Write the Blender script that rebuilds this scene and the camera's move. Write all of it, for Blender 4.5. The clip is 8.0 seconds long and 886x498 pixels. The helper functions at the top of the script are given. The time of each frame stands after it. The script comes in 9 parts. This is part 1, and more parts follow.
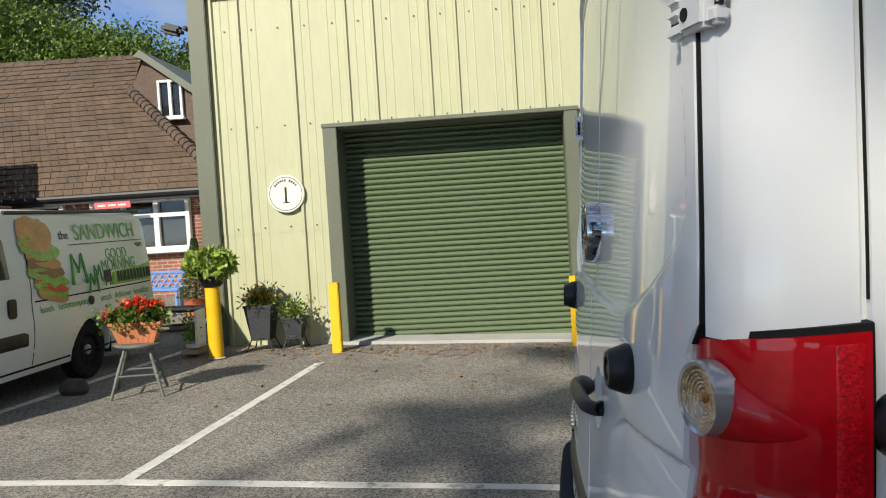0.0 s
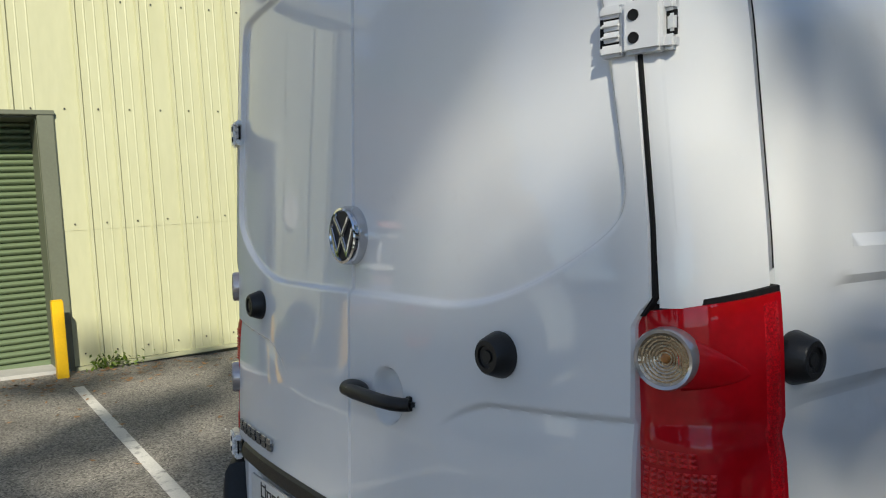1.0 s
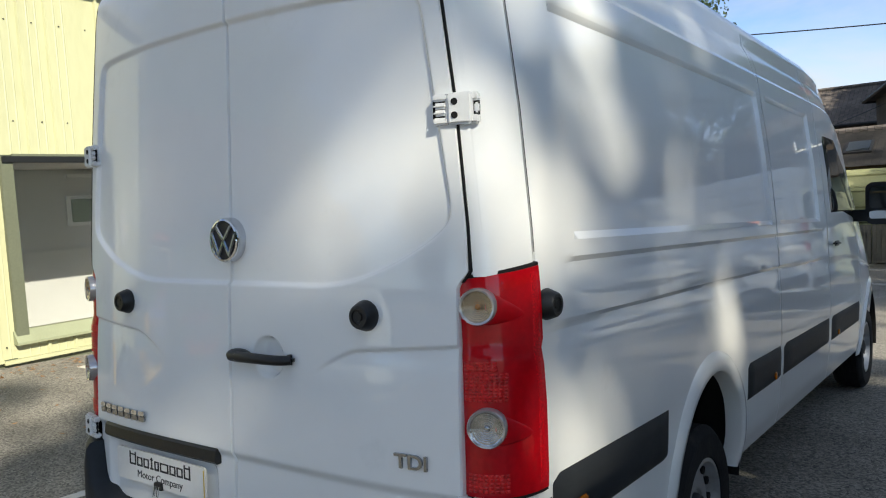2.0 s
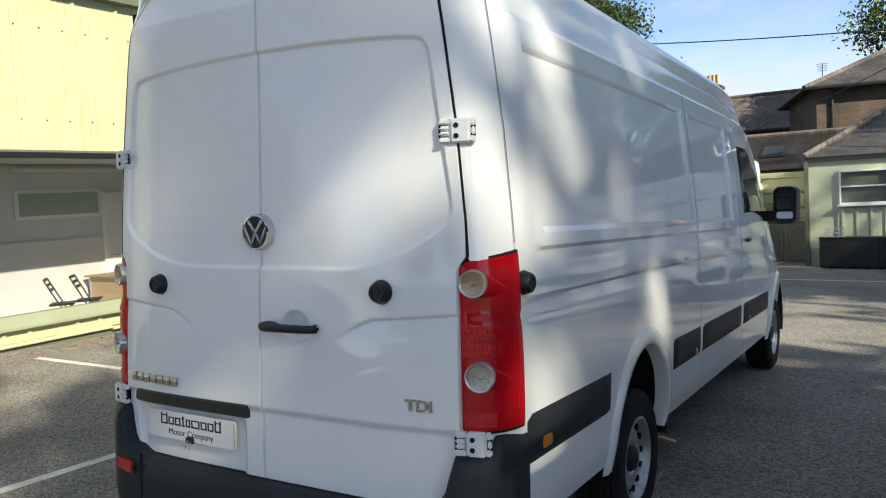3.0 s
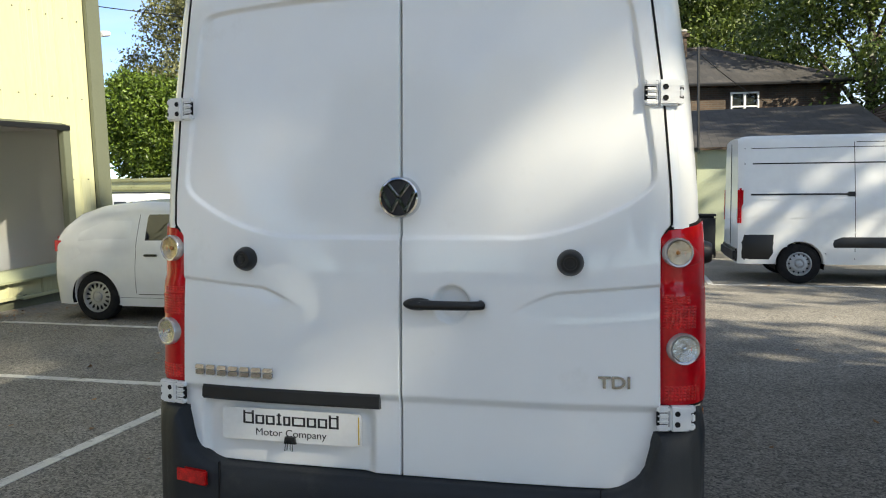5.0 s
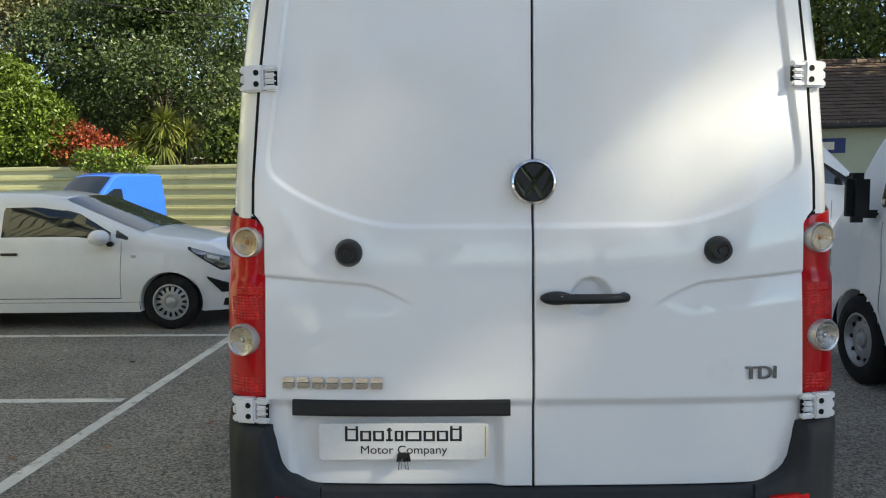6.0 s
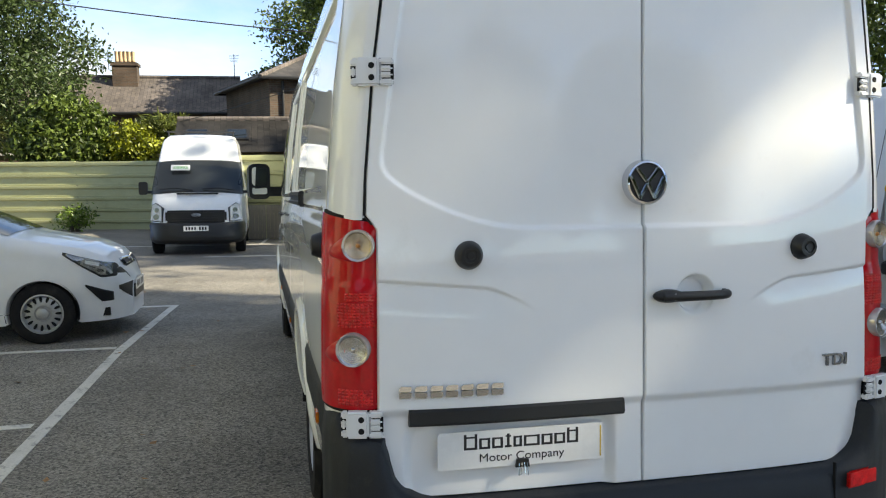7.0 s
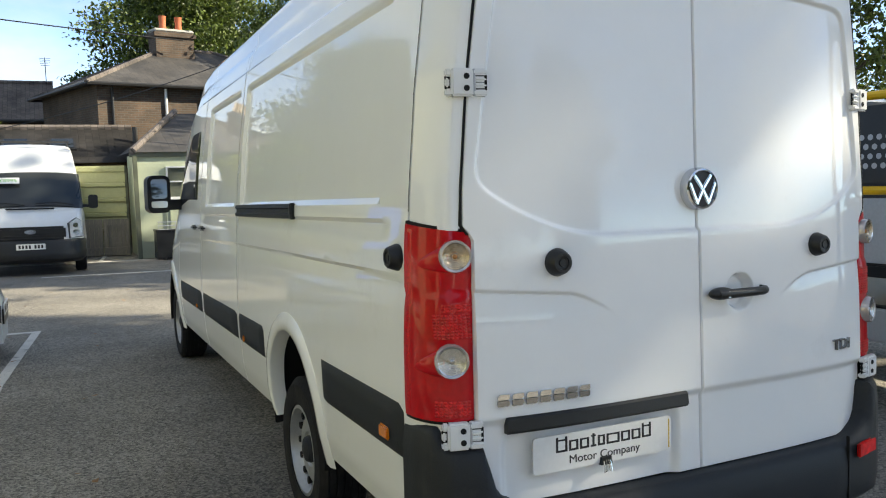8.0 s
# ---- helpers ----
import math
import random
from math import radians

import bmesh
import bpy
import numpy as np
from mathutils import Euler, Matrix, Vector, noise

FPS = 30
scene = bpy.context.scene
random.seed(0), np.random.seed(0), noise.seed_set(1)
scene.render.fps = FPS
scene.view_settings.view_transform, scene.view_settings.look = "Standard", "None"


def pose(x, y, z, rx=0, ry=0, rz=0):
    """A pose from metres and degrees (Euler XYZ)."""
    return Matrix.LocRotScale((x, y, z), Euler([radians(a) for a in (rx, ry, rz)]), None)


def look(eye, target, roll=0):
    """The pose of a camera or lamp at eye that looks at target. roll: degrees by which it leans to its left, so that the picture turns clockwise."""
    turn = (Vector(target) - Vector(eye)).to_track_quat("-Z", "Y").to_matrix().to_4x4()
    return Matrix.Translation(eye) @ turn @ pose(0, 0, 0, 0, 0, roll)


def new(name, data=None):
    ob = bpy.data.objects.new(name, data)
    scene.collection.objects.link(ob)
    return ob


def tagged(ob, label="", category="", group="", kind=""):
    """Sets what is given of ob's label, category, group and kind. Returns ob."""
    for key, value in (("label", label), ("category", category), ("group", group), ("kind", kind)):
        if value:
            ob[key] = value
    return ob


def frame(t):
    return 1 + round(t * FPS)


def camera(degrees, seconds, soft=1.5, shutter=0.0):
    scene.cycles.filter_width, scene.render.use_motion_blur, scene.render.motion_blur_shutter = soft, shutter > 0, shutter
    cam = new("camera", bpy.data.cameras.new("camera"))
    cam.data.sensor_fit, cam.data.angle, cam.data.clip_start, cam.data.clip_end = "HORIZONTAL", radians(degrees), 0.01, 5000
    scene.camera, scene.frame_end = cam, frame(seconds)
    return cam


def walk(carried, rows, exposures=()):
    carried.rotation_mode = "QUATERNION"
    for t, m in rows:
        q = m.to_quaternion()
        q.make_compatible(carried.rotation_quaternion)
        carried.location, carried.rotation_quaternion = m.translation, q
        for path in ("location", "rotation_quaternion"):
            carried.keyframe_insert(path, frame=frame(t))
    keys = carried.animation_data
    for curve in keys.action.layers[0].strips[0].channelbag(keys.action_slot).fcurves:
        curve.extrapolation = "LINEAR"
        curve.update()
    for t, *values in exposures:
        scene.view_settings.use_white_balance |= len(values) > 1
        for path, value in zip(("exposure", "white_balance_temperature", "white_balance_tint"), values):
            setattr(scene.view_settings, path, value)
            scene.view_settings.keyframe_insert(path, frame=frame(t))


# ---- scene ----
cam = camera(58.6, 8.0, 1.1)
PATH = [
    (0, (-0.13, 0.306, 1.614), (-0.321, 2.294, 1.514), -1.7),
    (0.5, (-0.5, 0.566, 1.608), (0.021, 2.494, 1.505), -1.3),
    (1, (-0.838, 0.531, 1.598), (0.3, 2.174, 1.505), -1.6),
    (1.5, (-1.202, 0.304, 1.59), (0.282, 1.643, 1.52), -1.4),
    (1.7, (-1.328, 0.26, 1.601), (0.219, 1.525, 1.522), -1.8),
    (2.8, (-2.051, 0.065, 1.599), (-0.362, 1.132, 1.51), -1.6),
    (3, (-2.132, 0.054, 1.612), (-0.427, 1.096, 1.514), -1.6),
    (3.5, (-2.346, 0.213, 1.616), (-0.594, 1.173, 1.527), -0.9),
    (4, (-2.489, 0.498, 1.571), (-0.68, 1.346, 1.475), -0.5),
    (4.2, (-2.505, 0.649, 1.539), (-0.672, 1.442, 1.439), -0.5),
    (5.3, (-2.44, 1.761, 1.566), (-0.473, 2.086, 1.413), -0.5),
    (5.5, (-2.409, 1.954, 1.552), (-0.429, 2.193, 1.395), -0.6),
    (6, (-2.345, 2.454, 1.545), (-0.352, 2.467, 1.381), -0.5),
    (6.5, (-2.331, 2.935, 1.555), (-0.351, 2.714, 1.385), -0.2),
    (7, (-2.19, 3.342, 1.55), (-0.247, 2.899, 1.384), -0.3),
    (7.5, (-2.064, 3.738, 1.535), (-0.182, 3.08, 1.378), -0.6),
    (8, (-1.949, 4.079, 1.564), (-0.147, 3.224, 1.414), -1.2),
]
# The yard falls gently away; vehicles stand square to the yard, buildings stay upright.
SLOPE = Matrix.Rotation(radians(1.85), 4, "Y") @ Matrix.Rotation(radians(0.85), 4, "X")
EXPOSURES = [(0.0, 1.0, 6650, 6), (0.5, 0.96, 6650, 5), (1.0, 1.0, 6700, 4), (1.7, 1.3, 6850, 3), (3.0, 1.48, 7000, 3), (4.2, 1.54, 7100, 3), (5.5, 1.84, 7400, 3), (8.0, 1.88, 7400, 3)]
walk(cam, [(t, SLOPE @ look(eye, target, roll)) for t, eye, target, roll in PATH], EXPOSURES)

# ---- sky and sun ----
SUN_AZ, SUN_EL = 204.3, 33.0
world = bpy.data.worlds.new("sky")
scene.world = world
world.use_nodes = True
wt = world.node_tree
for n in list(wt.nodes):
    wt.nodes.remove(n)
w_out = wt.nodes.new("ShaderNodeOutputWorld")
w_bg = wt.nodes.new("ShaderNodeBackground")
w_sky = wt.nodes.new("ShaderNodeTexSky")
w_sky.sky_type = "NISHITA"
w_sky.sun_disc = False
w_sky.sun_elevation = radians(SUN_EL)
w_sky.sun_rotation = radians(SUN_AZ)
w_sky.air_density, w_sky.dust_density, w_sky.ozone_density = 0.38, 0.0, 3.0
w_tc = wt.nodes.new("ShaderNodeTexCoord")
w_map = wt.nodes.new("ShaderNodeMapping")
w_map.inputs["Scale"].default_value = (1.0, 1.0, 3.2)
w_no = wt.nodes.new("ShaderNodeTexNoise")
w_no.inputs["Scale"].default_value = 2.3
w_no.inputs["Detail"].default_value = 9.0
w_no.inputs["Roughness"].default_value = 0.58
w_no.inputs["Distortion"].default_value = 0.4
w_ramp = wt.nodes.new("ShaderNodeValToRGB")
w_ramp.color_ramp.elements[0].position = 0.40
w_ramp.color_ramp.elements[1].position = 0.76
w_mix = wt.nodes.new("ShaderNodeMixRGB")
w_mix.inputs[2].default_value = (2.55, 2.6, 2.65, 1)
wt.links.new(w_tc.outputs["Generated"], w_map.inputs[0])
wt.links.new(w_map.outputs[0], w_no.inputs["Vector"])
wt.links.new(w_no.outputs[0], w_ramp.inputs[0])
wt.links.new(w_ramp.outputs[0], w_mix.inputs[0])
wt.links.new(w_sky.outputs[0], w_mix.inputs[1])
wt.links.new(w_mix.outputs[0], w_bg.inputs[0])
w_bg.inputs[1].default_value = 0.122
wt.links.new(w_bg.outputs[0], w_out.inputs[0])

sun_data = bpy.data.lights.new("sun", "SUN")
sun_data.energy, sun_data.angle, sun_data.color = 3.1, radians(0.55), (1.0, 0.93, 0.83)
az, el = radians(SUN_AZ), radians(SUN_EL)
SUN_FROM = Vector((math.sin(az) * math.cos(el), math.cos(az) * math.cos(el), math.sin(el)))
sun = new("sun", sun_data)
sun.matrix_world = look(SUN_FROM * 60, (0, 0, 0))

# ---- materials ----


def mat(name, col, rough=0.5, metal=0.0, var=0.1, scale=4.0, fine=60.0, bump=0.0, coat=0.0, island=0.0, stretch=(1, 1, 1), spec=0.5, dirt=None, trans=0.0):
    """A surface with colour that drifts at two scales, and a fine relief."""
    m = bpy.data.materials.new(name)
    m.use_nodes = True
    t = m.node_tree
    b = t.nodes["Principled BSDF"]
    b.inputs["Roughness"].default_value = rough
    b.inputs["Metallic"].default_value = metal
    b.inputs["Specular IOR Level"].default_value = spec
    b.inputs["Coat Weight"].default_value = coat
    b.inputs["Coat Roughness"].default_value = 0.018
    b.inputs["Transmission Weight"].default_value = trans
    tc = t.nodes.new("ShaderNodeTexCoord")
    mp = t.nodes.new("ShaderNodeMapping")
    mp.inputs["Scale"].default_value = stretch
    t.links.new(tc.outputs["Object"], mp.inputs[0])
    big, small = t.nodes.new("ShaderNodeTexNoise"), t.nodes.new("ShaderNodeTexNoise")
    for n, s, d in ((big, scale, 5), (small, fine, 4)):
        n.inputs["Scale"].default_value = s
        n.inputs["Detail"].default_value = d
        t.links.new(mp.outputs[0], n.inputs["Vector"])
    add = t.nodes.new("ShaderNodeMath")
    add.operation = "ADD"
    t.links.new(big.outputs[0], add.inputs[0])
    t.links.new(small.outputs[0], add.inputs[1])
    last = add
    if island:
        geo, oi = t.nodes.new("ShaderNodeNewGeometry"), t.nodes.new("ShaderNodeObjectInfo")
        a2, m2 = t.nodes.new("ShaderNodeMath"), t.nodes.new("ShaderNodeMath")
        a2.operation, m2.operation = "ADD", "MULTIPLY_ADD"
        t.links.new(geo.outputs["Random Per Island"], a2.inputs[0])
        t.links.new(oi.outputs["Random"], a2.inputs[1])
        t.links.new(a2.outputs[0], m2.inputs[0])
        m2.inputs[1].default_value = island
        t.links.new(add.outputs[0], m2.inputs[2])
        sub = t.nodes.new("ShaderNodeMath")
        sub.operation = "SUBTRACT"
        t.links.new(m2.outputs[0], sub.inputs[0])
        sub.inputs[1].default_value = island
        last = sub
    rng = t.nodes.new("ShaderNodeMapRange")
    rng.clamp = False
    for i, v in enumerate((0.5, 1.5, 1 - 1.6 * var, 1 + 1.6 * var)):
        rng.inputs[1 + i].default_value = v
    t.links.new(last.outputs[0], rng.inputs[0])
    mul = t.nodes.new("ShaderNodeVectorMath")
    mul.operation = "SCALE"
    mul.inputs[0].default_value = col
    t.links.new(rng.outputs[0], mul.inputs["Scale"])
    colour = mul.outputs[0]
    if dirt:
        dc, lo, hi, ds = dirt
        dn, dr, dm = t.nodes.new("ShaderNodeTexNoise"), t.nodes.new("ShaderNodeMapRange"), t.nodes.new("ShaderNodeMixRGB")
        dn.inputs["Scale"].default_value = ds
        dn.inputs["Detail"].default_value = 7
        dn.inputs["Roughness"].default_value = 0.65
        t.links.new(mp.outputs[0], dn.inputs["Vector"])
        dr.inputs[1].default_value, dr.inputs[2].default_value = lo, hi
        t.links.new(dn.outputs[0], dr.inputs[0])
        t.links.new(dr.outputs[0], dm.inputs[0])
        t.links.new(colour, dm.inputs[1])
        dm.inputs[2].default_value = (*dc, 1)
        colour = dm.outputs[0]
    t.links.new(colour, b.inputs["Base Color"])
    if bump:
        bp = t.nodes.new("ShaderNodeBump")
        bp.inputs["Strength"].default_value = min(1.0, bump)
        bp.inputs["Distance"].default_value = 0.01 * max(1.0, bump)
        t.links.new(small.outputs[0], bp.inputs["Height"])
        t.links.new(bp.outputs[0], b.inputs["Normal"])
    return m


def brick_mat(name, c1, c2, mortar, w, h, joint=0.01, rough=0.85, axes="XZ", bump=0.6):
    """Courses of brick, slate or tile for walls and roofs far off."""
    m = mat(name, c1, rough, var=0.2, scale=1.3, fine=30)
    t = m.node_tree
    b = t.nodes["Principled BSDF"]
    tc, sep, com = t.nodes.new("ShaderNodeTexCoord"), t.nodes.new("ShaderNodeSeparateXYZ"), t.nodes.new("ShaderNodeCombineXYZ")
    t.links.new(tc.outputs["Object"], sep.inputs[0])
    if axes == "XZ":
        s = t.nodes.new("ShaderNodeMath")
        s.operation = "ADD"
        t.links.new(sep.outputs["X"], s.inputs[0])
        t.links.new(sep.outputs["Y"], s.inputs[1])
        t.links.new(s.outputs[0], com.inputs["X"])
    else:
        t.links.new(sep.outputs[axes[0]], com.inputs["X"])
    t.links.new(sep.outputs[axes[1]], com.inputs["Y"])
    br = t.nodes.new("ShaderNodeTexBrick")
    br.inputs["Scale"].default_value = 1.0
    br.inputs["Brick Width"].default_value = w
    br.inputs["Row Height"].default_value = h
    br.inputs["Mortar Size"].default_value = joint
    br.inputs["Bias"].default_value = -0.1
    br.inputs["Color1"].default_value = (*c1, 1)
    br.inputs["Color2"].default_value = (*c2, 1)
    br.inputs["Mortar"].default_value = (*mortar, 1)
    t.links.new(com.outputs[0], br.inputs["Vector"])
    n = t.nodes.new("ShaderNodeTexNoise")
    n.inputs["Scale"].default_value = 1.1
    n.inputs["Detail"].default_value = 8
    t.links.new(tc.outputs["Object"], n.inputs["Vector"])
    r = t.nodes.new("ShaderNodeMapRange")
    r.inputs[1].default_value, r.inputs[2].default_value, r.inputs[3].default_value, r.inputs[4].default_value = 0.3, 0.7, 0.6, 1.3
    t.links.new(n.outputs[0], r.inputs[0])
    v = t.nodes.new("ShaderNodeVectorMath")
    v.operation = "SCALE"
    t.links.new(br.outputs["Color"], v.inputs[0])
    t.links.new(r.outputs[0], v.inputs["Scale"])
    t.links.new(v.outputs[0], b.inputs["Base Color"])
    bp = t.nodes.new("ShaderNodeBump")
    bp.inputs["Strength"].default_value = bump
    bp.inputs["Distance"].default_value = 0.01
    bp.invert = True
    t.links.new(br.outputs["Fac"], bp.inputs["Height"])
    t.links.new(bp.outputs[0], b.inputs["Normal"])
    return m


def leaf_mat(name, col, dark=0.28, yellow=0.0, gloss=0.45):
    """Leaves: each of its own shade, letting a little light through."""
    m = bpy.data.materials.new(name)
    m.use_nodes = True
    t = m.node_tree
    b = t.nodes["Principled BSDF"]
    b.inputs["Roughness"].default_value = gloss
    geo, ramp = t.nodes.new("ShaderNodeNewGeometry"), t.nodes.new("ShaderNodeValToRGB")
    ramp.color_ramp.elements[0].color = (*[c * dark for c in col], 1)
    ramp.color_ramp.elements[1].color = (col[0] * 1.4 + yellow, col[1] * 1.3 + yellow * 0.7, col[2] * 1.2, 1)
    t.links.new(geo.outputs["Random Per Island"], ramp.inputs[0])
    tr, mx = t.nodes.new("ShaderNodeBsdfTranslucent"), t.nodes.new("ShaderNodeMixShader")
    t.links.new(ramp.outputs[0], b.inputs["Base Color"])
    t.links.new(ramp.outputs[0], tr.inputs[0])
    mx.inputs[0].default_value = 0.3
    t.links.new(b.outputs[0], mx.inputs[1])
    t.links.new(tr.outputs[0], mx.inputs[2])
    t.links.new(mx.outputs[0], t.nodes["Material Output"].inputs[0])
    return m


def glass_mat(name, tint, rough=0.02, clear=0.5):
    """Window glass: clear in part, glossy on its face."""
    m = bpy.data.materials.new(name)
    m.use_nodes = True
    t = m.node_tree
    b = t.nodes["Principled BSDF"]
    b.inputs["Base Color"].default_value = (*tint, 1)
    b.inputs["Roughness"].default_value = rough
    b.inputs["Specular IOR Level"].default_value = 0.8
    tr, mx = t.nodes.new("ShaderNodeBsdfTransparent"), t.nodes.new("ShaderNodeMixShader")
    mx.inputs[0].default_value = 1 - clear
    t.links.new(tr.outputs[0], mx.inputs[1])
    t.links.new(b.outputs[0], mx.inputs[2])
    t.links.new(mx.outputs[0], t.nodes["Material Output"].inputs[0])
    return m


M = {}
M["asphalt"] = mat("asphalt", (0.226, 0.208, 0.180), 0.9, var=0.34, scale=1.1, fine=150, bump=0.9, dirt=((0.256, 0.235, 0.203), 0.52, 0.72, 0.45))
at = M["asphalt"].node_tree
vo, vr, vm = at.nodes.new("ShaderNodeTexVoronoi"), at.nodes.new("ShaderNodeMapRange"), at.nodes.new("ShaderNodeVectorMath")
vo.inputs["Scale"].default_value = 80.0
vr.inputs[1].default_value, vr.inputs[2].default_value, vr.inputs[3].default_value, vr.inputs[4].default_value = 0.0, 1.0, 0.2, 1.75
vm.operation = "SCALE"
a_bsdf = at.nodes["Principled BSDF"]
a_col = a_bsdf.inputs["Base Color"].links[0].from_socket
at.links.new([n for n in at.nodes if n.type == "TEX_COORD"][0].outputs["Object"], vo.inputs["Vector"])
at.links.new(vo.outputs["Color"], vr.inputs[0])
at.links.new(a_col, vm.inputs[0])
at.links.new(vr.outputs[0], vm.inputs["Scale"])
at.links.new(vm.outputs[0], a_bsdf.inputs["Base Color"])
M["line"] = mat("road_paint", (0.62, 0.60, 0.55), 0.8, var=0.15, scale=3, fine=90, bump=0.3, dirt=((0.12, 0.115, 0.11), 0.55, 0.72, 9.0))
M["white_paint"] = mat("white_vehicle_paint", (0.875, 0.88, 0.87), 0.6, var=0.012, scale=1.2, fine=9, coat=1.0, spec=0.15, dirt=((0.70, 0.69, 0.65), 0.6, 0.9, 2.2))
M["white_plain"] = mat("white_paint_parked", (0.80, 0.805, 0.80), 0.55, spec=0.2, var=0.03, scale=1.0, fine=8, coat=0.8)
M["blue_paint"] = mat("blue_vehicle_paint", (0.02, 0.11, 0.52), 0.3, var=0.05, coat=0.9)
M["bumper"] = mat("dark_grey_plastic", (0.022, 0.025, 0.029), 0.55, var=0.12, scale=3, fine=220, bump=0.12, spec=0.28, dirt=((0.045, 0.045, 0.045), 0.58, 0.8, 5.0))
M["black"] = mat("black_plastic", (0.008, 0.0085, 0.009), 0.42, var=0.1, fine=200, bump=0.08)
# near-black for joints, and for shade painted into hollows and unlit spaces
M["void"] = mat("gap_and_shade_black", (0.004, 0.004, 0.004), 0.9, var=0.0)
M["rubber"] = mat("tyre_rubber", (0.012, 0.012, 0.013), 0.85, spec=0.25, var=0.2, scale=8, fine=90, bump=0.3, dirt=((0.035, 0.033, 0.03), 0.5, 0.8, 7.0))
M["steel"] = mat("silver_wheel_paint", (0.42, 0.43, 0.44), 0.4, metal=0.6, var=0.08, scale=9, dirt=((0.2, 0.18, 0.16), 0.55, 0.8, 12.0))
M["chrome"] = mat("chrome", (0.60, 0.61, 0.63), 0.07, metal=1.0, var=0.02)
# darker copy of the chrome, with shade put into its colour
M["chrome_dark"] = mat("shaded_chrome", (0.30, 0.31, 0.33), 0.16, metal=1.0, var=0.05)
M["red_lens"] = mat("red_lamp_plastic", (0.50, 0.0015, 0.008), 0.35, var=0.15, scale=9, coat=0.6, spec=0.1)
M["red_strip"] = mat("ribbed_red_strip", (0.55, 0.003, 0.010), 0.45, var=0.6, scale=200, fine=420, bump=0.2, coat=0.7, spec=0.1)
M["red_dark"] = mat("deep_red_housing", (0.10, 0.001, 0.003), 0.15, var=0.1, coat=0.6)
M["red_bright"] = mat("bright_red_reflector", (0.62, 0.012, 0.014), 0.4, var=0.45, scale=40, fine=260, bump=0.15, coat=0.6, spec=0.2)
M["clear_lens"] = mat("clear_lamp_plastic", (0.62, 0.62, 0.58), 0.12, metal=0.55, var=0.25, scale=40, fine=180, bump=0.6, coat=1.0)
M["lens_bowl"] = mat("silvered_lamp_bowl", (0.50, 0.50, 0.49), 0.14, metal=1.0, var=0.3, scale=60, fine=150, bump=0.2, coat=0.6)
M["lens_amber"] = mat("amber_lamp_bowl", (0.52, 0.42, 0.30), 0.14, metal=1.0, var=0.35, scale=60, fine=150, bump=0.25, coat=0.6)
M["head_glass"] = mat("headlamp_glass", (0.22, 0.23, 0.24), 0.12, metal=0.8, var=0.35, scale=16, fine=60, coat=1.0)
M["bezel"] = mat("pale_clear_bezel", (0.52, 0.48, 0.46), 0.15, metal=0.5, var=0.05, coat=1.0)
M["amber_deep"] = mat("amber_bulb", (0.45, 0.18, 0.04), 0.25, var=0.2, scale=60, coat=0.8)
M["amber"] = mat("amber_plastic", (0.75, 0.22, 0.01), 0.25, var=0.15, scale=60, fine=200, bump=0.3, coat=0.8)
M["car_glass"] = glass_mat("dark_car_glass", (0.012, 0.016, 0.018), clear=0.12)
M["plate"] = mat("number_plate_white", (0.78, 0.78, 0.76), 0.3, var=0.04, coat=0.3)
M["plate_y"] = mat("plate_edge_yellow", (0.65, 0.45, 0.05), 0.4)
M["ink"] = mat("black_ink", (0.012, 0.012, 0.014), 0.5, var=0.05)
M["mirror"] = mat("mirror_glass", (0.8, 0.82, 0.83), 0.02, metal=1.0, var=0.0)
M["cladding"] = mat("pale_yellow_green_cladding", (0.44, 0.44, 0.275), 0.5, var=0.06, scale=0.8, fine=14, stretch=(1, 1, 0.25), dirt=((0.39, 0.39, 0.22), 0.56, 0.85, 1.3))
M["trim"] = mat("olive_green_trim", (0.115, 0.125, 0.085), 0.5, var=0.1, scale=1.5, fine=40)
M["roller"] = mat("dark_green_slats", (0.125, 0.165, 0.092), 0.3, var=0.08, scale=1.2, fine=30, stretch=(0.3, 1, 1))
M["concrete"] = mat("grey_concrete", (0.42, 0.41, 0.38), 0.9, var=0.15, scale=3, fine=80, bump=0.4)
M["yellow"] = mat("yellow_bollard_paint", (0.78, 0.46, 0.008), 0.45, var=0.08, scale=5, dirt=((0.35, 0.22, 0.03), 0.62, 0.8, 9.0))
M["white_wall"] = mat("white_plaster", (0.82, 0.83, 0.81), 0.8, var=0.05, scale=1.5, fine=40)
M["upvc"] = mat("white_plastic_frame", (0.78, 0.78, 0.77), 0.35, var=0.04)
M["glass"] = glass_mat("window_glass", (0.03, 0.035, 0.035), clear=0.45)
M["shop_glass"] = glass_mat("shop_window_glass", (0.02, 0.024, 0.022), clear=0.80)
M["room_wall"] = mat("off_white_wall", (0.60, 0.61, 0.59), 0.8, var=0.05, scale=1.5, fine=40)
M["brick"] = brick_mat("stock_brick", (0.105, 0.066, 0.043), (0.066, 0.045, 0.033), (0.095, 0.085, 0.07), 0.225, 0.075)
M["red_brick"] = brick_mat("red_brick", (0.32, 0.11, 0.06), (0.24, 0.085, 0.05), (0.36, 0.31, 0.26), 0.225, 0.075)
M["slate"] = brick_mat("grey_slate", (0.062, 0.056, 0.053), (0.038, 0.036, 0.036), (0.035, 0.035, 0.035), 0.25, 0.2, 0.008, 0.7, "XY", 0.5)
M["old_slate"] = brick_mat("weathered_slate", (0.15, 0.125, 0.11), (0.10, 0.085, 0.08), (0.05, 0.045, 0.04), 0.25, 0.2, 0.008, 0.8, "XY", 0.5)
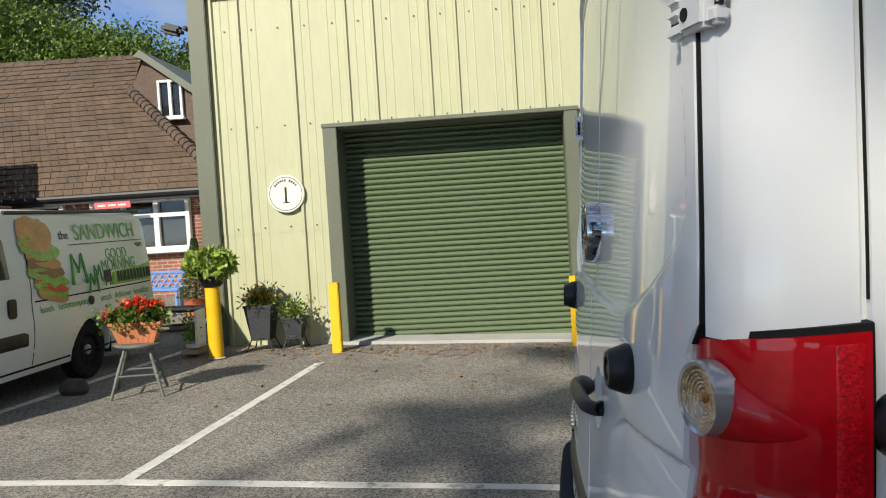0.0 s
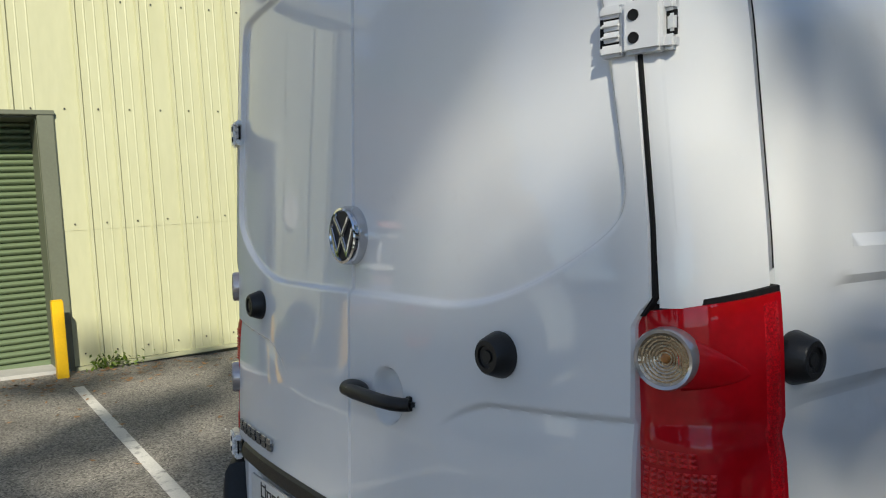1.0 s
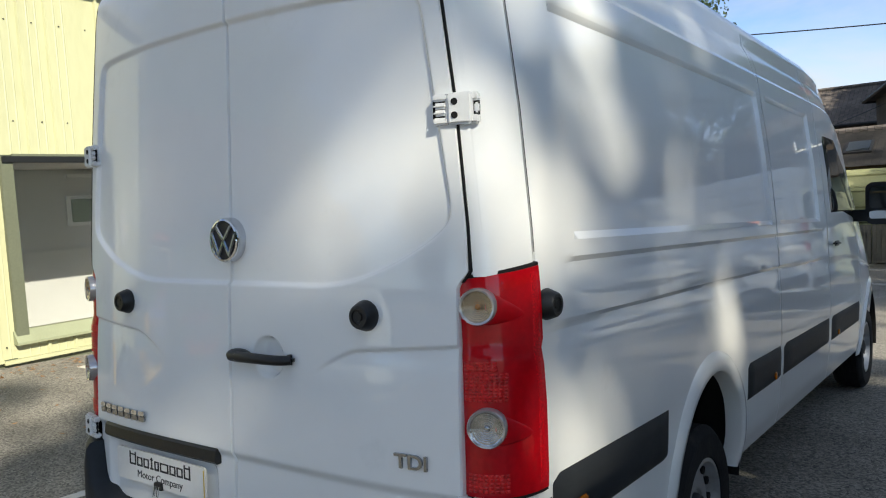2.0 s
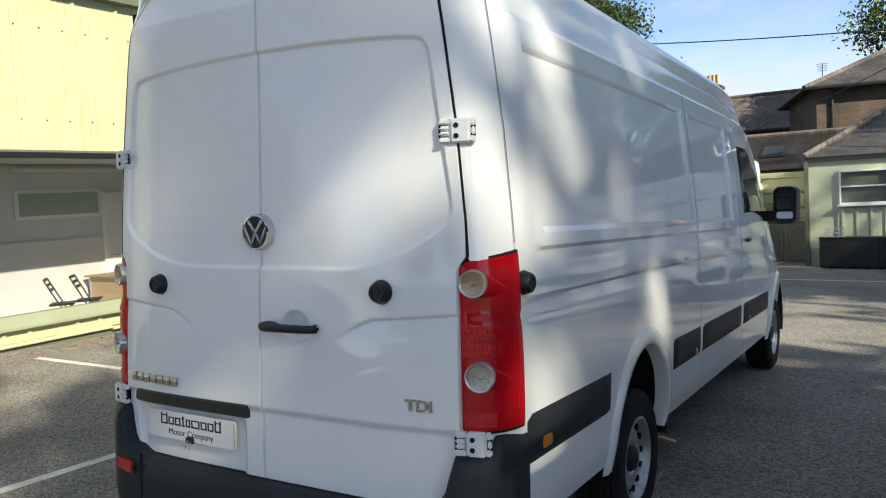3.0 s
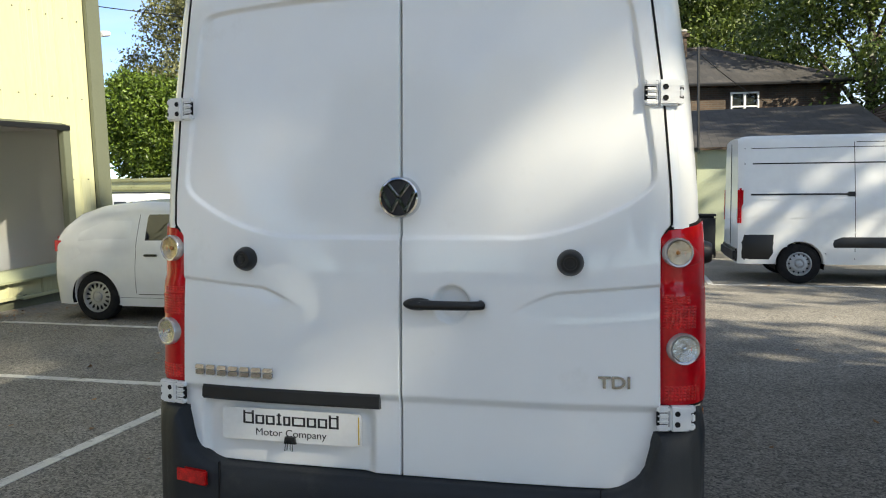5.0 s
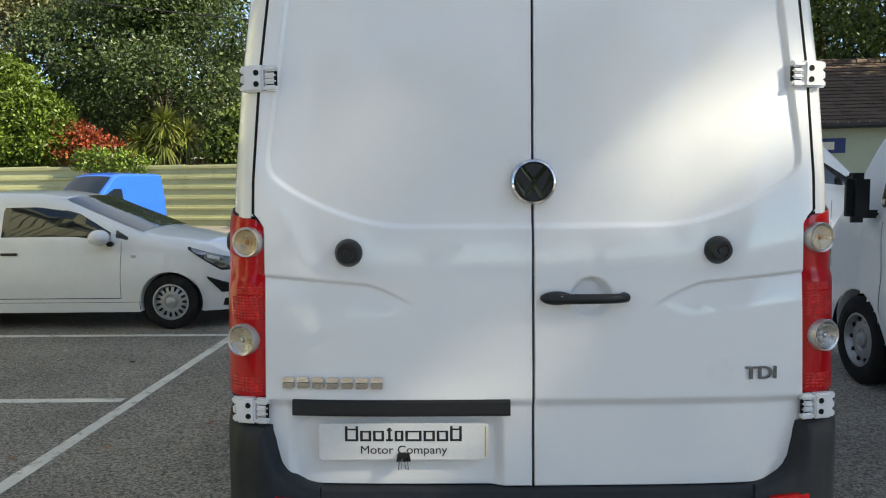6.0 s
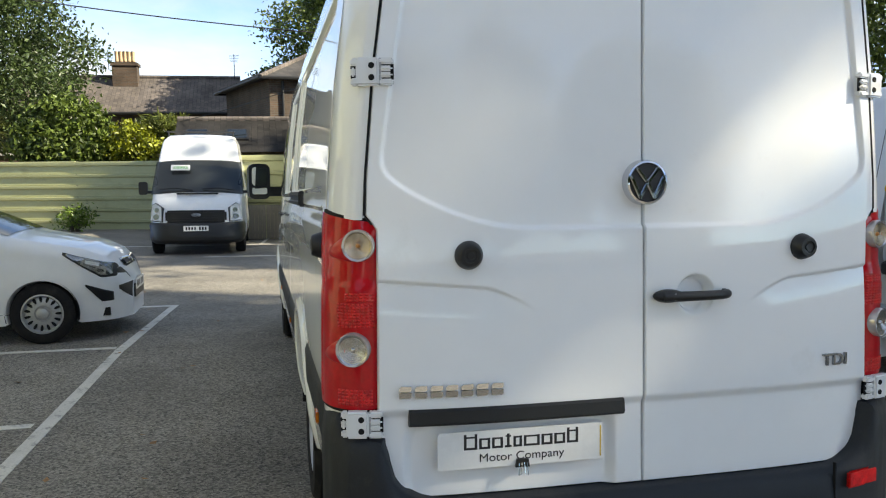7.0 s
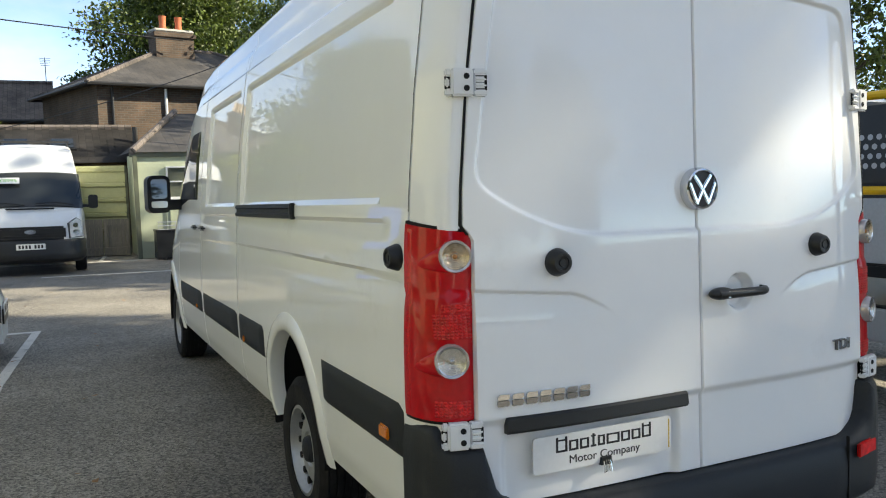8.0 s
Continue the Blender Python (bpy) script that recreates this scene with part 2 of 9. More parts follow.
M["tile"] = mat("brown_clay_tile", (0.108, 0.070, 0.045), 0.85, var=0.28, scale=1.6, fine=16, bump=0.5, island=0.3, dirt=((0.07, 0.055, 0.045), 0.5, 0.75, 1.1))
M["tile_dark"] = mat("dark_clay_tile", (0.10, 0.068, 0.05), 0.85, var=0.3, scale=1.6, fine=16, bump=0.5, island=0.3, dirt=((0.22, 0.2, 0.17), 0.66, 0.8, 2.6))
M["fence"] = mat("pale_green_metal", (0.40, 0.405, 0.22), 0.5, var=0.08, scale=0.8, fine=20, dirt=((0.27, 0.27, 0.15), 0.55, 0.8, 0.9))
M["shed"] = mat("pale_green_render", (0.46, 0.50, 0.36), 0.75, var=0.06, scale=1.0, fine=25)
M["wood_grey"] = mat("weathered_wood", (0.22, 0.20, 0.17), 0.8, var=0.3, scale=3, fine=60, bump=0.3, stretch=(1, 1, 0.2))
M["wood"] = mat("light_wood", (0.42, 0.30, 0.18), 0.6, var=0.15, scale=3, fine=40, stretch=(0.2, 1, 1))
M["stool_wood"] = mat("worn_green_grey_wood", (0.13, 0.135, 0.12), 0.6, var=0.3, scale=9, fine=80, bump=0.3)
M["terracotta"] = mat("terracotta_plastic", (0.52, 0.18, 0.08), 0.55, var=0.08, scale=6)
M["wicker"] = mat("dark_wicker", (0.035, 0.038, 0.045), 0.6, var=0.3, scale=30, fine=140, bump=0.9)
M["iron"] = mat("black_iron", (0.015, 0.015, 0.016), 0.5, var=0.1)
M["soil"] = mat("soil", (0.035, 0.026, 0.018), 0.95, var=0.3, scale=20, fine=90, bump=0.8)
M["bark"] = mat("bark", (0.075, 0.06, 0.045), 0.95, var=0.3, scale=3, fine=25, bump=1.0, stretch=(1, 1, 0.3))
M["carpet"] = mat("pale_floor", (0.68, 0.68, 0.66), 0.8, var=0.1)
M["counter_blue"] = mat("blue_laminate", (0.03, 0.085, 0.22), 0.5, var=0.08)
M["blue_soft"] = mat("faded_blue_plastic", (0.16, 0.30, 0.62), 0.5, var=0.08)
M["dark_fabric"] = mat("dark_fabric", (0.03, 0.03, 0.033), 0.9, var=0.2, fine=120, bump=0.4)
M["red"] = mat("red_plastic", (0.6, 0.03, 0.02), 0.45, var=0.1)
M["pink"] = mat("faded_red_sign", (0.62, 0.12, 0.12), 0.6, var=0.1)
M["cream"] = mat("cream_sign", (0.74, 0.70, 0.58), 0.45, var=0.03)
M["green_ink"] = mat("green_vinyl", (0.10, 0.36, 0.06), 0.4, var=0.08, coat=0.3)
M["lime"] = mat("lime_vinyl", (0.20, 0.46, 0.07), 0.4, var=0.12, scale=2, coat=0.3)
M["vinyl"] = mat("off_white_vinyl", (0.70, 0.72, 0.67), 0.35, var=0.03, coat=0.4)
M["bun"] = mat("bun_brown_vinyl", (0.52, 0.25, 0.08), 0.4, var=0.25, scale=9, coat=0.3)
M["lettuce"] = mat("lettuce_green_vinyl", (0.22, 0.42, 0.06), 0.4, var=0.4, scale=18, coat=0.3)
M["patty"] = mat("patty_brown_vinyl", (0.20, 0.075, 0.03), 0.4, var=0.4, scale=20, coat=0.3)
M["tomato"] = mat("tomato_red_vinyl", (0.58, 0.06, 0.03), 0.4, var=0.25, scale=14, coat=0.3)
M["pot_red"] = mat("red_clay_pot", (0.50, 0.14, 0.06), 0.7, var=0.15, scale=3)
M["silver_panel"] = mat("grey_dropside", (0.46, 0.48, 0.50), 0.4, metal=0.3, var=0.08)
M["perf"] = mat("dark_perforated_sheet", (0.03, 0.034, 0.038), 0.5, var=0.1)
M["dead_leaf"] = mat("fallen_leaf", (0.30, 0.165, 0.075), 0.8, var=0.3, island=0.6)
M["leaf"] = leaf_mat("leaf_green", (0.085, 0.14, 0.03), yellow=0.03)
M["leaf_dark"] = leaf_mat("leaf_dark_green", (0.06, 0.105, 0.035), yellow=0.012)
M["leaf_shrub"] = leaf_mat("leaf_shrub_green", (0.10, 0.165, 0.035), dark=0.2, yellow=0.03)
M["leaf_grey"] = leaf_mat("leaf_grey_green", (0.14, 0.16, 0.08), yellow=0.05)
M["leaf_bright"] = leaf_mat("leaf_bright_green", (0.115, 0.20, 0.03), yellow=0.02)
M["leaf_yellow"] = leaf_mat("leaf_yellow", (0.20, 0.25, 0.02), yellow=0.05)
M["leaf_red"] = leaf_mat("leaf_red", (0.30, 0.06, 0.035), yellow=0.04)
M["leaf_palm"] = leaf_mat("leaf_palm", (0.14, 0.19, 0.05), yellow=0.05)
M["hosta"] = leaf_mat("leaf_variegated", (0.18, 0.30, 0.06), dark=0.6, yellow=0.12)
M["petal_red"] = leaf_mat("petal_red", (0.75, 0.05, 0.02), dark=0.7)
M["petal_pink"] = leaf_mat("petal_pink", (0.75, 0.06, 0.22), dark=0.7)
M["petal_orange"] = leaf_mat("petal_orange", (0.70, 0.35, 0.03), dark=0.6)

# ---- mesh helpers ----


def ground_pose(x, y, yaw=0.0, z=0.0):
    """A pose that stands on the yard."""
    return SLOPE @ pose(x, y, z, 0, 0, yaw)


def gz(x, y):
    """Height of the yard."""
    n = SLOPE.to_3x3() @ Vector((0, 0, 1))
    return -(n.x * x + n.y * y) / n.z


def obj(name, me, material, parent=None, label=""):
    ob = new(name, me)
    if not me.materials:
        me.materials.append(material)
    if parent is not None:
        ob.parent = parent
    if label:
        ob["label"] = label
    return ob


def part(name, bm, material, parent=None, label="", smooth=False):
    me = bpy.data.meshes.new(name)
    bmesh.ops.recalc_face_normals(bm, faces=bm.faces)
    bm.to_mesh(me)
    bm.free()
    if smooth:
        me.polygons.foreach_set("use_smooth", [True] * len(me.polygons))
        if smooth != "all":
            me.set_sharp_from_angle(angle=radians(35))
    return obj(name, me, material, parent, label)


def raw(name, verts, faces, material, parent=None, label="", smooth=True, angle=35):
    me = bpy.data.meshes.new(name)
    me.from_pydata([tuple(v) for v in verts], [], [tuple(f) for f in faces])
    if smooth:
        me.polygons.foreach_set("use_smooth", [True] * len(me.polygons))
        me.set_sharp_from_angle(angle=radians(angle))
    return obj(name, me, material, parent, label)


def thing(name, label, category, m=None, group="", kind=""):
    e = new(name)
    e.empty_display_size = 0.1
    if m is not None:
        e.matrix_world = m
    return tagged(e, label, category, group, kind)


def box(bm, size, at=(0, 0, 0), bevel=0.0, rot=None):
    m = Matrix.Translation(at) @ (rot or Matrix()) @ Matrix.Diagonal((*size, 1))
    r = bmesh.ops.create_cube(bm, size=1.0, matrix=m)
    if bevel:
        es = list({e for v in r["verts"] for e in v.link_edges})
        bmesh.ops.bevel(bm, geom=es, offset=bevel, segments=2, affect="EDGES", clamp_overlap=True)
    return bm


def B(size, at=(0, 0, 0), bevel=0.0, rot=None):
    return box(bmesh.new(), size, at, bevel, rot)


def lathe(profile, n=24, m=None):
    """Turns (radius, height) pairs round z."""
    bm = bmesh.new()
    rings = []
    for r, h in profile:
        if r < 1e-5:
            rings.append([bm.verts.new((0, 0, h))])
        else:
            rings.append([bm.verts.new((r * math.cos(2 * math.pi * k / n), r * math.sin(2 * math.pi * k / n), h)) for k in range(n)])
    for a, b in zip(rings, rings[1:]):
        for k in range(n):
            q = [a[k % len(a)], a[(k + 1) % len(a)], b[(k + 1) % len(b)], b[k % len(b)]]
            q = list(dict.fromkeys(q))
            if len(q) > 2:
                bm.faces.new(q)
    if m is not None:
        bmesh.ops.transform(bm, matrix=m, verts=bm.verts)
    return bm


def tube(points, r, n=8, taper=1.0, bm=None):
    """A round bar along points."""
    bm = bm or bmesh.new()
    pts = [Vector(p) for p in points]
    rings = []
    for i, p in enumerate(pts):
        d = (pts[min(i + 1, len(pts) - 1)] - pts[max(i - 1, 0)]).normalized()
        u = d.orthogonal().normalized() if i == 0 else (u - d * u.dot(d)).normalized()
        w = d.cross(u)
        rr = r * (1 + (taper - 1) * i / max(1, len(pts) - 1))
        rings.append([bm.verts.new(p + rr * (math.cos(2 * math.pi * k / n) * u + math.sin(2 * math.pi * k / n) * w)) for k in range(n)])
    for a, b in zip(rings, rings[1:]):
        for k in range(n):
            bm.faces.new((a[k], a[(k + 1) % n], b[(k + 1) % n], b[k]))
    bm.faces.new(rings[0][::-1])
    bm.faces.new(rings[-1])
    return bm


FRONT = Matrix(((0, 0, 1, 0), (1, 0, 0, 0), (0, 1, 0, 0), (0, 0, 0, 1)))  # reads along +y, faces +x


def prism(poly, depth, m=None):
    """A flat outline (x, y) given depth along z."""
    bm = bmesh.new()
    a = [bm.verts.new((x, y, 0)) for x, y in poly]
    b = [bm.verts.new((x, y, depth)) for x, y in poly]
    bm.faces.new(a[::-1])
    bm.faces.new(b)
    for i in range(len(a)):
        j = (i + 1) % len(a)
        bm.faces.new((a[i], a[j], b[j], b[i]))
    if m is not None:
        bmesh.ops.transform(bm, matrix=m, verts=bm.verts)
    return bm


def rounded(w, h, r, n=5):
    """Outline of a rounded rectangle about the origin."""
    out = []
    for cx, cy, a0 in ((w / 2 - r, h / 2 - r, 0), (-w / 2 + r, h / 2 - r, 90), (-w / 2 + r, -h / 2 + r, 180), (w / 2 - r, -h / 2 + r, 270)):
        for k in range(n + 1):
            a = radians(a0 + 90 * k / n)
            out.append((cx + r * math.cos(a), cy + r * math.sin(a)))
    return out


def lettering(name, body, size, material, parent, m, depth=0.002, wide=1.0, label="", bold=0.0):
    """Words in the built-in font as a mesh; the local frame reads along x with y up."""
    c = bpy.data.curves.new(name, "FONT")
    c.body, c.size, c.extrude, c.align_x, c.align_y = body, size, depth, "CENTER", "CENTER"
    c.offset = bold
    tmp = bpy.data.objects.new(name, c)
    me = bpy.data.meshes.new_from_object(tmp)
    bpy.data.objects.remove(tmp)
    me.materials.clear()
    me.transform(m @ Matrix.Diagonal((wide, 1, 1, 1)))
    return obj(name, me, material, parent, label)


def smooth(a, b, x):
    t = np.clip((x - a) / (b - a), 0, 1)
    return t * t * (3 - 2 * t)


def grid_faces(rows, cols, keep=None, close=False):
    out = []
    for i in range(rows - 1):
        for j in range(cols - 1):
            if keep is None or keep[i, j]:
                a = i * cols + j
                out.append((a, a + 1, a + cols + 1, a + cols))
    return out

# ---- ground and markings ----


def make_ground():
    radii = [0.0, 3, 6, 10, 15, 20, 26, 33, 41, 50, 62, 80, 120, 200, 400, 900]
    n = 48
    verts, faces = [(8.0, 3.0, gz(8.0, 3.0))], []
    for r in radii[1:]:
        for k in range(n):
            a = 2 * math.pi * k / n
            rr = min(r, 45.0)
            x, y = math.cos(a), math.sin(a)
            verts.append((8 + r * x, 3 + r * y, gz(8 + rr * x, 3 + rr * y)))
    for k in range(n):
        faces.append((0, 1 + k, 1 + (k + 1) % n))
    for i in range(len(radii) - 2):
        for k in range(n):
            a, b = 1 + i * n + k, 1 + i * n + (k + 1) % n
            faces.append((a, a + n, b + n, b))
    tagged(raw("ground", verts, faces, M["asphalt"], smooth=False), "worn grey asphalt car park falling gently away", "ground", kind="structure")


make_ground()


def marking(x0, y0, x1, y1, w=0.09):
    """A painted bay line on the yard."""
    a, b = Vector((x0, y0, 0)), Vector((x1, y1, 0))
    d = (b - a).normalized()
    s = Vector((-d.y, d.x, 0)) * w / 2
    n = max(2, int((b - a).length / 0.6))
    rng = random.Random(int(100 * (x0 + 7 * y0)))
    verts, faces = [], []
    for i in range(n + 1):
        p = a.lerp(b, i / n)
        for e, k in ((-1, 0.0), (-1, 0.004), (1, 0.004), (1, 0.0)):
            q = p + s * e * (1 + rng.uniform(-0.07, 0.07))
            verts.append(SLOPE @ Vector((q.x, q.y, k)))
    for i in range(n):
        for k in range(3):
            c = i * 4 + k
            faces.append((c, c + 1, c + 5, c + 4))
    tagged(raw("bay_marking", verts, faces, M["line"], smooth=False), "worn white painted parking bay line on asphalt", "road marking", kind="structure")


marking(-9.0, 4.62, -2.54, 4.86)
marking(-2.58, 4.90, -2.29, 8.62)
marking(-4.75, 5.2, -4.10, 9.9)
marking(-2.54, 4.86, 5.6, 4.68)
marking(0.43, 4.90, 0.55, 8.82)
marking(3.26, 4.82, 3.26, 9.02)
marking(5.74, 4.73, 5.78, 9.1)
marking(5.6, 4.68, 8.40, 4.47)
marking(8.36, 4.52, 8.5, 9.2)
marking(11.36, 0.13, 11.6, -5.2)
marking(11.36, 0.13, 14.2, 0.15)
marking(15.2, 0.15, 15.4, 4.6)
marking(14.2, 0.15, 19.5, 0.2)
marking(18.6, 0.3, 18.9, 8.4)
marking(18.9, 3.4, 23.0, 3.0)


def leaf_sheet(name, pts, size, material, label, category, seed=1, flat=False, droop=0.5, parent=None, kind="stuff", slim=0.5):
    """Many small bent leaves, one at each point."""
    rng = np.random.default_rng(seed)
    p = np.asarray(pts, float)
    n = len(p)
    u = rng.normal(size=(n, 3))
    if flat:
        u[:, 2] *= 0.12
    u /= np.linalg.norm(u, axis=1)[:, None]
    r = rng.normal(size=(n, 3))
    if flat:
        r = np.c_[rng.normal(size=(n, 2)) * 0.15, np.ones(n)]
    v = np.cross(u, r)
    v /= np.linalg.norm(v, axis=1)[:, None] + 1e-9
    w = np.cross(u, v)
    s = (size * rng.uniform(0.6, 1.35, n))[:, None]
    a, b = p - u * s * 0.5, p + u * s * 0.5
    mid = p + w * s * 0.12 * droop
    c, d = mid + v * s * slim * 0.5, mid - v * s * slim * 0.5
    verts = np.stack([a, c, b, d], 1).reshape(-1, 3)
    faces = np.arange(4 * n).reshape(n, 4)
    me = bpy.data.meshes.new(name)
    me.from_pydata(verts.tolist(), [], faces.tolist())
    ob = obj(name, me, material, parent)
    if parent is not None:
        ob["kind"] = "stuff"
    if parent is None:
        tagged(ob, label, category, kind=kind)
    elif label:
        ob["label"] = label
    return ob


# ---- the depot ----
DY, DZ0, DTOP = 9.78, 0.17, 4.62
DXL, DXR = -3.95, 8.93
DOOR = (-2.37, 0.68, 2.88)
WIN = (2.93, 8.07, 0.30, 2.52)
DDEPTH = 9.0


def clad_profile(x0, x1, phase, pitch=0.3333):
    """Plan outline of ribbed sheet from x0 to x1: (x, how far it stands out)."""
    pts = [(x0, 0.0)]
    k = math.ceil((x0 - phase) / pitch)
    while phase + k * pitch < x1 - 0.05:
        c = phase + k * pitch
        if c > x0 + 0.05:
            pts += [(c - 0.030, 0.0), (c - 0.014, 0.032), (c + 0.014, 0.032), (c + 0.030, 0.0)]
        for q in (0.11, 0.215):
            if x0 + 0.02 < c + q < x1 - 0.02:
                pts += [(c + q - 0.012, 0.0), (c + q, 0.004), (c + q + 0.012, 0.0)]
        k += 1
    return pts + [(x1, 0.0)]


def cladding(parent, x0, x1, z0, z1, phase, m=None, y=0.0):
    """One ribbed sheet, a thin folded plate with its back."""
    pts = clad_profile(x0, x1, phase)
    verts, faces = [], []
    for x, out in pts:
        for z in (z0, z1):
            verts += [(x, y - out, z), (x, y - out + 0.004, z)]
    for i in range(len(pts) - 1):
        a, b = 4 * i, 4 * (i + 1)
        faces += [(a, b, b + 2, a + 2), (a + 1, a + 3, b + 3, b + 1), (a, a + 1, b + 1, b), (a + 2, b + 2, b + 3, a + 3)]
    if m is not None:
        verts = [m @ Vector(v) for v in verts]
    return raw("cladding_sheet", verts, faces, M["cladding"], parent, smooth=False)


def make_depot():
    wall = thing("wall_depot_front", "pale yellow-green ribbed metal cladding wall with olive trim", "wall", kind="structure")
    Y = DY
    # inner lining with the openings through it
    bm = bmesh.new()
    for x0, x1, z0, z1 in ((DXL, DOOR[0], -0.3, DTOP), (DOOR[0], DOOR[1], DOOR[2], DTOP), (DOOR[1], WIN[0], -0.3, DTOP),
                           (WIN[0], WIN[1], -0.3, WIN[2]), (WIN[0], WIN[1], WIN[3], DTOP), (WIN[1], DXR, -0.3, DTOP)):
        box(bm, (x1 - x0, 0.16, z1 - z0), ((x0 + x1) / 2, Y + 0.09, (z0 + z1) / 2))
    part("lining", bm, M["trim"], wall, "olive grey inner lining")
    ph = -2.356
    joint = 1.65
    spans = [(DXL + 0.2, -3.0, 0), (-3.0, DOOR[0], 0), (DOOR[0], -1.4, 1), (-1.4, -0.4, 1), (-0.4, DOOR[1], 1), (DOOR[1], 1.8, 0), (1.8, WIN[0], 0),
             (WIN[0], 4.0, 2), (4.0, 5.0, 2), (5.0, 6.0, 2), (6.0, 7.0, 2), (7.0, WIN[1], 2), (WIN[1], DXR - 0.3, 0)]
    for x0, x1, what in spans:
        base = DZ0 - 0.012 * x0
        if what == 0:
            cladding(wall, x0, x1, base, joint, ph, y=Y + 0.004)
            cladding(wall, x0, x1, joint - 0.02, DTOP, ph, y=Y)
        elif what == 1:
            cladding(wall, x0, x1, DOOR[2] + 0.02, DTOP, ph, y=Y)
        else:
            cladding(wall, x0, x1, base, WIN[2] + 0.01, ph, y=Y)
            cladding(wall, x0, x1, WIN[3] + 0.02, DTOP, ph, y=Y)
    # trims: corners, base drip, eaves gutter
    for x0, x1 in ((DXL - 0.02, DXL + 0.21), (DXR - 0.31, DXR + 0.02)):
        part("corner_trim", B((x1 - x0, 0.06, DTOP + 0.35), ((x0 + x1) / 2, Y - 0.045, (DTOP - 0.2) / 2), 0.008), M["trim"], wall, "olive corner flashing")
    for x0, x1 in ((DXL, DOOR[0] - 0.02), (DOOR[1] + 0.02, DXR)):
        n = max(1, int((x1 - x0) / 2))
        for i in range(n):
            a, b = x0 + (x1 - x0) * i / n, x0 + (x1 - x0) * (i + 1) / n
            part("base_trim", B((b - a, 0.07, 0.045), ((a + b) / 2, Y - 0.02, DZ0 - 0.015 - 0.012 * (a + b) / 2), 0.006), M["trim"] if a > 99 else M["cladding"], wall)
    gut = prism([(-0.16, 0.0), (-0.16, 0.15), (-0.145, 0.15), (-0.145, 0.015), (0.0, 0.015), (0.0, 0.0)], DXR - DXL + 0.3,
                Matrix.Translation((DXL - 0.15, Y, DTOP)) @ Matrix(((0, 0, 1, 0), (1, 0, 0, 0), (0, 1, 0, 0), (0, 0, 0, 1))))
    part("gutter", gut, M["trim"], wall, "olive box gutter")
    # door surround
    x0, x1, zt = DOOR
    for xa, xb, za, zb in ((x0 - 0.01, x0 + 0.16, 0.02, zt), (x1 - 0.15, x1 + 0.01, 0.02, zt)):
        part("door_jamb", B((xb - xa, 0.075, zb - za), ((xa + xb) / 2, Y - 0.01, (za + zb) / 2), 0.006), M["trim"], wall, "olive steel door jamb")
    part("door_lintel", B((x1 - x0 + 0.04, 0.09, 0.05), ((x0 + x1) / 2, Y - 0.015, zt + 0.01), 0.006), M["trim"], wall)
    for xa in (x0 + 0.14, x1 - 0.14):
        part("reveal", B((0.03, 0.48, zt), (xa, Y + 0.26, zt / 2), 0.0), M["trim"], wall)
    part("reveal", B((x1 - x0 - 0.28, 0.48, 0.03), ((x0 + x1) / 2, Y + 0.26, zt - 0.02)), M["trim"], wall)
    # window surround
    a, b, c, d = WIN
    for xa, xb, za, zb, nm in ((a - 0.01, a + 0.14, c, d, "window_jamb"), (b - 0.14, b + 0.01, c, d, "window_jamb"), (a + 0.14, b - 0.14, d - 0.05, d + 0.03, "window_head")):
        part(nm, B((xb - xa, 0.09, zb - za), ((xa + xb) / 2, Y - 0.005, (za + zb) / 2), 0.006), M["trim"], wall)
    sill = prism([(0.12, 0.15), (0.12, 0.0), (-0.10, -0.02), (-0.10, 0.01), (-0.02, 0.13), (0.0, 0.15)], b - a + 0.06,
                 Matrix.Translation((a - 0.03, Y, c + 0.02)) @ Matrix(((0, 0, 1, 0), (1, 0, 0, 0), (0, 1, 0, 0), (0, 0, 0, 1))))
    part("window_sill", sill, mat("sage_sill", (0.26, 0.28, 0.18), 0.5, var=0.08), wall, "sage green folded metal sill")
    # screws along the sheets
    bm = bmesh.new()
    rng = random.Random(4)
    for k in range(40):
        x = ph + (k - 5) * 0.3333 + 0.165
        for z in (DOOR[2] + 0.06, 4.13, joint + 0.05, DZ0 + 0.12):
            if DXL + 0.25 < x < DXR - 0.35 and not (DOOR[0] < x < DOOR[1] and z < DOOR[2]) and not (WIN[0] < x < WIN[1] and z < WIN[3]):
                bmesh.ops.create_cube(bm, size=0.014, matrix=Matrix.Translation((x + rng.uniform(-0.01, 0.01), Y - 0.006, z)))
    part("screws", bm, M["iron"], wall)["kind"] = "stuff"

    # other sides and roof
    side = thing("wall_depot_sides", "ribbed metal side and rear walls of the depot", "wall", kind="structure")
    for x in (DXL + 0.05, DXR - 0.05):
        part("side_wall", B((0.14, DDEPTH, DTOP + 0.5), (x, Y + 0.18 + DDEPTH / 2, (DTOP - 0.5) / 2)), M["cladding"], side)
    part("rear_wall", B((DXR - DXL, 0.14, DTOP + 0.5), ((DXL + DXR) / 2, Y + DDEPTH + 0.25, (DTOP - 0.5) / 2)), M["cladding"], side)
    roof = bmesh.new()
    yc = Y + DDEPTH / 2
    for s in (-1, 1):
        v = [roof.verts.new(p) for p in ((DXL - 0.1, yc + s * (DDEPTH / 2 + 0.15), DTOP + 0.1), (DXR + 0.1, yc + s * (DDEPTH / 2 + 0.15), DTOP + 0.1), (DXR + 0.1, yc, DTOP + 0.75), (DXL - 0.1, yc, DTOP + 0.75))]
        roof.faces.new(v)
    bmesh.ops.solidify(roof, geom=roof.faces[:], thickness=0.08)
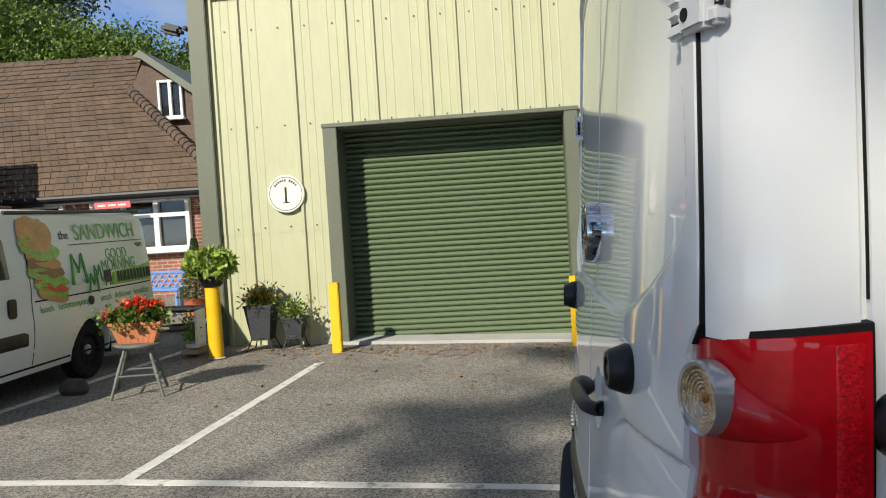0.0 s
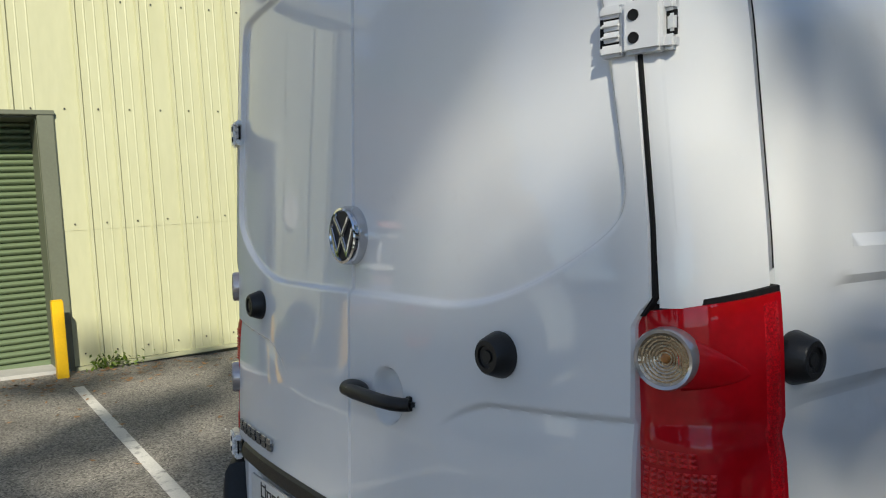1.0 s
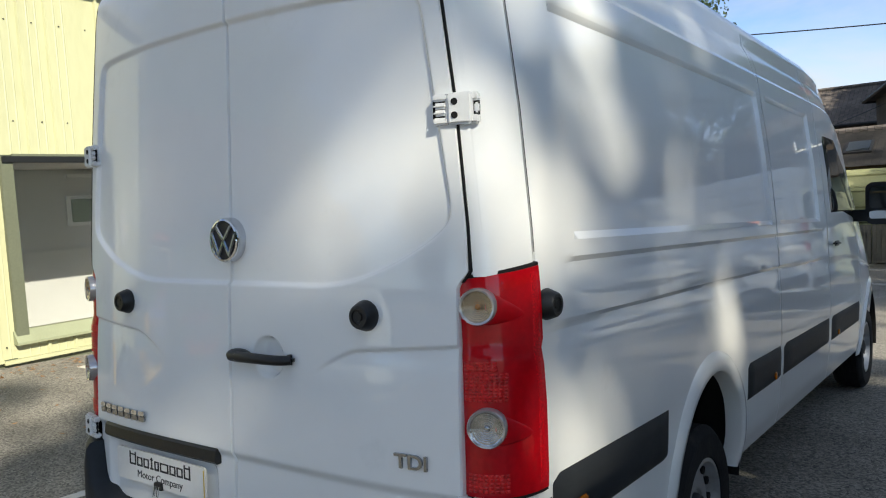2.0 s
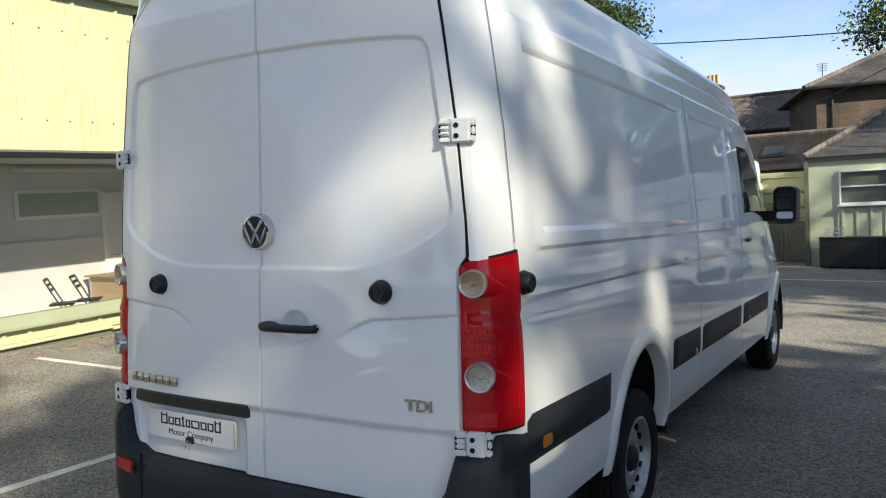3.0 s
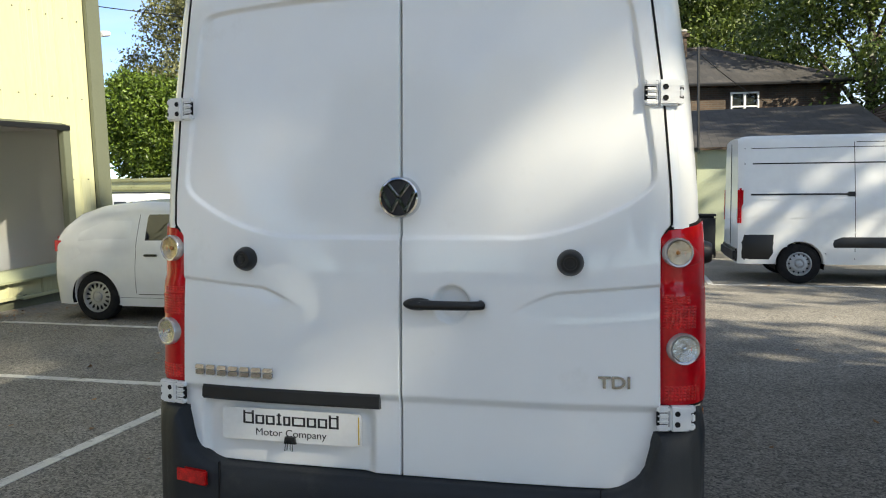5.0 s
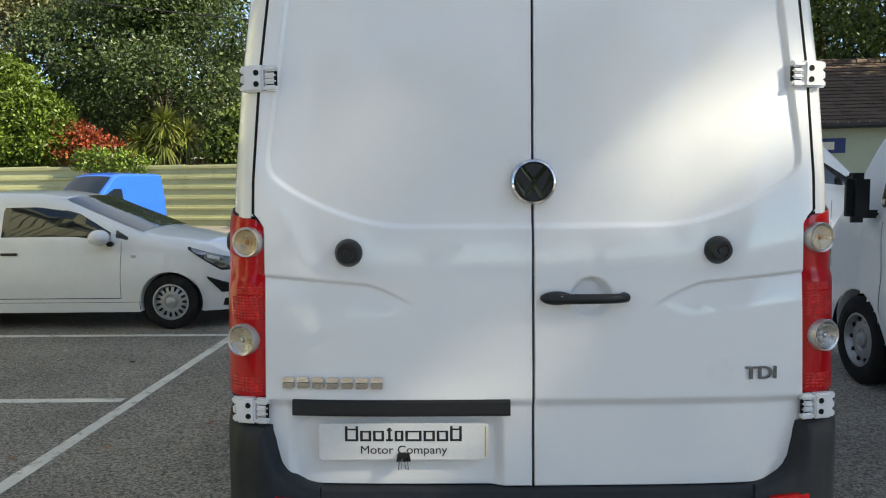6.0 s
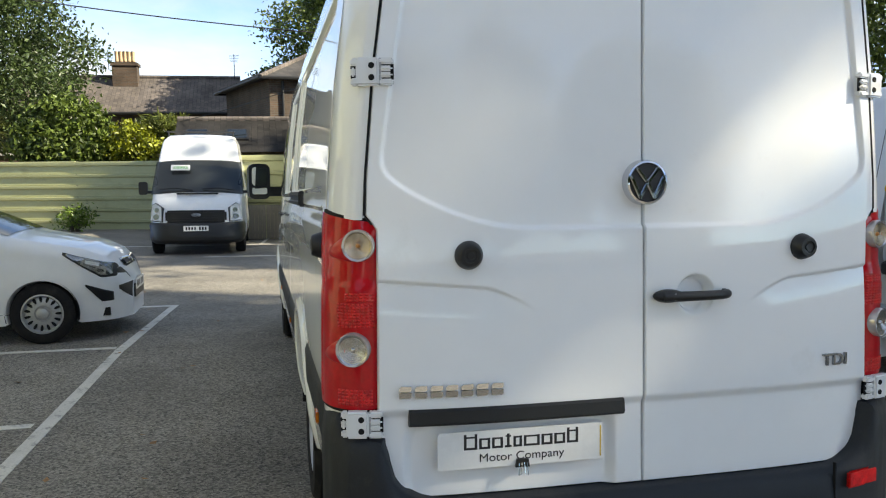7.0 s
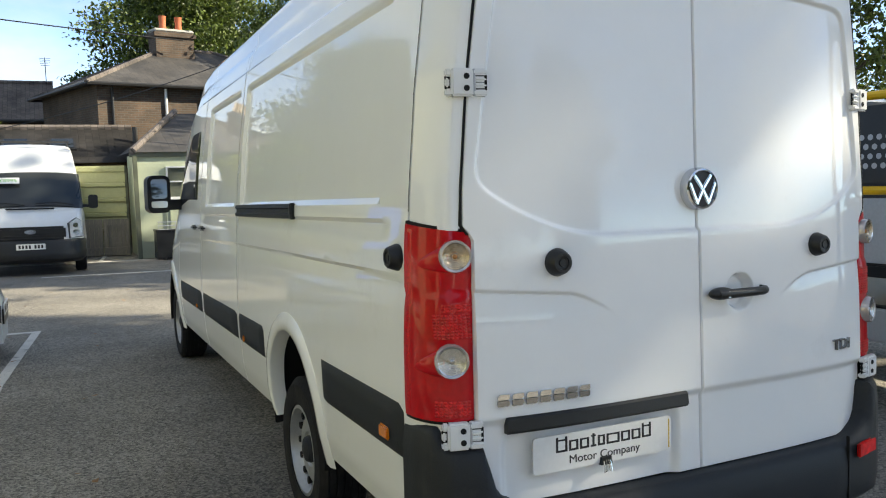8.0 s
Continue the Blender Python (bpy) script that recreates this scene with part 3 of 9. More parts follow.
    for x in (DXL + 0.05, DXR - 0.05):
        t = [roof.verts.new(p) for p in ((x, yc - DDEPTH / 2, DTOP), (x, yc + DDEPTH / 2, DTOP), (x, yc, DTOP + 0.7))]
        roof.faces.new(t)
    tagged(part("roof_depot", roof, M["trim"]), "low pitched olive metal roof", "roof", kind="structure")

    # roller door
    door = thing("door_1", "closed dark green slatted roller shutter", "roller door", kind="structure")
    n, top, bot = 38, 2.86, 0.22
    h = (top - bot) / n
    w = x1 - x0 - 0.30
    prof = [(-0.012, 0.0), (0.004, 0.08), (0.022, 0.22), (0.034, 0.42), (0.036, 0.55), (0.028, 0.72), (0.010, 0.86), (-0.012, 1.0)]
    me = None
    for i in range(n):
        if me is None:
            verts, faces = [], []
            for o, f in prof:
                verts += [(-w / 2, -o, f * h), (w / 2, -o, f * h)]
            for k in range(len(prof) - 1):
                faces.append((2 * k, 2 * k + 1, 2 * k + 3, 2 * k + 2))
            s = raw("slat", verts, faces, M["roller"], door)
            me = s.data
        else:
            s = obj("slat", me, M["roller"], door)
        s.location = ((x0 + x1) / 2, Y + 0.47, bot + i * h)
    part("bottom_bar", B((w, 0.05, 0.09), ((x0 + x1) / 2, Y + 0.46, bot - 0.045), 0.008), M["roller"], door)
    part("backing", B((w + 0.3, 0.02, top - bot + 0.1), ((x0 + x1) / 2, Y + 0.50, (top + bot) / 2)), M["void"], door)
    tagged(part("door_threshold", B((x1 - x0 - 0.1, 0.62, 0.3), ((x0 + x1) / 2, Y + 0.24, gz((x0 + x1) / 2, Y) - 0.115), 0.01, Matrix.Rotation(radians(1.85), 4, "Y")), M["concrete"]), "pale concrete threshold under the roller shutter", "threshold", kind="structure")

    # shop window glass
    win = thing("window_1", "wide fixed shop window with a sage green sill", "window", kind="structure")
    g = part("pane", B((b - a - 0.26, 0.01, d - c - 0.2), ((a + b) / 2, Y + 0.07, (c + d) / 2 + 0.06)), M["shop_glass"], win)
    g.visible_shadow = False

    # black strip stands in for the shadow line under the window head
    part("head_bar", B((b - a - 0.02, 0.06, 0.075), ((a + b) / 2, Y - 0.045, d - 0.0385), 0.004), M["black"], win, "black strip standing for the shadow under the window head")

    # room behind the window
    xl, xr, yb, zc = 2.4, DXR - 0.12, 12.62, 2.52
    room = thing("wall_showroom", "white painted walls of the showroom", "wall", kind="structure")
    part("back_wall", B((7.9 - xl, 0.1, 3.0), ((xl + 7.9) / 2, 11.95, 1.1)), M["room_wall"], room)
    part("back_wall", B((xr - 7.8, 0.1, 3.0), ((xr + 7.8) / 2, yb + 0.05, 1.1)), M["room_wall"], room)
    part("return_wall", B((0.1, yb - 12.0, 3.0), (7.85, (yb + 12.0) / 2, 1.1)), M["room_wall"], room)
    part("ceiling_rail", B((2.9, 0.05, 0.05), (6.3, 11.86, 2.42), 0.008), M["upvc"], room)
    part("dado_rail", B((6.3 - xl, 0.02, 0.03), ((6.3 + xl) / 2, 11.89, 1.30), 0.004), M["room_wall"], room)
    part("side_wall", B((0.1, yb - Y - 0.2, 3.0), (xl - 0.05, (Y + 0.18 + yb) / 2, 1.1)), M["room_wall"], room)
    part("side_wall", B((0.08, yb - Y - 0.2, 3.0), (xr - 0.02, (Y + 0.18 + yb) / 2, 1.1)), M["room_wall"], room)
    tagged(part("floor_showroom", B((xr - xl, yb - Y - 0.18, 0.1), ((xl + xr) / 2, (Y + 0.18 + yb) / 2, 0.01)), M["carpet"]), "grey hard floor of the showroom", "floor", kind="structure")
    tagged(part("ceiling", B((xr - xl, yb - Y - 0.18, 0.06), ((xl + xr) / 2, (Y + 0.18 + yb) / 2, zc + 0.03)), M["room_wall"]), "white showroom ceiling", "ceiling", kind="structure")
    return wall


make_depot()


# ---- other buildings ----


def tiled_slope(name, p0, p1, p2, p3, courses, material, parent, tile_w=0.27, proud=0.03, seed=1, loose=0):
    """A roof slope laid in overlapping rows of single tiles. p0-p1 eaves, p3-p2 ridge."""
    rng = random.Random(seed)
    p0, p1, p2, p3 = (Vector(p) for p in (p0, p1, p2, p3))
    nrm = (p1 - p0).cross(p3 - p0).normalized()
    if nrm.z < 0:
        nrm = -nrm
    verts, faces = [], []
    for i in range(courses):
        f0, f1 = i / courses, min(1.0, (i + 1.25) / courses)
        a0, b0, a1, b1 = p0.lerp(p3, f0), p1.lerp(p2, f0), p0.lerp(p3, f1), p1.lerp(p2, f1)
        n = max(1, round((b0 - a0).length / tile_w))
        off = 0.5 * (i % 2)
        cuts = sorted({0.0, 1.0, *[(k + off) / n for k in range(n + 1) if 0 < (k + off) / n < 1]})
        for c0, c1 in zip(cuts, cuts[1:]):
            lift = nrm * (proud * (1 + rng.uniform(-0.25, 0.35)))
            g = 0.004 / max(0.5, (b0 - a0).length)
            q = [a0.lerp(b0, c0 + g) + lift, a0.lerp(b0, c1 - g) + lift, a1.lerp(b1, c1 - g) + nrm * 0.004, a1.lerp(b1, c0 + g) + nrm * 0.004]
            e = [a0.lerp(b0, c0 + g), a0.lerp(b0, c1 - g)]
            if loose > 0 and c0 > 0.55:
                raw("roof_tile", q + e, [(0, 1, 2, 3), (4, 5, 1, 0)], material, parent, smooth=False)
                loose -= 1
                continue
            s = len(verts)
            verts += q + e
            faces += [(s, s + 1, s + 2, s + 3), (s + 4, s + 5, s + 1, s)]
    ob = raw(name, verts, faces, material, parent, smooth=False)
    ob["kind"] = "stuff"
    return ob


def window_unit(parent, at, w, h, yaw=0.0, bars=1, transom=None, depth=0.09, frame="upvc", pane="glass", sill=True, t=0.055, net=False):
    """A framed window: frame bars, panes and a sill. It faces local -y."""
    m = pose(at[0], at[1], at[2], 0, 0, yaw)
    win = part("window", B((w, 0.02, h), (0, 0.06, h / 2)), M["void"], parent)
    win.matrix_local = m
    for sx in (-1, 1):
        part("frame_upright", B((t, depth, h), (sx * (w / 2 - t / 2), 0, h / 2), 0.006), M[frame], win)
    for z in (t / 2, h - t / 2):
        part("frame_rail", B((w - 2 * t, depth - 0.004, t), (0, 0, z), 0.006), M[frame], win)
    for k in range(bars):
        part("mullion", B((t * 1.3, depth - 0.01, h - 2 * t), (w * ((k + 1) / (bars + 1) - 0.5), 0, h / 2), 0.005), M[frame], win)
    if transom:
        part("transom", B((w - 2 * t, depth - 0.014, t), (0, 0, transom), 0.005), M[frame], win)
    part("pane", B((w - 2 * t, 0.006, h - 2 * t), (0, 0.03, h / 2)), M[pane], win)
    if net:
        n = int(w / 0.03)
        V = [(-w / 2 + t + (w - 2 * t) * i / n, 0.044 + 0.004 * math.sin(i * 1.9), z) for z in (t, net) for i in range(n + 1)]
        raw("net_curtain", V, grid_faces(2, n + 1), M["white_wall"], win, "white net curtain")
    if sill:
        part("sill", B((w + 0.1, 0.14, 0.05), (0, -0.06, -0.025), 0.008), M[frame], win)
    return win


def make_bungalow():
    """Brick house with a big clay-tiled roof beyond the yard."""
    e = thing("bungalow", "red brick bungalow with a steep brown clay tile roof", "house", pose(0, 0, 0))
    y0, zb, ze = 15.6, -0.2, 2.62
    xl, xr = -17.0, -6.1
    part("wall", B((xr - xl, 6.4, ze - zb + 0.1), ((xl + xr) / 2, y0 + 3.4, (ze + zb) / 2), 0.0), M["red_brick"], e)
    tiled_slope("roof", (xl - 0.3, y0 - 0.25, ze), (-5.7, y0 - 0.25, ze), (-6.33, 16.03, 3.30), (xl - 0.3, 16.03, 3.30), 5, M["tile"], e, 0.2, seed=3)
    tiled_slope("roof", (xl - 0.3, 16.03, 3.30), (-6.33, 16.03, 3.30), (-8.73, 17.77, 5.03), (xl - 0.3, 17.77, 5.03), 13, M["tile"], e, 0.2, seed=23, loose=300)
    tiled_slope("roof", (xl - 0.3, 17.77, 5.03), (-8.73, 17.77, 5.03), (-8.93, 18.9, 6.15), (xl - 0.3, 18.9, 6.3), 9, M["tile"], e, 0.2, seed=24)
    tiled_slope("roof", (xr + 0.6, y0 + 6.9, ze), (xl - 0.3, y0 + 6.9, ze), (xl - 0.3, y0 + 3.3, 6.3), (-8.9, y0 + 3.3, 6.12), 24, M["tile"], e, 0.4, seed=4)
    bm = bmesh.new()
    for k in range(22):
        x = xl + 0.2 + k * 0.4
        if x < -9.0:
            bmesh.ops.create_cone(bm, cap_ends=True, segments=10, radius1=0.13, radius2=0.13, depth=0.39, matrix=Matrix.Translation((x, y0 + 3.3, 6.22 - 0.18 * (x - xl) / 8.1)) @ Matrix.Rotation(radians(90), 4, "Y"))
    part("ridge_tiles", bm, M["tile_dark"], e, "weathered half-round ridge tiles")
    # hip tiles down the corner
    bm = bmesh.new()
    a, b = Vector((-8.75, 17.78, 5.08)), Vector((-5.75, y0 - 0.2, ze + 0.05))
    for k in range(24):
        p = a.lerp(b, (k + 0.5) / 24)
        bmesh.ops.create_cone(bm, cap_ends=True, segments=8, radius1=0.1, radius2=0.13, depth=0.24, matrix=Matrix.Translation(p) @ (b - a).to_track_quat("Z", "Y").to_matrix().to_4x4())
    part("hip_tiles", bm, M["tile_dark"], e)
    # dormer with its window, facing the depot
    yd = 17.95
    across = Matrix.Translation((0, yd + 2.6, 0)) @ Matrix.Rotation(radians(90), 4, "X")
    d = part("dormer", prism([(-8.80, 2.7), (-8.80, 5.2), (-8.47, 5.82), (-6.85, 4.62), (-5.9, 3.9), (-5.9, 2.7)], 2.6, across), M["tile_dark"], e, "tile-hung gable wall under a sloping verge")
    part("verge", prism([(-8.62, 5.86), (-8.46, 6.0), (-5.6, 3.86), (-5.68, 3.72), (-8.44, 5.80)], 2.95, Matrix.Translation((0, 0.12, 0)) @ across), M["trim"], d, "dark green verge board and roof edge")
    window_unit(e, (-7.87, yd - 0.05, 4.42), 0.58, 0.88, 0, 1)
    part("fascia", B((xr - xl + 0.9, 0.05, 0.16), ((xl + xr) / 2 + 0.15, y0 - 0.26, ze - 0.1), 0.006), M["iron"], e)
    part("gutter", tube([(xl, y0 - 0.32, ze - 0.03), (xr + 0.5, y0 - 0.32, ze - 0.05)], 0.06, 8), M["iron"], e)
    window_unit(e, (-7.72, y0 + 0.14, 1.42), 2.1, 1.08, 0, 2, 0.72, t=0.085, net=0.62, depth=0.13)
    window_unit(e, (-9.95, y0 + 0.14, 1.42), 1.2, 1.08, 0, 1, 0.72, t=0.085, net=0.62, depth=0.13)
    # lower porch roof
    tiled_slope("porch_roof", (xl, y0 - 2.2, 2.55), (-9.6, y0 - 2.2, 2.55), (-10.4, y0 - 0.2, 3.9), (xl, y0 - 0.2, 3.9), 14, M["tile_dark"], e, 0.25, seed=6)
    part("porch_wall", B((5.6, 1.8, 2.6), (-13.0, y0 - 1.1, 1.2)), M["red_brick"], e)
    s = part("sign", B((0.75, 0.03, 0.13), (-8.05, y0 - 0.33, 2.38), 0.004), M["pink"], e, "small faded red and white sign")
    for k in range(3):
        part("bar", B((0.16, 0.004, 0.035), (-8.27 + 0.21 * k, y0 - 0.349, 2.38)), M["cream"], s)


make_bungalow()


def hip_roof(parent, x0, x1, y0, y1, ze, zr, material, over=0.35, name="roof"):
    """Hipped roof with some thickness over a rectangle."""
    x0, x1, y0, y1 = x0 - over, x1 + over, y0 - over, y1 + over
    if x1 - x0 > y1 - y0:
        h = (y1 - y0) / 2
        r0, r1 = (x0 + h, (y0 + y1) / 2, zr), (x1 - h, (y0 + y1) / 2, zr)
        fs = [(0, 1, 5, 4), (2, 3, 4, 5), (1, 2, 5), (3, 0, 4)]
    else:
        h = (x1 - x0) / 2
        r0, r1 = ((x0 + x1) / 2, y0 + h, zr), ((x0 + x1) / 2, y1 - h, zr)
        fs = [(0, 1, 4), (1, 2, 5, 4), (2, 3, 5), (3, 0, 4, 5)]
    v = [(x0, y0, ze), (x1, y0, ze), (x1, y1, ze), (x0, y1, ze), r0, r1]
    bm = bmesh.new()
    vs = [bm.verts.new(p) for p in v]
    for f in fs:
        bm.faces.new([vs[i] for i in f])
    bm.faces.new([vs[3], vs[2], vs[1], vs[0]])
    part(name, bm, material, parent)
    bm = bmesh.new()
    for a, b in (((x0, y0), (x1, y0)), ((x1, y0), (x1, y1)), ((x1, y1), (x0, y1)), ((x0, y1), (x0, y0))):
        tube([(*a, ze - 0.02), (*b, ze - 0.02)], 0.06, 6, bm=bm)
    part("gutter", bm, M["iron"], parent)
    bm = bmesh.new()
    for a, b in (((x0, y0, ze), r0 if x1 - x0 > y1 - y0 else r0), ((x0, y1, ze), r0 if x1 - x0 > y1 - y0 else r1), ((x1, y0, ze), r1 if x1 - x0 > y1 - y0 else r0), ((x1, y1, ze), r1), (r0, r1)):
        tube([a, b], 0.09, 6, bm=bm)
    part("ridge", bm, M["old_slate"], parent)


def chimney(parent, x, y, z0, w, d, h, pots, pot_mat, pot_h=0.5, flaunch=True):
    c = part("chimney", B((w, d, h), (x, y, z0 + h / 2), 0.01), M["brick"], parent)
    part("oversail", B((w + 0.14, d + 0.14, 0.16), (x, y, z0 + h - 0.12), 0.015), M["brick"], c)
    if flaunch:
        part("flaunching", B((w + 0.04, d + 0.04, 0.12), (x, y, z0 + h + 0.05), 0.04), M["concrete"], c)
    for k in range(pots):
        q = ((k + 0.5) / pots - 0.5) * 0.82
        off = (q * w, 0) if w > d else (0, q * d)
        r = 0.14 if pots < 3 else 0.12
        part("pot", lathe([(r * 0.9, 0), (r, 0.03), (r * 0.85, pot_h * 0.4), (r * 0.95, pot_h * 0.9), (r * 1.05, pot_h), (r * 0.8, pot_h), (0.0, pot_h - 0.1)], 14,
                          Matrix.Translation((x + off[0], y + off[1], z0 + h + 0.06))), pot_mat, c, smooth=True)
    return c


def aerial(parent, x, y, z, h):
    bm = tube([(x, y, z), (x, y, z + h)], 0.02, 5)
    for k in range(5):
        tube([(x, y - 0.28 + k * 0.02, z + h - 0.05 - 0.09 * k), (x, y + 0.28 - k * 0.02, z + h - 0.05 - 0.09 * k)], 0.012, 4, bm=bm)
    part("aerial", bm, M["iron"], parent)


def make_brick_house():
    e = thing("brick_house", "old brown stock brick house with a hipped slate roof", "house", pose(26, 2.95, 0, 0, 0, 14) @ pose(-26, -2.95, 0))
    x0, x1, y0, y1 = 26.0, 33.0, -6.0, 2.95
    part("wall", B((x1 - x0, y1 - y0, 5.6), ((x0 + x1) / 2, (y0 + y1) / 2, 1.6)), M["brick"], e)
    hip_roof(e, x0, x1, y0, y1, 4.38, 6.1, M["slate"], 0.4)
    chimney(e, 29.0, -0.72, 5.3, 0.75, 1.45, 1.35, 2, M["pot_red"], 0.55)
    for y in (2.5, 0.75, -0.5):
        part("downpipe", tube([(25.93, y, 4.3), (25.93, y, 2.6)], 0.05, 7), M["iron"] if y != 0.75 else M["upvc"], e)
    window_unit(e, (25.93, -2.6, 3.1), 1.0, 1.0, -90, 1, 0.5)
    part("vent_pipe", tube([(24.6, 2.3, 2.2), (24.6, 2.3, 2.95)], 0.08, 8), M["iron"], e)


make_brick_house()


def slate_lean_to():
    e = thing("slate_outbuilding", "low outbuilding with a grey slate roof and rooflights", "outbuilding", pose(0, 0, 0))
    part("wall", B((2.0, 3.6, 3.0), (24.8, 4.0, 0.4)), M["brick"], e)
    bm = bmesh.new()
    v = [bm.verts.new(p) for p in ((23.3, 2.0, 1.85), (23.3, 6.0, 1.85), (25.95, 6.0, 2.95), (25.95, 2.0, 2.95))]
    bm.faces.new(v)
    bmesh.ops.solidify(bm, geom=bm.faces[:], thickness=0.1)
    part("roof", bm, M["slate"], e)
    for y in (5.3, 4.05):
        w = part("rooflight", B((0.9, 0.75, 0.07), (24.6, y, 2.42), 0.01, Matrix.Rotation(radians(-22.5), 4, "Y")), M["iron"], e)
        part("pane", B((0.74, 0.6, 0.02), (24.585, y, 2.455), 0, Matrix.Rotation(radians(-22.5), 4, "Y")), M["car_glass"], w)
    part("ridge", tube([(25.95, 2.0, 2.98), (25.95, 6.0, 2.98)], 0.1, 6), M["old_slate"], e)


slate_lean_to()


def make_shed():
    """Pale green rendered annexe with a sash window and a slate hip above."""
    e = thing("annexe", "pale green rendered annexe with one white sash window", "outbuilding", pose(0, 0, 0))
    X, ya, yb, zt, zb = 19.0, -0.15, 2.45, 2.0, -0.8
    part("wall", B((3.0, yb - ya, zt - zb), (X + 1.5, (ya + yb) / 2, (zt + zb) / 2)), M["shed"], e)
    part("fascia", B((0.06, yb - ya + 0.3, 0.12), (X - 0.05, (ya + yb) / 2, zt), 0.008), M["trim"], e)
    for y in (ya - 0.02, yb + 0.03):
        part("corner_post", B((0.12, 0.1, zt - zb), (X - 0.03, y, (zt + zb) / 2), 0.008), M["trim"], e)
    bm = bmesh.new()
    v = [bm.verts.new(p) for p in ((X - 0.15, ya - 5.0, zt + 0.06), (X - 0.15, yb + 0.1, zt + 0.06), (X + 4.6, 0.9, 3.3), (X + 4.6, ya - 5.0, 3.3))]
    bm.faces.new(v)
    w = [bm.verts.new(p) for p in ((X - 0.15, yb + 0.1, zt + 0.06), (X + 4.6, yb + 0.1, zt + 0.06), (X + 4.6, 0.9, 3.3))]
    bm.faces.new(w)
    part("roof", bm, M["slate"], e)
    part("hip", tube([(X - 0.12, yb + 0.08, zt + 0.08), (X + 4.6, 0.9, 3.36)], 0.09, 6), M["old_slate"], e)
    part("back_wall", B((2.8, 4.9, zt - zb), (X + 1.6, ya - 2.5, (zt + zb) / 2)), M["shed"], e)
    wn = window_unit(e, (X - 0.03, 1.26, 0.9), 1.02, 0.8, -90, 0, 0.42, t=0.038)
    part("panel_below", B((0.05, 1.1, 0.85), (X - 0.02, 1.26, 0.38)), M["shed"], e)
    for k in range(4):
        part("batten", B((0.05, 0.05, 0.85), (X - 0.05, 0.8 + 0.3 * k, 0.42), 0.005), M["shed"], e)
    part("pipe", tube([(X - 0.1, ya - 0.1, zt), (X - 0.1, ya - 0.1, 4.6)], 0.035, 6), M["iron"], e)
    return e


make_shed()


def terrace():
    e = thing("terraced_house", "long low house with a weathered slate roof and buff chimney", "house", pose(0, 0, 0))
    x0, x1, y0, y1, ze, zr = 42.0, 49.0, 4.3, 26.0, 4.1, 6.2
    part("wall", B((x1 - x0 - 0.6, y1 - y0 - 0.2, 6.0), ((x0 + x1) / 2, (y0 + y1) / 2, 1.0)), M["brick"], e)
    bm = bmesh.new()
    v = [bm.verts.new(p) for p in ((x0, y0, ze), (x0, y1, ze), ((x0 + x1) / 2, y1, zr), ((x0 + x1) / 2, y0, zr), (x1, y1, ze), (x1, y0, ze))]
    for f in ((0, 1, 2, 3), (3, 2, 4, 5), (0, 3, 5), (1, 4, 2)):
        bm.faces.new([v[i] for i in f])
    part("roof", bm, M["old_slate"], e)
    part("ridge", tube([((x0 + x1) / 2, y0, zr + 0.02), ((x0 + x1) / 2, y1, zr + 0.02)], 0.12, 6), M["old_slate"], e)
    part("gutter", tube([(x0 - 0.08, y0, ze - 0.05), (x0 - 0.08, y1, ze - 0.05)], 0.08, 6), M["iron"], e)
    c = chimney(e, 45.0, 10.4, 5.6, 0.9, 1.3, 1.35, 5, mat("buff_pot", (0.62, 0.45, 0.28), 0.7, var=0.1), 0.55, False)
    aerial(e, 45.0, 4.6, 6.1, 1.4)
    aerial(e, 45.2, 11.3, 6.6, 0.9)
    for k in range(6):
        window_unit(e, (42.25, 6.5 + 3.2 * k, 2.0), 1.2, 1.3, -90, 1, 0.65)


terrace()


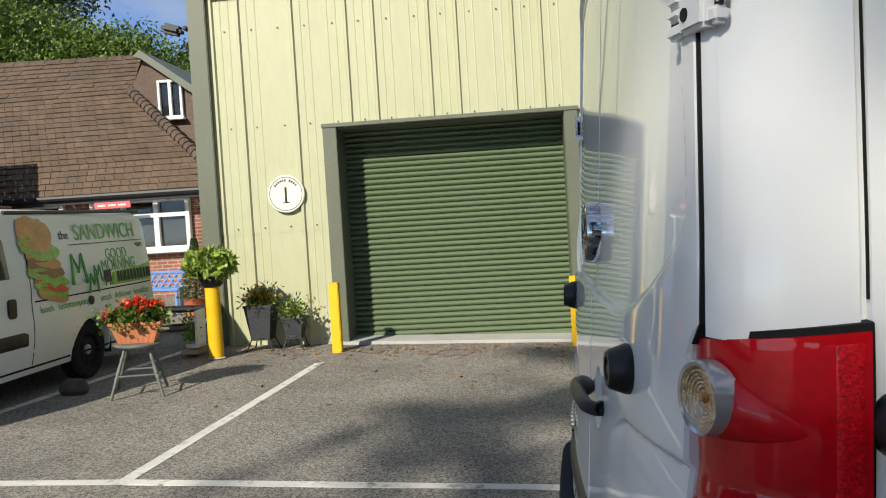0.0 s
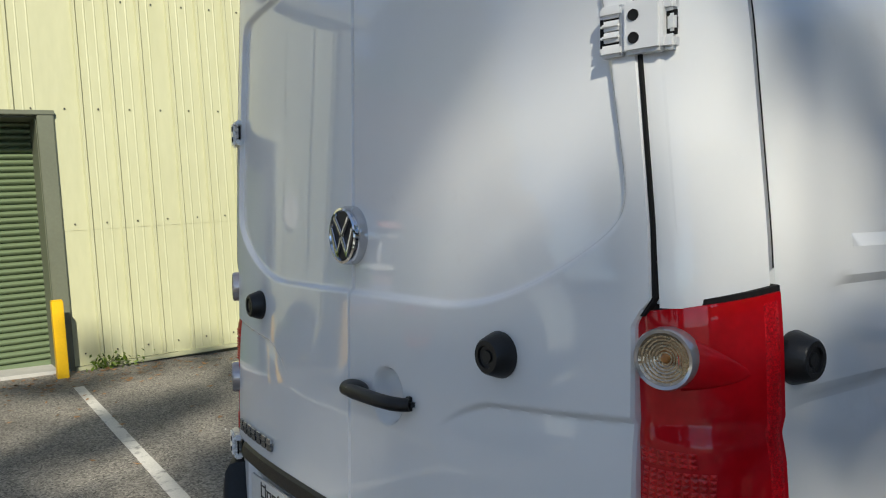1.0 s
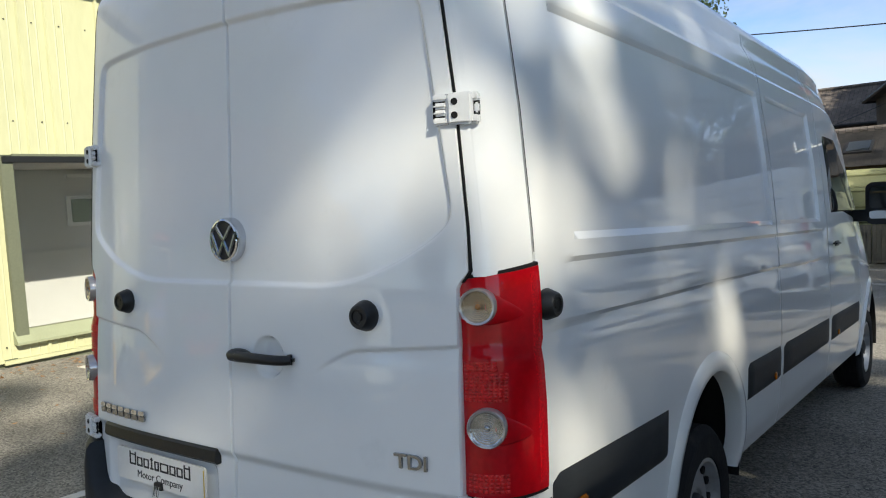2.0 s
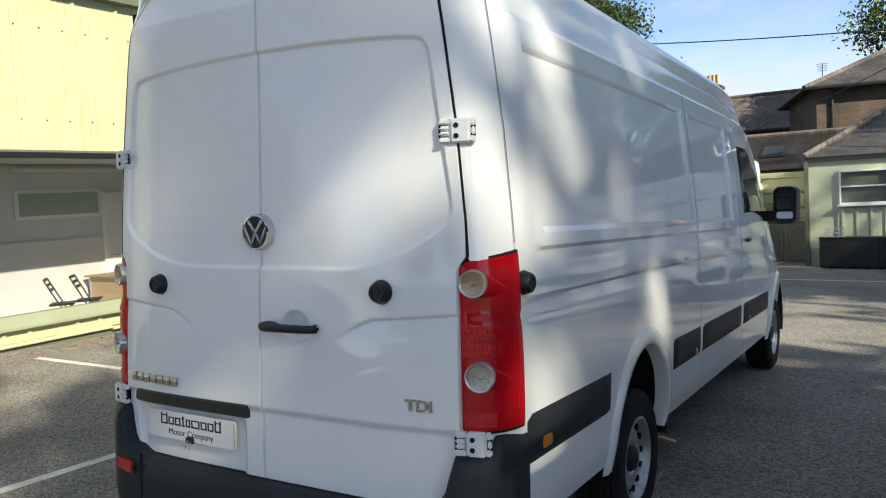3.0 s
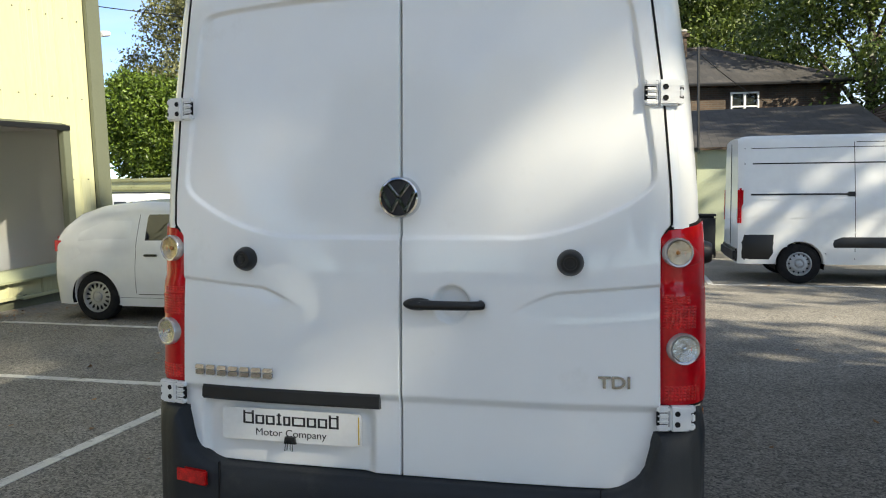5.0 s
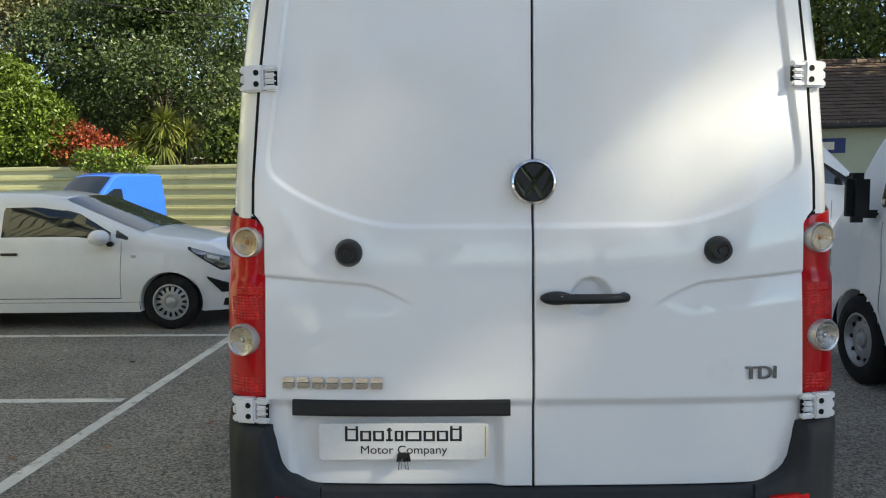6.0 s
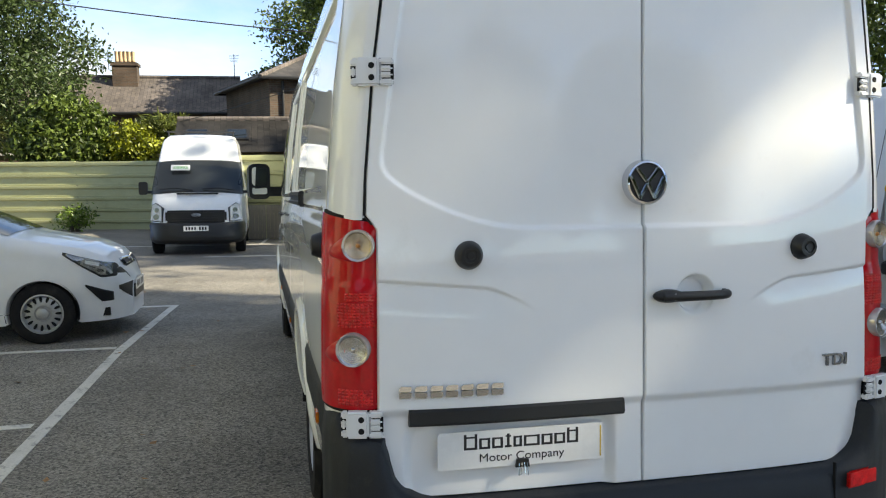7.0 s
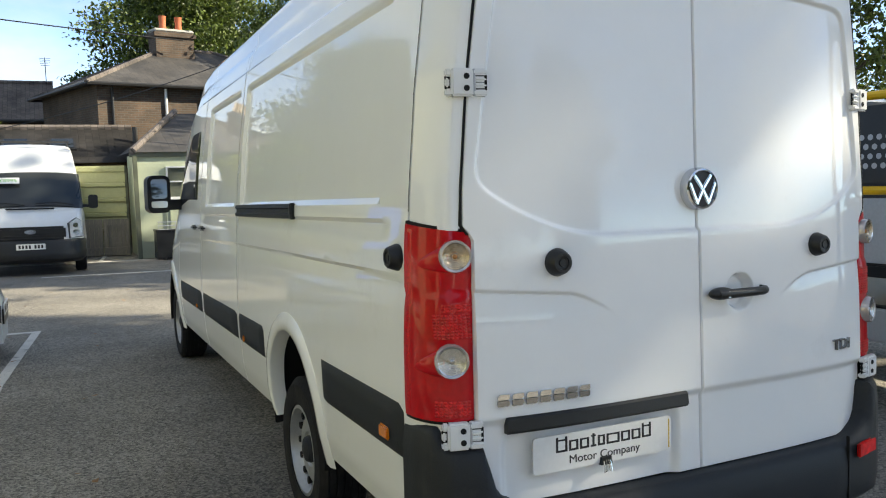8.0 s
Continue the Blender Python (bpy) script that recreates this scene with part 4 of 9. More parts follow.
def far_bungalow():
    e = thing("bungalow", "low house with a dark mossy clay tile roof among trees", "house", pose(0, 0, 0))
    x0, x1, y0, y1, ze, zr = 20.5, 27.0, -16.75, -5.65, 2.35, 4.40
    part("wall", B((x1 - x0, y1 - y0, 3.4), ((x0 + x1) / 2, (y0 + y1) / 2, 0.75)), M["shed"], e)
    xm, over = (x0 + x1) / 2, 0.45
    h = (x1 - x0) / 2
    r0, r1 = (xm, y0 + h, zr), (xm, y1 - h + 0.8, zr)
    a, b, c, d = (x0 - over, y0 - over, ze), (x0 - over, y1 + over, ze), (x1 + over, y1 + over, ze), (x1 + over, y0 - over, ze)
    tiled_slope("roof", b, a, r0, r1, 18, M["tile_dark"], e, 0.3, 0.035, 11)
    tiled_slope("roof", c, b, r1, r1, 18, M["tile_dark"], e, 0.3, 0.035, 12)
    tiled_slope("roof", d, c, r1, r0, 18, M["tile_dark"], e, 0.5, 0.035, 13)
    bm = bmesh.new()
    for p, q in ((b, r1), (r1, r0), (c, r1)):
        p, q = Vector(p), Vector(q)
        for k in range(14):
            bmesh.ops.create_cone(bm, cap_ends=True, segments=8, radius1=0.12, radius2=0.15, depth=0.4, matrix=Matrix.Translation(p.lerp(q, (k + 0.5) / 14)) @ (p - q).to_track_quat("Z", "Y").to_matrix().to_4x4())
    part("hip_tiles", bm, M["tile_dark"], e)
    part("gutter", tube([(x0 - over, y0, ze - 0.06), (x0 - over, y1 + over, ze - 0.06)], 0.07, 6), M["iron"], e)
    sg = part("banner", B((0.03, 3.4, 0.42), (x0 - 0.1, -7.2, 1.75), 0.004), mat("navy_banner", (0.015, 0.03, 0.14), 0.5), e, "long navy banner with white letters")
    for k in range(5):
        part("bar", B((0.006, 0.4, 0.22), (x0 - 0.118, -5.9 - 0.62 * k, 1.75)), M["cream"], sg)


far_bungalow()


def make_fence():
    """Horizontal box-profile steel fence in sheets between posts."""
    run = [(20.7, 2.62), (21.0, 4.6), (26.6, 6.2), (27.6, 9.6), (28.9, 15.5), (30.6, 27.0)]
    e = thing("fence", "tall pale green fence of horizontal ribbed steel sheets", "fence", kind="structure")
    prof = []
    for k in range(6):
        z = k * 0.395
        prof += [(0.0, z), (0.0, z + 0.25), (0.075, z + 0.29), (0.085, z + 0.365), (-0.012, z + 0.372), (-0.012, z + 0.39)]
    for (ax, ay), (bx, by) in zip(run, run[1:]):
        a, b = Vector((ax, ay, 0)), Vector((bx, by, 0))
        d = (b - a).normalized()
        nrm = Vector((-d.y, d.x, 0))
        n = max(1, round((b - a).length / 2.6))
        for i in range(n):
            p, q = a.lerp(b, i / n), a.lerp(b, (i + 1) / n)
            z0 = gz(p.x, p.y) - 0.03
            z1 = gz(q.x, q.y) - 0.03
            verts, faces = [], []
            for o, z in prof:
                for w, zw in ((p, z0), (q, z1)):
                    verts.append((w.x + nrm.x * o, w.y + nrm.y * o, zw + z))
            for k in range(len(prof) - 1):
                faces.append((2 * k, 2 * k + 1, 2 * k + 3, 2 * k + 2))
            raw("sheet", verts, faces, M["fence"], e, smooth=False)
            part("post", B((0.1, 0.1, 2.42), (p.x - nrm.x * 0.06, p.y - nrm.y * 0.06, z0 + 1.2), 0.008), M["trim"], e)
            m = p.lerp(q, 0.5)
            part("cap_rail", B((0.12, (q - p).length, 0.06), (m.x, m.y, (z0 + z1) / 2 + 2.37), 0.006, Matrix.Rotation(math.atan2(d.y, d.x) - math.pi / 2, 4, "Z")), M["fence"], e)


make_fence()


def make_gate():
    e = thing("wooden_gate", "low weathered brown double board gate", "gate", ground_pose(20.52, 3.25, 88))
    for s in (-1, 1):
        for k in range(6):
            part("board", B((0.1, 0.025, 0.95), (s * (0.06 + 0.105 * k), 0, 0.5), 0.004), M["wood_grey"], e)
        part("rail", B((0.62, 0.03, 0.07), (s * 0.33, 0.028, 0.8), 0.004), M["wood_grey"], e)
        part("rail", B((0.62, 0.03, 0.07), (s * 0.33, 0.028, 0.2), 0.004), M["wood_grey"], e)


make_gate()


# ---- trees and shrubs ----


def blob_points(rng, blobs, per_m3, shell=0.6):
    """Points in clumps through a set of ellipsoids (x, y, z, rx, ry, rz), thicker toward the skin."""
    out = []
    for x, y, z, rx, ry, rz in blobs:
        n_cl = max(6, int(per_m3 * rx * ry * rz * 4.2))
        d = rng.normal(size=(n_cl, 3))
        d /= np.linalg.norm(d, axis=1)[:, None]
        rad = rng.uniform(shell ** 3, 1.12, n_cl) ** (1 / 3)
        c = d * rad[:, None] * (rx, ry, rz) + (x, y, z)
        out.append(c)
    return np.concatenate(out)


def crown(name, blobs, material, parent, clumps=1.6, leaves=14, leaf=0.14, spread=0.35, seed=1, slim=0.55, label=""):
    rng = np.random.default_rng(seed)
    c = blob_points(rng, blobs, clumps)
    p = np.repeat(c, leaves, 0) + rng.normal(size=(len(c) * leaves, 3)) * (spread * 0.6, spread * 0.6, spread * 0.45)
    return leaf_sheet(name, p, leaf, material, label, "", seed, parent=parent, slim=slim)


def make_tree(x, y, height, spread, material, label, seed, low=0.3, density=1.0, leaf=0.2, lean=0.0, blobs_n=13):
    """A tapered trunk, bent limbs and a crown of leaf clumps with gaps."""
    rng = random.Random(seed)
    z0 = gz(min(x, 50), y)
    e = thing("tree", label, "tree", pose(x, y, z0))
    top = height * 0.8
    pts = [(lean * t * t * height * 0.2 + rng.uniform(-0.15, 0.15) * t, rng.uniform(-0.2, 0.2) * t, top * t - 0.2) for t in (0, 0.2, 0.4, 0.6, 0.8, 1.0)]
    part("trunk", tube(pts, height * 0.032, 9, 0.25), M["bark"], e, smooth=True)
    blobs = []
    for k in range(blobs_n):
        f = low + (1 - low) * ((k + 0.5) / blobs_n) ** 0.9
        a = k * 2.4 + rng.uniform(-0.4, 0.4)
        wide = spread * math.sin(math.pi * min(0.92, 0.18 + 0.74 * (f - low) / (1 - low) + 0.05)) * rng.uniform(0.55, 0.95)
        bx, by, bz = wide * math.cos(a), wide * math.sin(a), height * min(0.93, f)
        r = spread * rng.uniform(0.34, 0.52)
        blobs.append((bx, by, bz, r, r * rng.uniform(0.85, 1.15), r * rng.uniform(0.55, 0.8)))
        if k % 2 == 0:
            s = max(0.15, f - 0.28) * height
            part("limb", tube([(0, 0, s), (bx * 0.35, by * 0.35, s + (bz - s) * 0.5), (bx * 0.8, by * 0.8, bz)], height * 0.012, 6, 0.3), M["bark"], e, smooth=True)
    blobs.append((0, 0, height * 0.86, spread * 0.5, spread * 0.5, height * 0.13))
    crown("crown", blobs, material, e, clumps=5.0 * density / max(0.6, (spread / 3.5)) ** 1.6, leaves=16, leaf=leaf, spread=0.42 * max(1.0, spread / 3.5), seed=seed)
    return e


make_tree(36.5, 15.9, 12.0, 4.9, M["leaf_dark"], "broad dark green tree behind the fence", 21, low=0.3, density=3.0, leaf=0.2)
make_tree(37.5, 23.5, 13.0, 4.6, M["leaf_grey"], "tall grey-green tree with drooping sprays", 22, low=0.25, density=2.4, leaf=0.2)
make_tree(43.0, 18.5, 14.0, 4.8, M["leaf_dark"], "tall dark tree behind the garden", 23, low=0.25, density=2.2, leaf=0.22)
make_tree(42.0, -2.5, 13.5, 5.0, M["leaf"], "tall green tree behind the brick house", 24, low=0.4, density=3.4, leaf=0.21)
make_tree(48.0, 2.7, 8.5, 1.6, M["leaf_dark"], "small slim tree beyond the roofs", 25, low=0.35, density=1.2, leaf=0.25)
for k, (tx, ty, th, ts, tm) in enumerate(((31.0, -7.5, 11.5, 4.6, "leaf"), (25.5, -14.5, 11.0, 4.4, "leaf"), (33.0, -14.0, 13.0, 5.0, "leaf_dark"), (17.5, -17.5, 11.0, 4.4, "leaf"))):
    make_tree(tx, ty, th, ts, M[tm], "leafy green tree beside the low house", 30 + k, low=0.2, density=2.2, leaf=0.2)
make_tree(-14.0, 26.5, 7.6, 3.6, M["leaf_bright"], "bushy green tree above the bungalow roof", 40, low=0.35, density=4.5, leaf=0.15)
make_tree(-19.0, 26.0, 9.4, 4.4, M["leaf_bright"], "bushy green tree above the bungalow roof", 41, low=0.35, density=4.5, leaf=0.15)
make_tree(-11.2, 30.0, 8.2, 2.2, M["leaf_dark"], "dark green tree behind the bungalow", 42, low=0.35, density=4.0, leaf=0.15)
make_tree(-22.0, 30.0, 14.0, 5.2, M["leaf_dark"], "tall dark tree behind the bungalow", 43, low=0.3, density=3.0, leaf=0.18)
# unseen tall trees added well off on the sunny side for soft dappled shade
for k, (tx, ty, th, ts) in enumerate(((-5.6, -21.0, 19.6, 4.6), (3.5, -23.5, 22.0, 5.4), (13.0, -24.0, 21.0, 5.6))):
    make_tree(tx, ty, th, ts, M["leaf"], "unseen tall leafy tree added to throw dappled shade over the yard", 53 + k, low=0.22, density=0.32 if k == 0 else 0.18, leaf=0.5, blobs_n=16)
# unseen tree, its crown set high to shade the hatchback but not the van
make_tree(-6.4, -24.0, 25.3, 3.1, M["leaf_dark"], "unseen very tall tree with a high narrow crown, added for shade", 57, low=0.82, density=0.7, leaf=0.45, blobs_n=9)


# unseen thin-crowned tree added on the sun's line, its tiers dappling the van
tt = thing("tree", "unseen tall thin-crowned tree with foliage in tiers, added to dapple the van", "tree", pose(-11.3, -23.0, gz(-11.3, -23.0)))
tz = gz(-11.3, -23.0)
part("trunk", tube([(0.2, 0, -0.2), (0, 0.1, 6), (0.1, -0.1, 12), (0, 0, 17), (0.1, 0, 20.6 - tz)], 0.45, 10, 0.15), M["bark"], tt, smooth=True)
for k in range(7):
    ang = k * 2.4
    part("limb", tube([(0, 0, 9.5 + 1.4 * k), (1.2 * math.cos(ang), 1.2 * math.sin(ang), 11 + 1.4 * k), (2.2 * math.cos(ang), 2.2 * math.sin(ang), 11.8 + 1.4 * k)], 0.12, 6, 0.3), M["bark"], tt, smooth=True)
crown("crown", [(0, 0, 16.2 - tz, 3.3, 3.3, 2.6), (0.4, 0.3, 13.0 - tz, 2.8, 2.8, 2.2)], M["leaf"], tt, 0.6, 16, 0.5, 0.35, 91)
crown("crown", [(-1.3, 0, 21.4 - tz, 1.7, 2.6, 0.9)], M["leaf"], tt, 1.5, 16, 0.45, 0.3, 92)
crown("crown", [(0, 0, 19.4 - tz, 2.9, 2.9, 1.6)], M["leaf"], tt, 0.6, 16, 0.45, 0.5, 93)

# trees that close the yard behind, seen only as reflections in paint and chrome
for k, (tx, ty, th, ts) in enumerate(((-30.0, -13.0, 9.0, 4.6), (-33.0, -5.0, 10.0, 5.0), (-31.0, 3.5, 8.5, 4.8), (-33.5, 11.5, 9.0, 5.0))):
    make_tree(tx, ty, th, ts, M["leaf_dark"], "broad leafy tree closing the end of the yard", 80 + k, low=0.15, density=0.9, leaf=0.45)


def shrub(name, blobs, material, label, seed, clumps=5.0, leaf=0.16, leaves=12, spread=0.25, stems=True, slim=0.55):
    xs = [b[0] for b in blobs]
    ys = [b[1] for b in blobs]
    cx, cy = sum(xs) / len(xs), sum(ys) / len(ys)
    z0 = gz(cx, cy)
    e = thing(name, label, name.replace("_", " "), pose(cx, cy, z0))
    loc = [(b[0] - cx, b[1] - cy, b[2] - z0, *b[3:]) for b in blobs]
    crown("foliage", loc, material, e, clumps, leaves, leaf, spread, seed, slim)
    if stems:
        for k, b in enumerate(loc[:5]):
            part("stem", tube([(b[0] * 0.3, b[1] * 0.3, -0.1), (b[0] * 0.6, b[1] * 0.6, b[2] * 0.6), (b[0], b[1], b[2])], 0.07, 6, 0.4), M["bark"], e)
    return e


shrub("round_shrub", [(29.4, 10.2, 2.9, 1.1, 1.4, 1.1), (29.2, 9.3, 2.3, 0.9, 0.9, 0.9), (29.3, 11.2, 2.3, 0.9, 0.9, 0.9), (28.8, 10.0, 2.0, 0.8, 1.4, 0.7)], M["leaf_shrub"], "dense dark green rounded shrub behind the fence", 61, 55, 0.2)
shrub("yellow_shrub", [(28.8, 7.9, 2.3, 0.7, 0.75, 0.7), (28.6, 7.2, 1.9, 0.6, 0.6, 0.5), (28.9, 8.5, 2.0, 0.6, 0.5, 0.5)], M["leaf_yellow"], "bright yellow-green shrub behind the fence", 62, 90, 0.16)
shrub("acer", [(31.8, 18.6, 2.7, 1.0, 1.5, 0.8), (31.6, 17.0, 2.2, 0.8, 1.1, 0.6), (31.8, 19.9, 3.0, 0.9, 1.0, 0.8)], M["leaf_red"], "red-leaved acer behind the fence", 63, 60, 0.17)
shrub("hedge", [(31.4, 21.3, 4.1, 1.5, 2.1, 2.3), (31.2, 23.2, 4.0, 1.5, 1.8, 2.5), (31.6, 19.5, 3.3, 1.2, 1.3, 1.5), (31.2, 24.6, 4.3, 1.4, 1.5, 2.5), (31.5, 21.0, 2.8, 1.3, 2.6, 1.2)], M["leaf_bright"], "tall bright green climbing hedge", 64, 60, 0.18)
shrub("low_shrub", [(28.9, 16.0, 1.9, 0.6, 1.1, 0.45), (28.6, 14.7, 1.7, 0.5, 0.8, 0.4)], M["leaf_bright"], "low green shrub hanging over the fence top", 65, 90, 0.16)
shrub("weed_bush", [(26.3, 9.3, -0.2, 0.3, 0.34, 0.35), (26.2, 9.65, -0.3, 0.26, 0.26, 0.3)], M["leaf_bright"], "small green bush at the foot of the fence", 66, 260, 0.12)
shrub("long_grass_tuft", [(29.5, 6.7, 2.9, 0.4, 1.0, 0.35)], M["leaf_palm"], "spiky green leaves on a wall top", 67, 200, 0.45, stems=False, slim=0.12)


def palm(x, y, z):
    """Cordyline: heads of long arching sword leaves on stout stems."""
    e = thing("cordyline", "spiky green cordyline palm with arching sword leaves", "palm", pose(x, y, gz(x, y)))
    rng = random.Random(9)
    zb = z - gz(x, y)
    for hx, hy, hz, L, n in ((0, 0, 1.25, 1.45, 230), (0.1, -0.8, 0.75, 1.35, 190), (-0.2, 0.9, 0.55, 1.3, 180), (-0.5, -0.1, 0.45, 1.3, 160)):
        part("stem", tube([(hx * 0.4, hy * 0.4, 0), (hx, hy, zb + hz - 0.4)], 0.11, 7, 0.8), M["bark"], e)
        verts, faces = [], []
        for k in range(n):
            a, el = rng.uniform(0, 6.283), rng.uniform(-0.35, 1.4)
            d = Vector((math.cos(a) * math.cos(el), math.sin(a) * math.cos(el), math.sin(el)))
            s = d.cross(Vector((0, 0, 1))).normalized() * 0.05
            l = L * rng.uniform(0.7, 1.1)
            base = Vector((hx, hy, zb + hz - 0.35))
            c = len(verts)
            for f in (0.0, 0.35, 0.7, 1.0):
                p = base + d * l * f + Vector((0, 0, -0.55 * l * f * f * (1 - 0.5 * math.sin(el))))
                w = s * (1.0 if f < 0.5 else 1.6 * (1.02 - f))
                verts += [p - w, p + w]
            faces += [(c + 2 * q, c + 2 * q + 1, c + 2 * q + 3, c + 2 * q + 2) for q in range(3)]
        raw("leaf_head", verts, faces, M["leaf_palm"], e, smooth=False)


palm(30.2, 13.9, 2.35)

# ---- wheels ----


def make_wheel(parent, x, y, r, w, side, rim_r, holes=8, hole_r=0.02, hole_at=0.72, hub="steel", cover=None, slot=(1.0, 0.75)):
    """A tyre with tread grooves, a rim with its slots, and a hub cap. side: +1 faces +y."""
    m = Matrix.Translation((x, y, r)) @ Matrix.Rotation(radians(-90 * side), 4, "X")
    h = w / 2
    prof = [(rim_r, -h * 0.92), (rim_r + 0.02, -h), (r - 0.035, -h * 0.98), (r - 0.008, -h * 0.8)]
    for k in range(5):
        c = (-0.6 + 0.3 * k) * h
        prof += [(r, c - 0.1 * h), (r, c + 0.07 * h), (r - 0.009, c + 0.075 * h), (r - 0.009, c + 0.125 * h), (r, c + 0.13 * h)]
    prof += [(r - 0.008, h * 0.8), (r - 0.035, h * 0.98), (rim_r + 0.03, h), (rim_r + 0.005, h * 0.94), (rim_r, h * 0.8), (rim_r - 0.012, -h * 0.6), (rim_r, -h * 0.92)]
    wheel = part("wheel", lathe(prof, 40, m), M["rubber"], parent, "black road tyre on a painted steel wheel", smooth=True)
    rim = part("rim", lathe([(rim_r, h * 0.9), (rim_r - 0.015, h * 0.92), (rim_r - 0.03, h * 0.55), (rim_r * 0.82, h * 0.45), (rim_r * 0.6, h * 0.62), (rim_r * 0.4, h * 0.6), (rim_r * 0.36, h * 0.5), (0, h * 0.5)], 40, m), M[hub], wheel, smooth=True)
    for k in range(holes):
        a = 2 * math.pi * k / holes
        rr = rim_r * hole_at
        hm = m @ Matrix.Translation((rr * math.cos(a), rr * math.sin(a), h * 0.52)) @ Matrix.Rotation(a, 4, "Z") @ Matrix.Diagonal((*slot, 1, 1))
        part("slot", lathe([(0, 0.012), (hole_r, 0.010), (hole_r, -0.02), (0, -0.02)], 10, hm), M["void"], rim)
    part("hub_cap", lathe([(0, h * 0.86), (rim_r * 0.12, h * 0.85), (rim_r * 0.26, h * 0.76), (rim_r * 0.3, h * 0.62), (rim_r * 0.3, h * 0.48)], 20, m), M[cover or hub], wheel, smooth=True)
    return wheel


# ---- the big white van ----
VT = np.array([(0.42, 0.925), (0.55, 0.955), (0.75, 0.972), (0.92, 0.977), (1.2, 0.974), (1.36, 0.966), (1.55, 0.956), (1.87, 0.928), (2.2, 0.884), (2.34, 0.862), (2.42, 0.835), (2.50, 0.79)])
DT = np.array([(0.42, 0.828), (0.85, 0.836), (1.2, 0.832), (1.405, 0.832), (1.430, 0.848), (1.445, 0.862), (1.55, 0.859), (1.87, 0.831), (2.2, 0.787), (2.34, 0.765), (2.42, 0.738), (2.5, 0.70), (2.6, 0.63)])
ROOF_Z = 2.72
VLEN, RW, FW = 6.94, 1.63, 5.955
PITCH = Matrix.Translation((RW, 0, -0.010)) @ Matrix.Rotation(radians(0.75), 4, "Y") @ Matrix.Translation((-RW, 0, 0))
rng_v = random.Random(7)


def van_hw(z):
    return np.interp(z, VT[:, 0], VT[:, 1])


def van_top(x):
    return np.interp(x, [0, 0.3, 4.4, 4.75, 5.0, 5.25, 5.92, 6.1, 6.6, 6.8, VLEN], [2.69, ROOF_Z, ROOF_Z, 2.69, 2.58, 2.42, 1.58, 1.47, 1.25, 1.08, 0.95])


def van_inset(x):
    t = np.clip((0.245 - x) / 0.20, 0, 1)
    rear = 0.105 * (1 - np.sqrt(np.clip(1 - t * t, 0, 1)))
    front = 0.30 * np.clip((x - 5.5) / (VLEN - 5.5), 0, 1) ** 2.6
    return rear + front


def van_side_dent(x, z, right):
    """How far the flank is pressed in at (x, z)."""
    d = 0.0 * x + 0.0 * z
    for x0, x1 in ((0.44, 2.70), (2.86, 3.92)):
        u = np.minimum(np.minimum(x - x0, x1 - x), np.minimum(z - 1.515, 2.205 - z))
        d = d + 0.017 * smooth(0.0, 0.022, u)
    d = d + 0.010 * smooth(1.468, 1.452, z) * smooth(1.405, 1.44, z) * smooth(0.36, 0.42, x) * smooth(4.1, 4.0, x)
    zc = 1.285 + 0.02 * np.sin(x * 0.9)
    d = d + 0.012 * smooth(0.0, 0.014, zc - z) * np.exp(-np.clip(zc - z, 0, 1) / 0.10) * smooth(0.2, 0.32, x)
    d = d + 0.014 * smooth(2.30, 2.325, z) * smooth(0.2, 0.4, x)
    for g in (2.78, 4.13):
        d = d + 0.012 * (np.abs(x - g) < 0.0031)
    d = d + 0.010 * ((np.abs(x - 0.205) < 0.0031) & (z > 1.46))
    d = d + 0.010 * ((np.abs(x - 5.36) < 0.0031) & (z < 1.5))
    return d


def van_point(x, z, right=1, off=0.0, dent=True):
    """A point of the flank; right = -1 for the right-hand side."""
    k = (van_top(x) - 1.05) / (ROOF_Z - 1.05)
    zr = np.where(z > 1.05, 1.05 + (z - 1.05) / np.maximum(k, 0.05), z)
    y = van_hw(np.minimum(zr, 2.5)) - van_inset(x) - (van_side_dent(x, zr, right) if dent else 0)
    return np.stack([x + 0 * z, right * (y + off), z + 0 * x], -1)


def flank_patch(name, x0, x1, zb, zt, material, parent, right=1, off=0.01, nx=24, nz=6, label="", thick=None):
    """A panel that lies on the flank between two heights (numbers or functions of x)."""
    xs = np.linspace(x0, x1, nx)
    lo = np.array([zb(x) if callable(zb) else zb for x in xs])
    hi = np.array([zt(x) if callable(zt) else zt for x in xs])
    t = np.linspace(0, 1, nz)
    Z = lo[None] + (hi - lo)[None] * t[:, None]
    X = np.broadcast_to(xs, Z.shape)
    O = np.full(Z.shape, off)
    O[0], O[-1], O[:, 0], O[:, -1] = off - 0.02, off - 0.02, off - 0.02, off - 0.02
    Zs = Z.copy()
    Zs[0], Zs[-1] = Z[0] + 0.0, Z[-1]
    P = van_point(X, Zs, right, O, dent=False)
    # a second ring just inside the rim keeps the edge round
    return raw(name, P.reshape(-1, 3), grid_faces(nz, nx), material, parent, label)


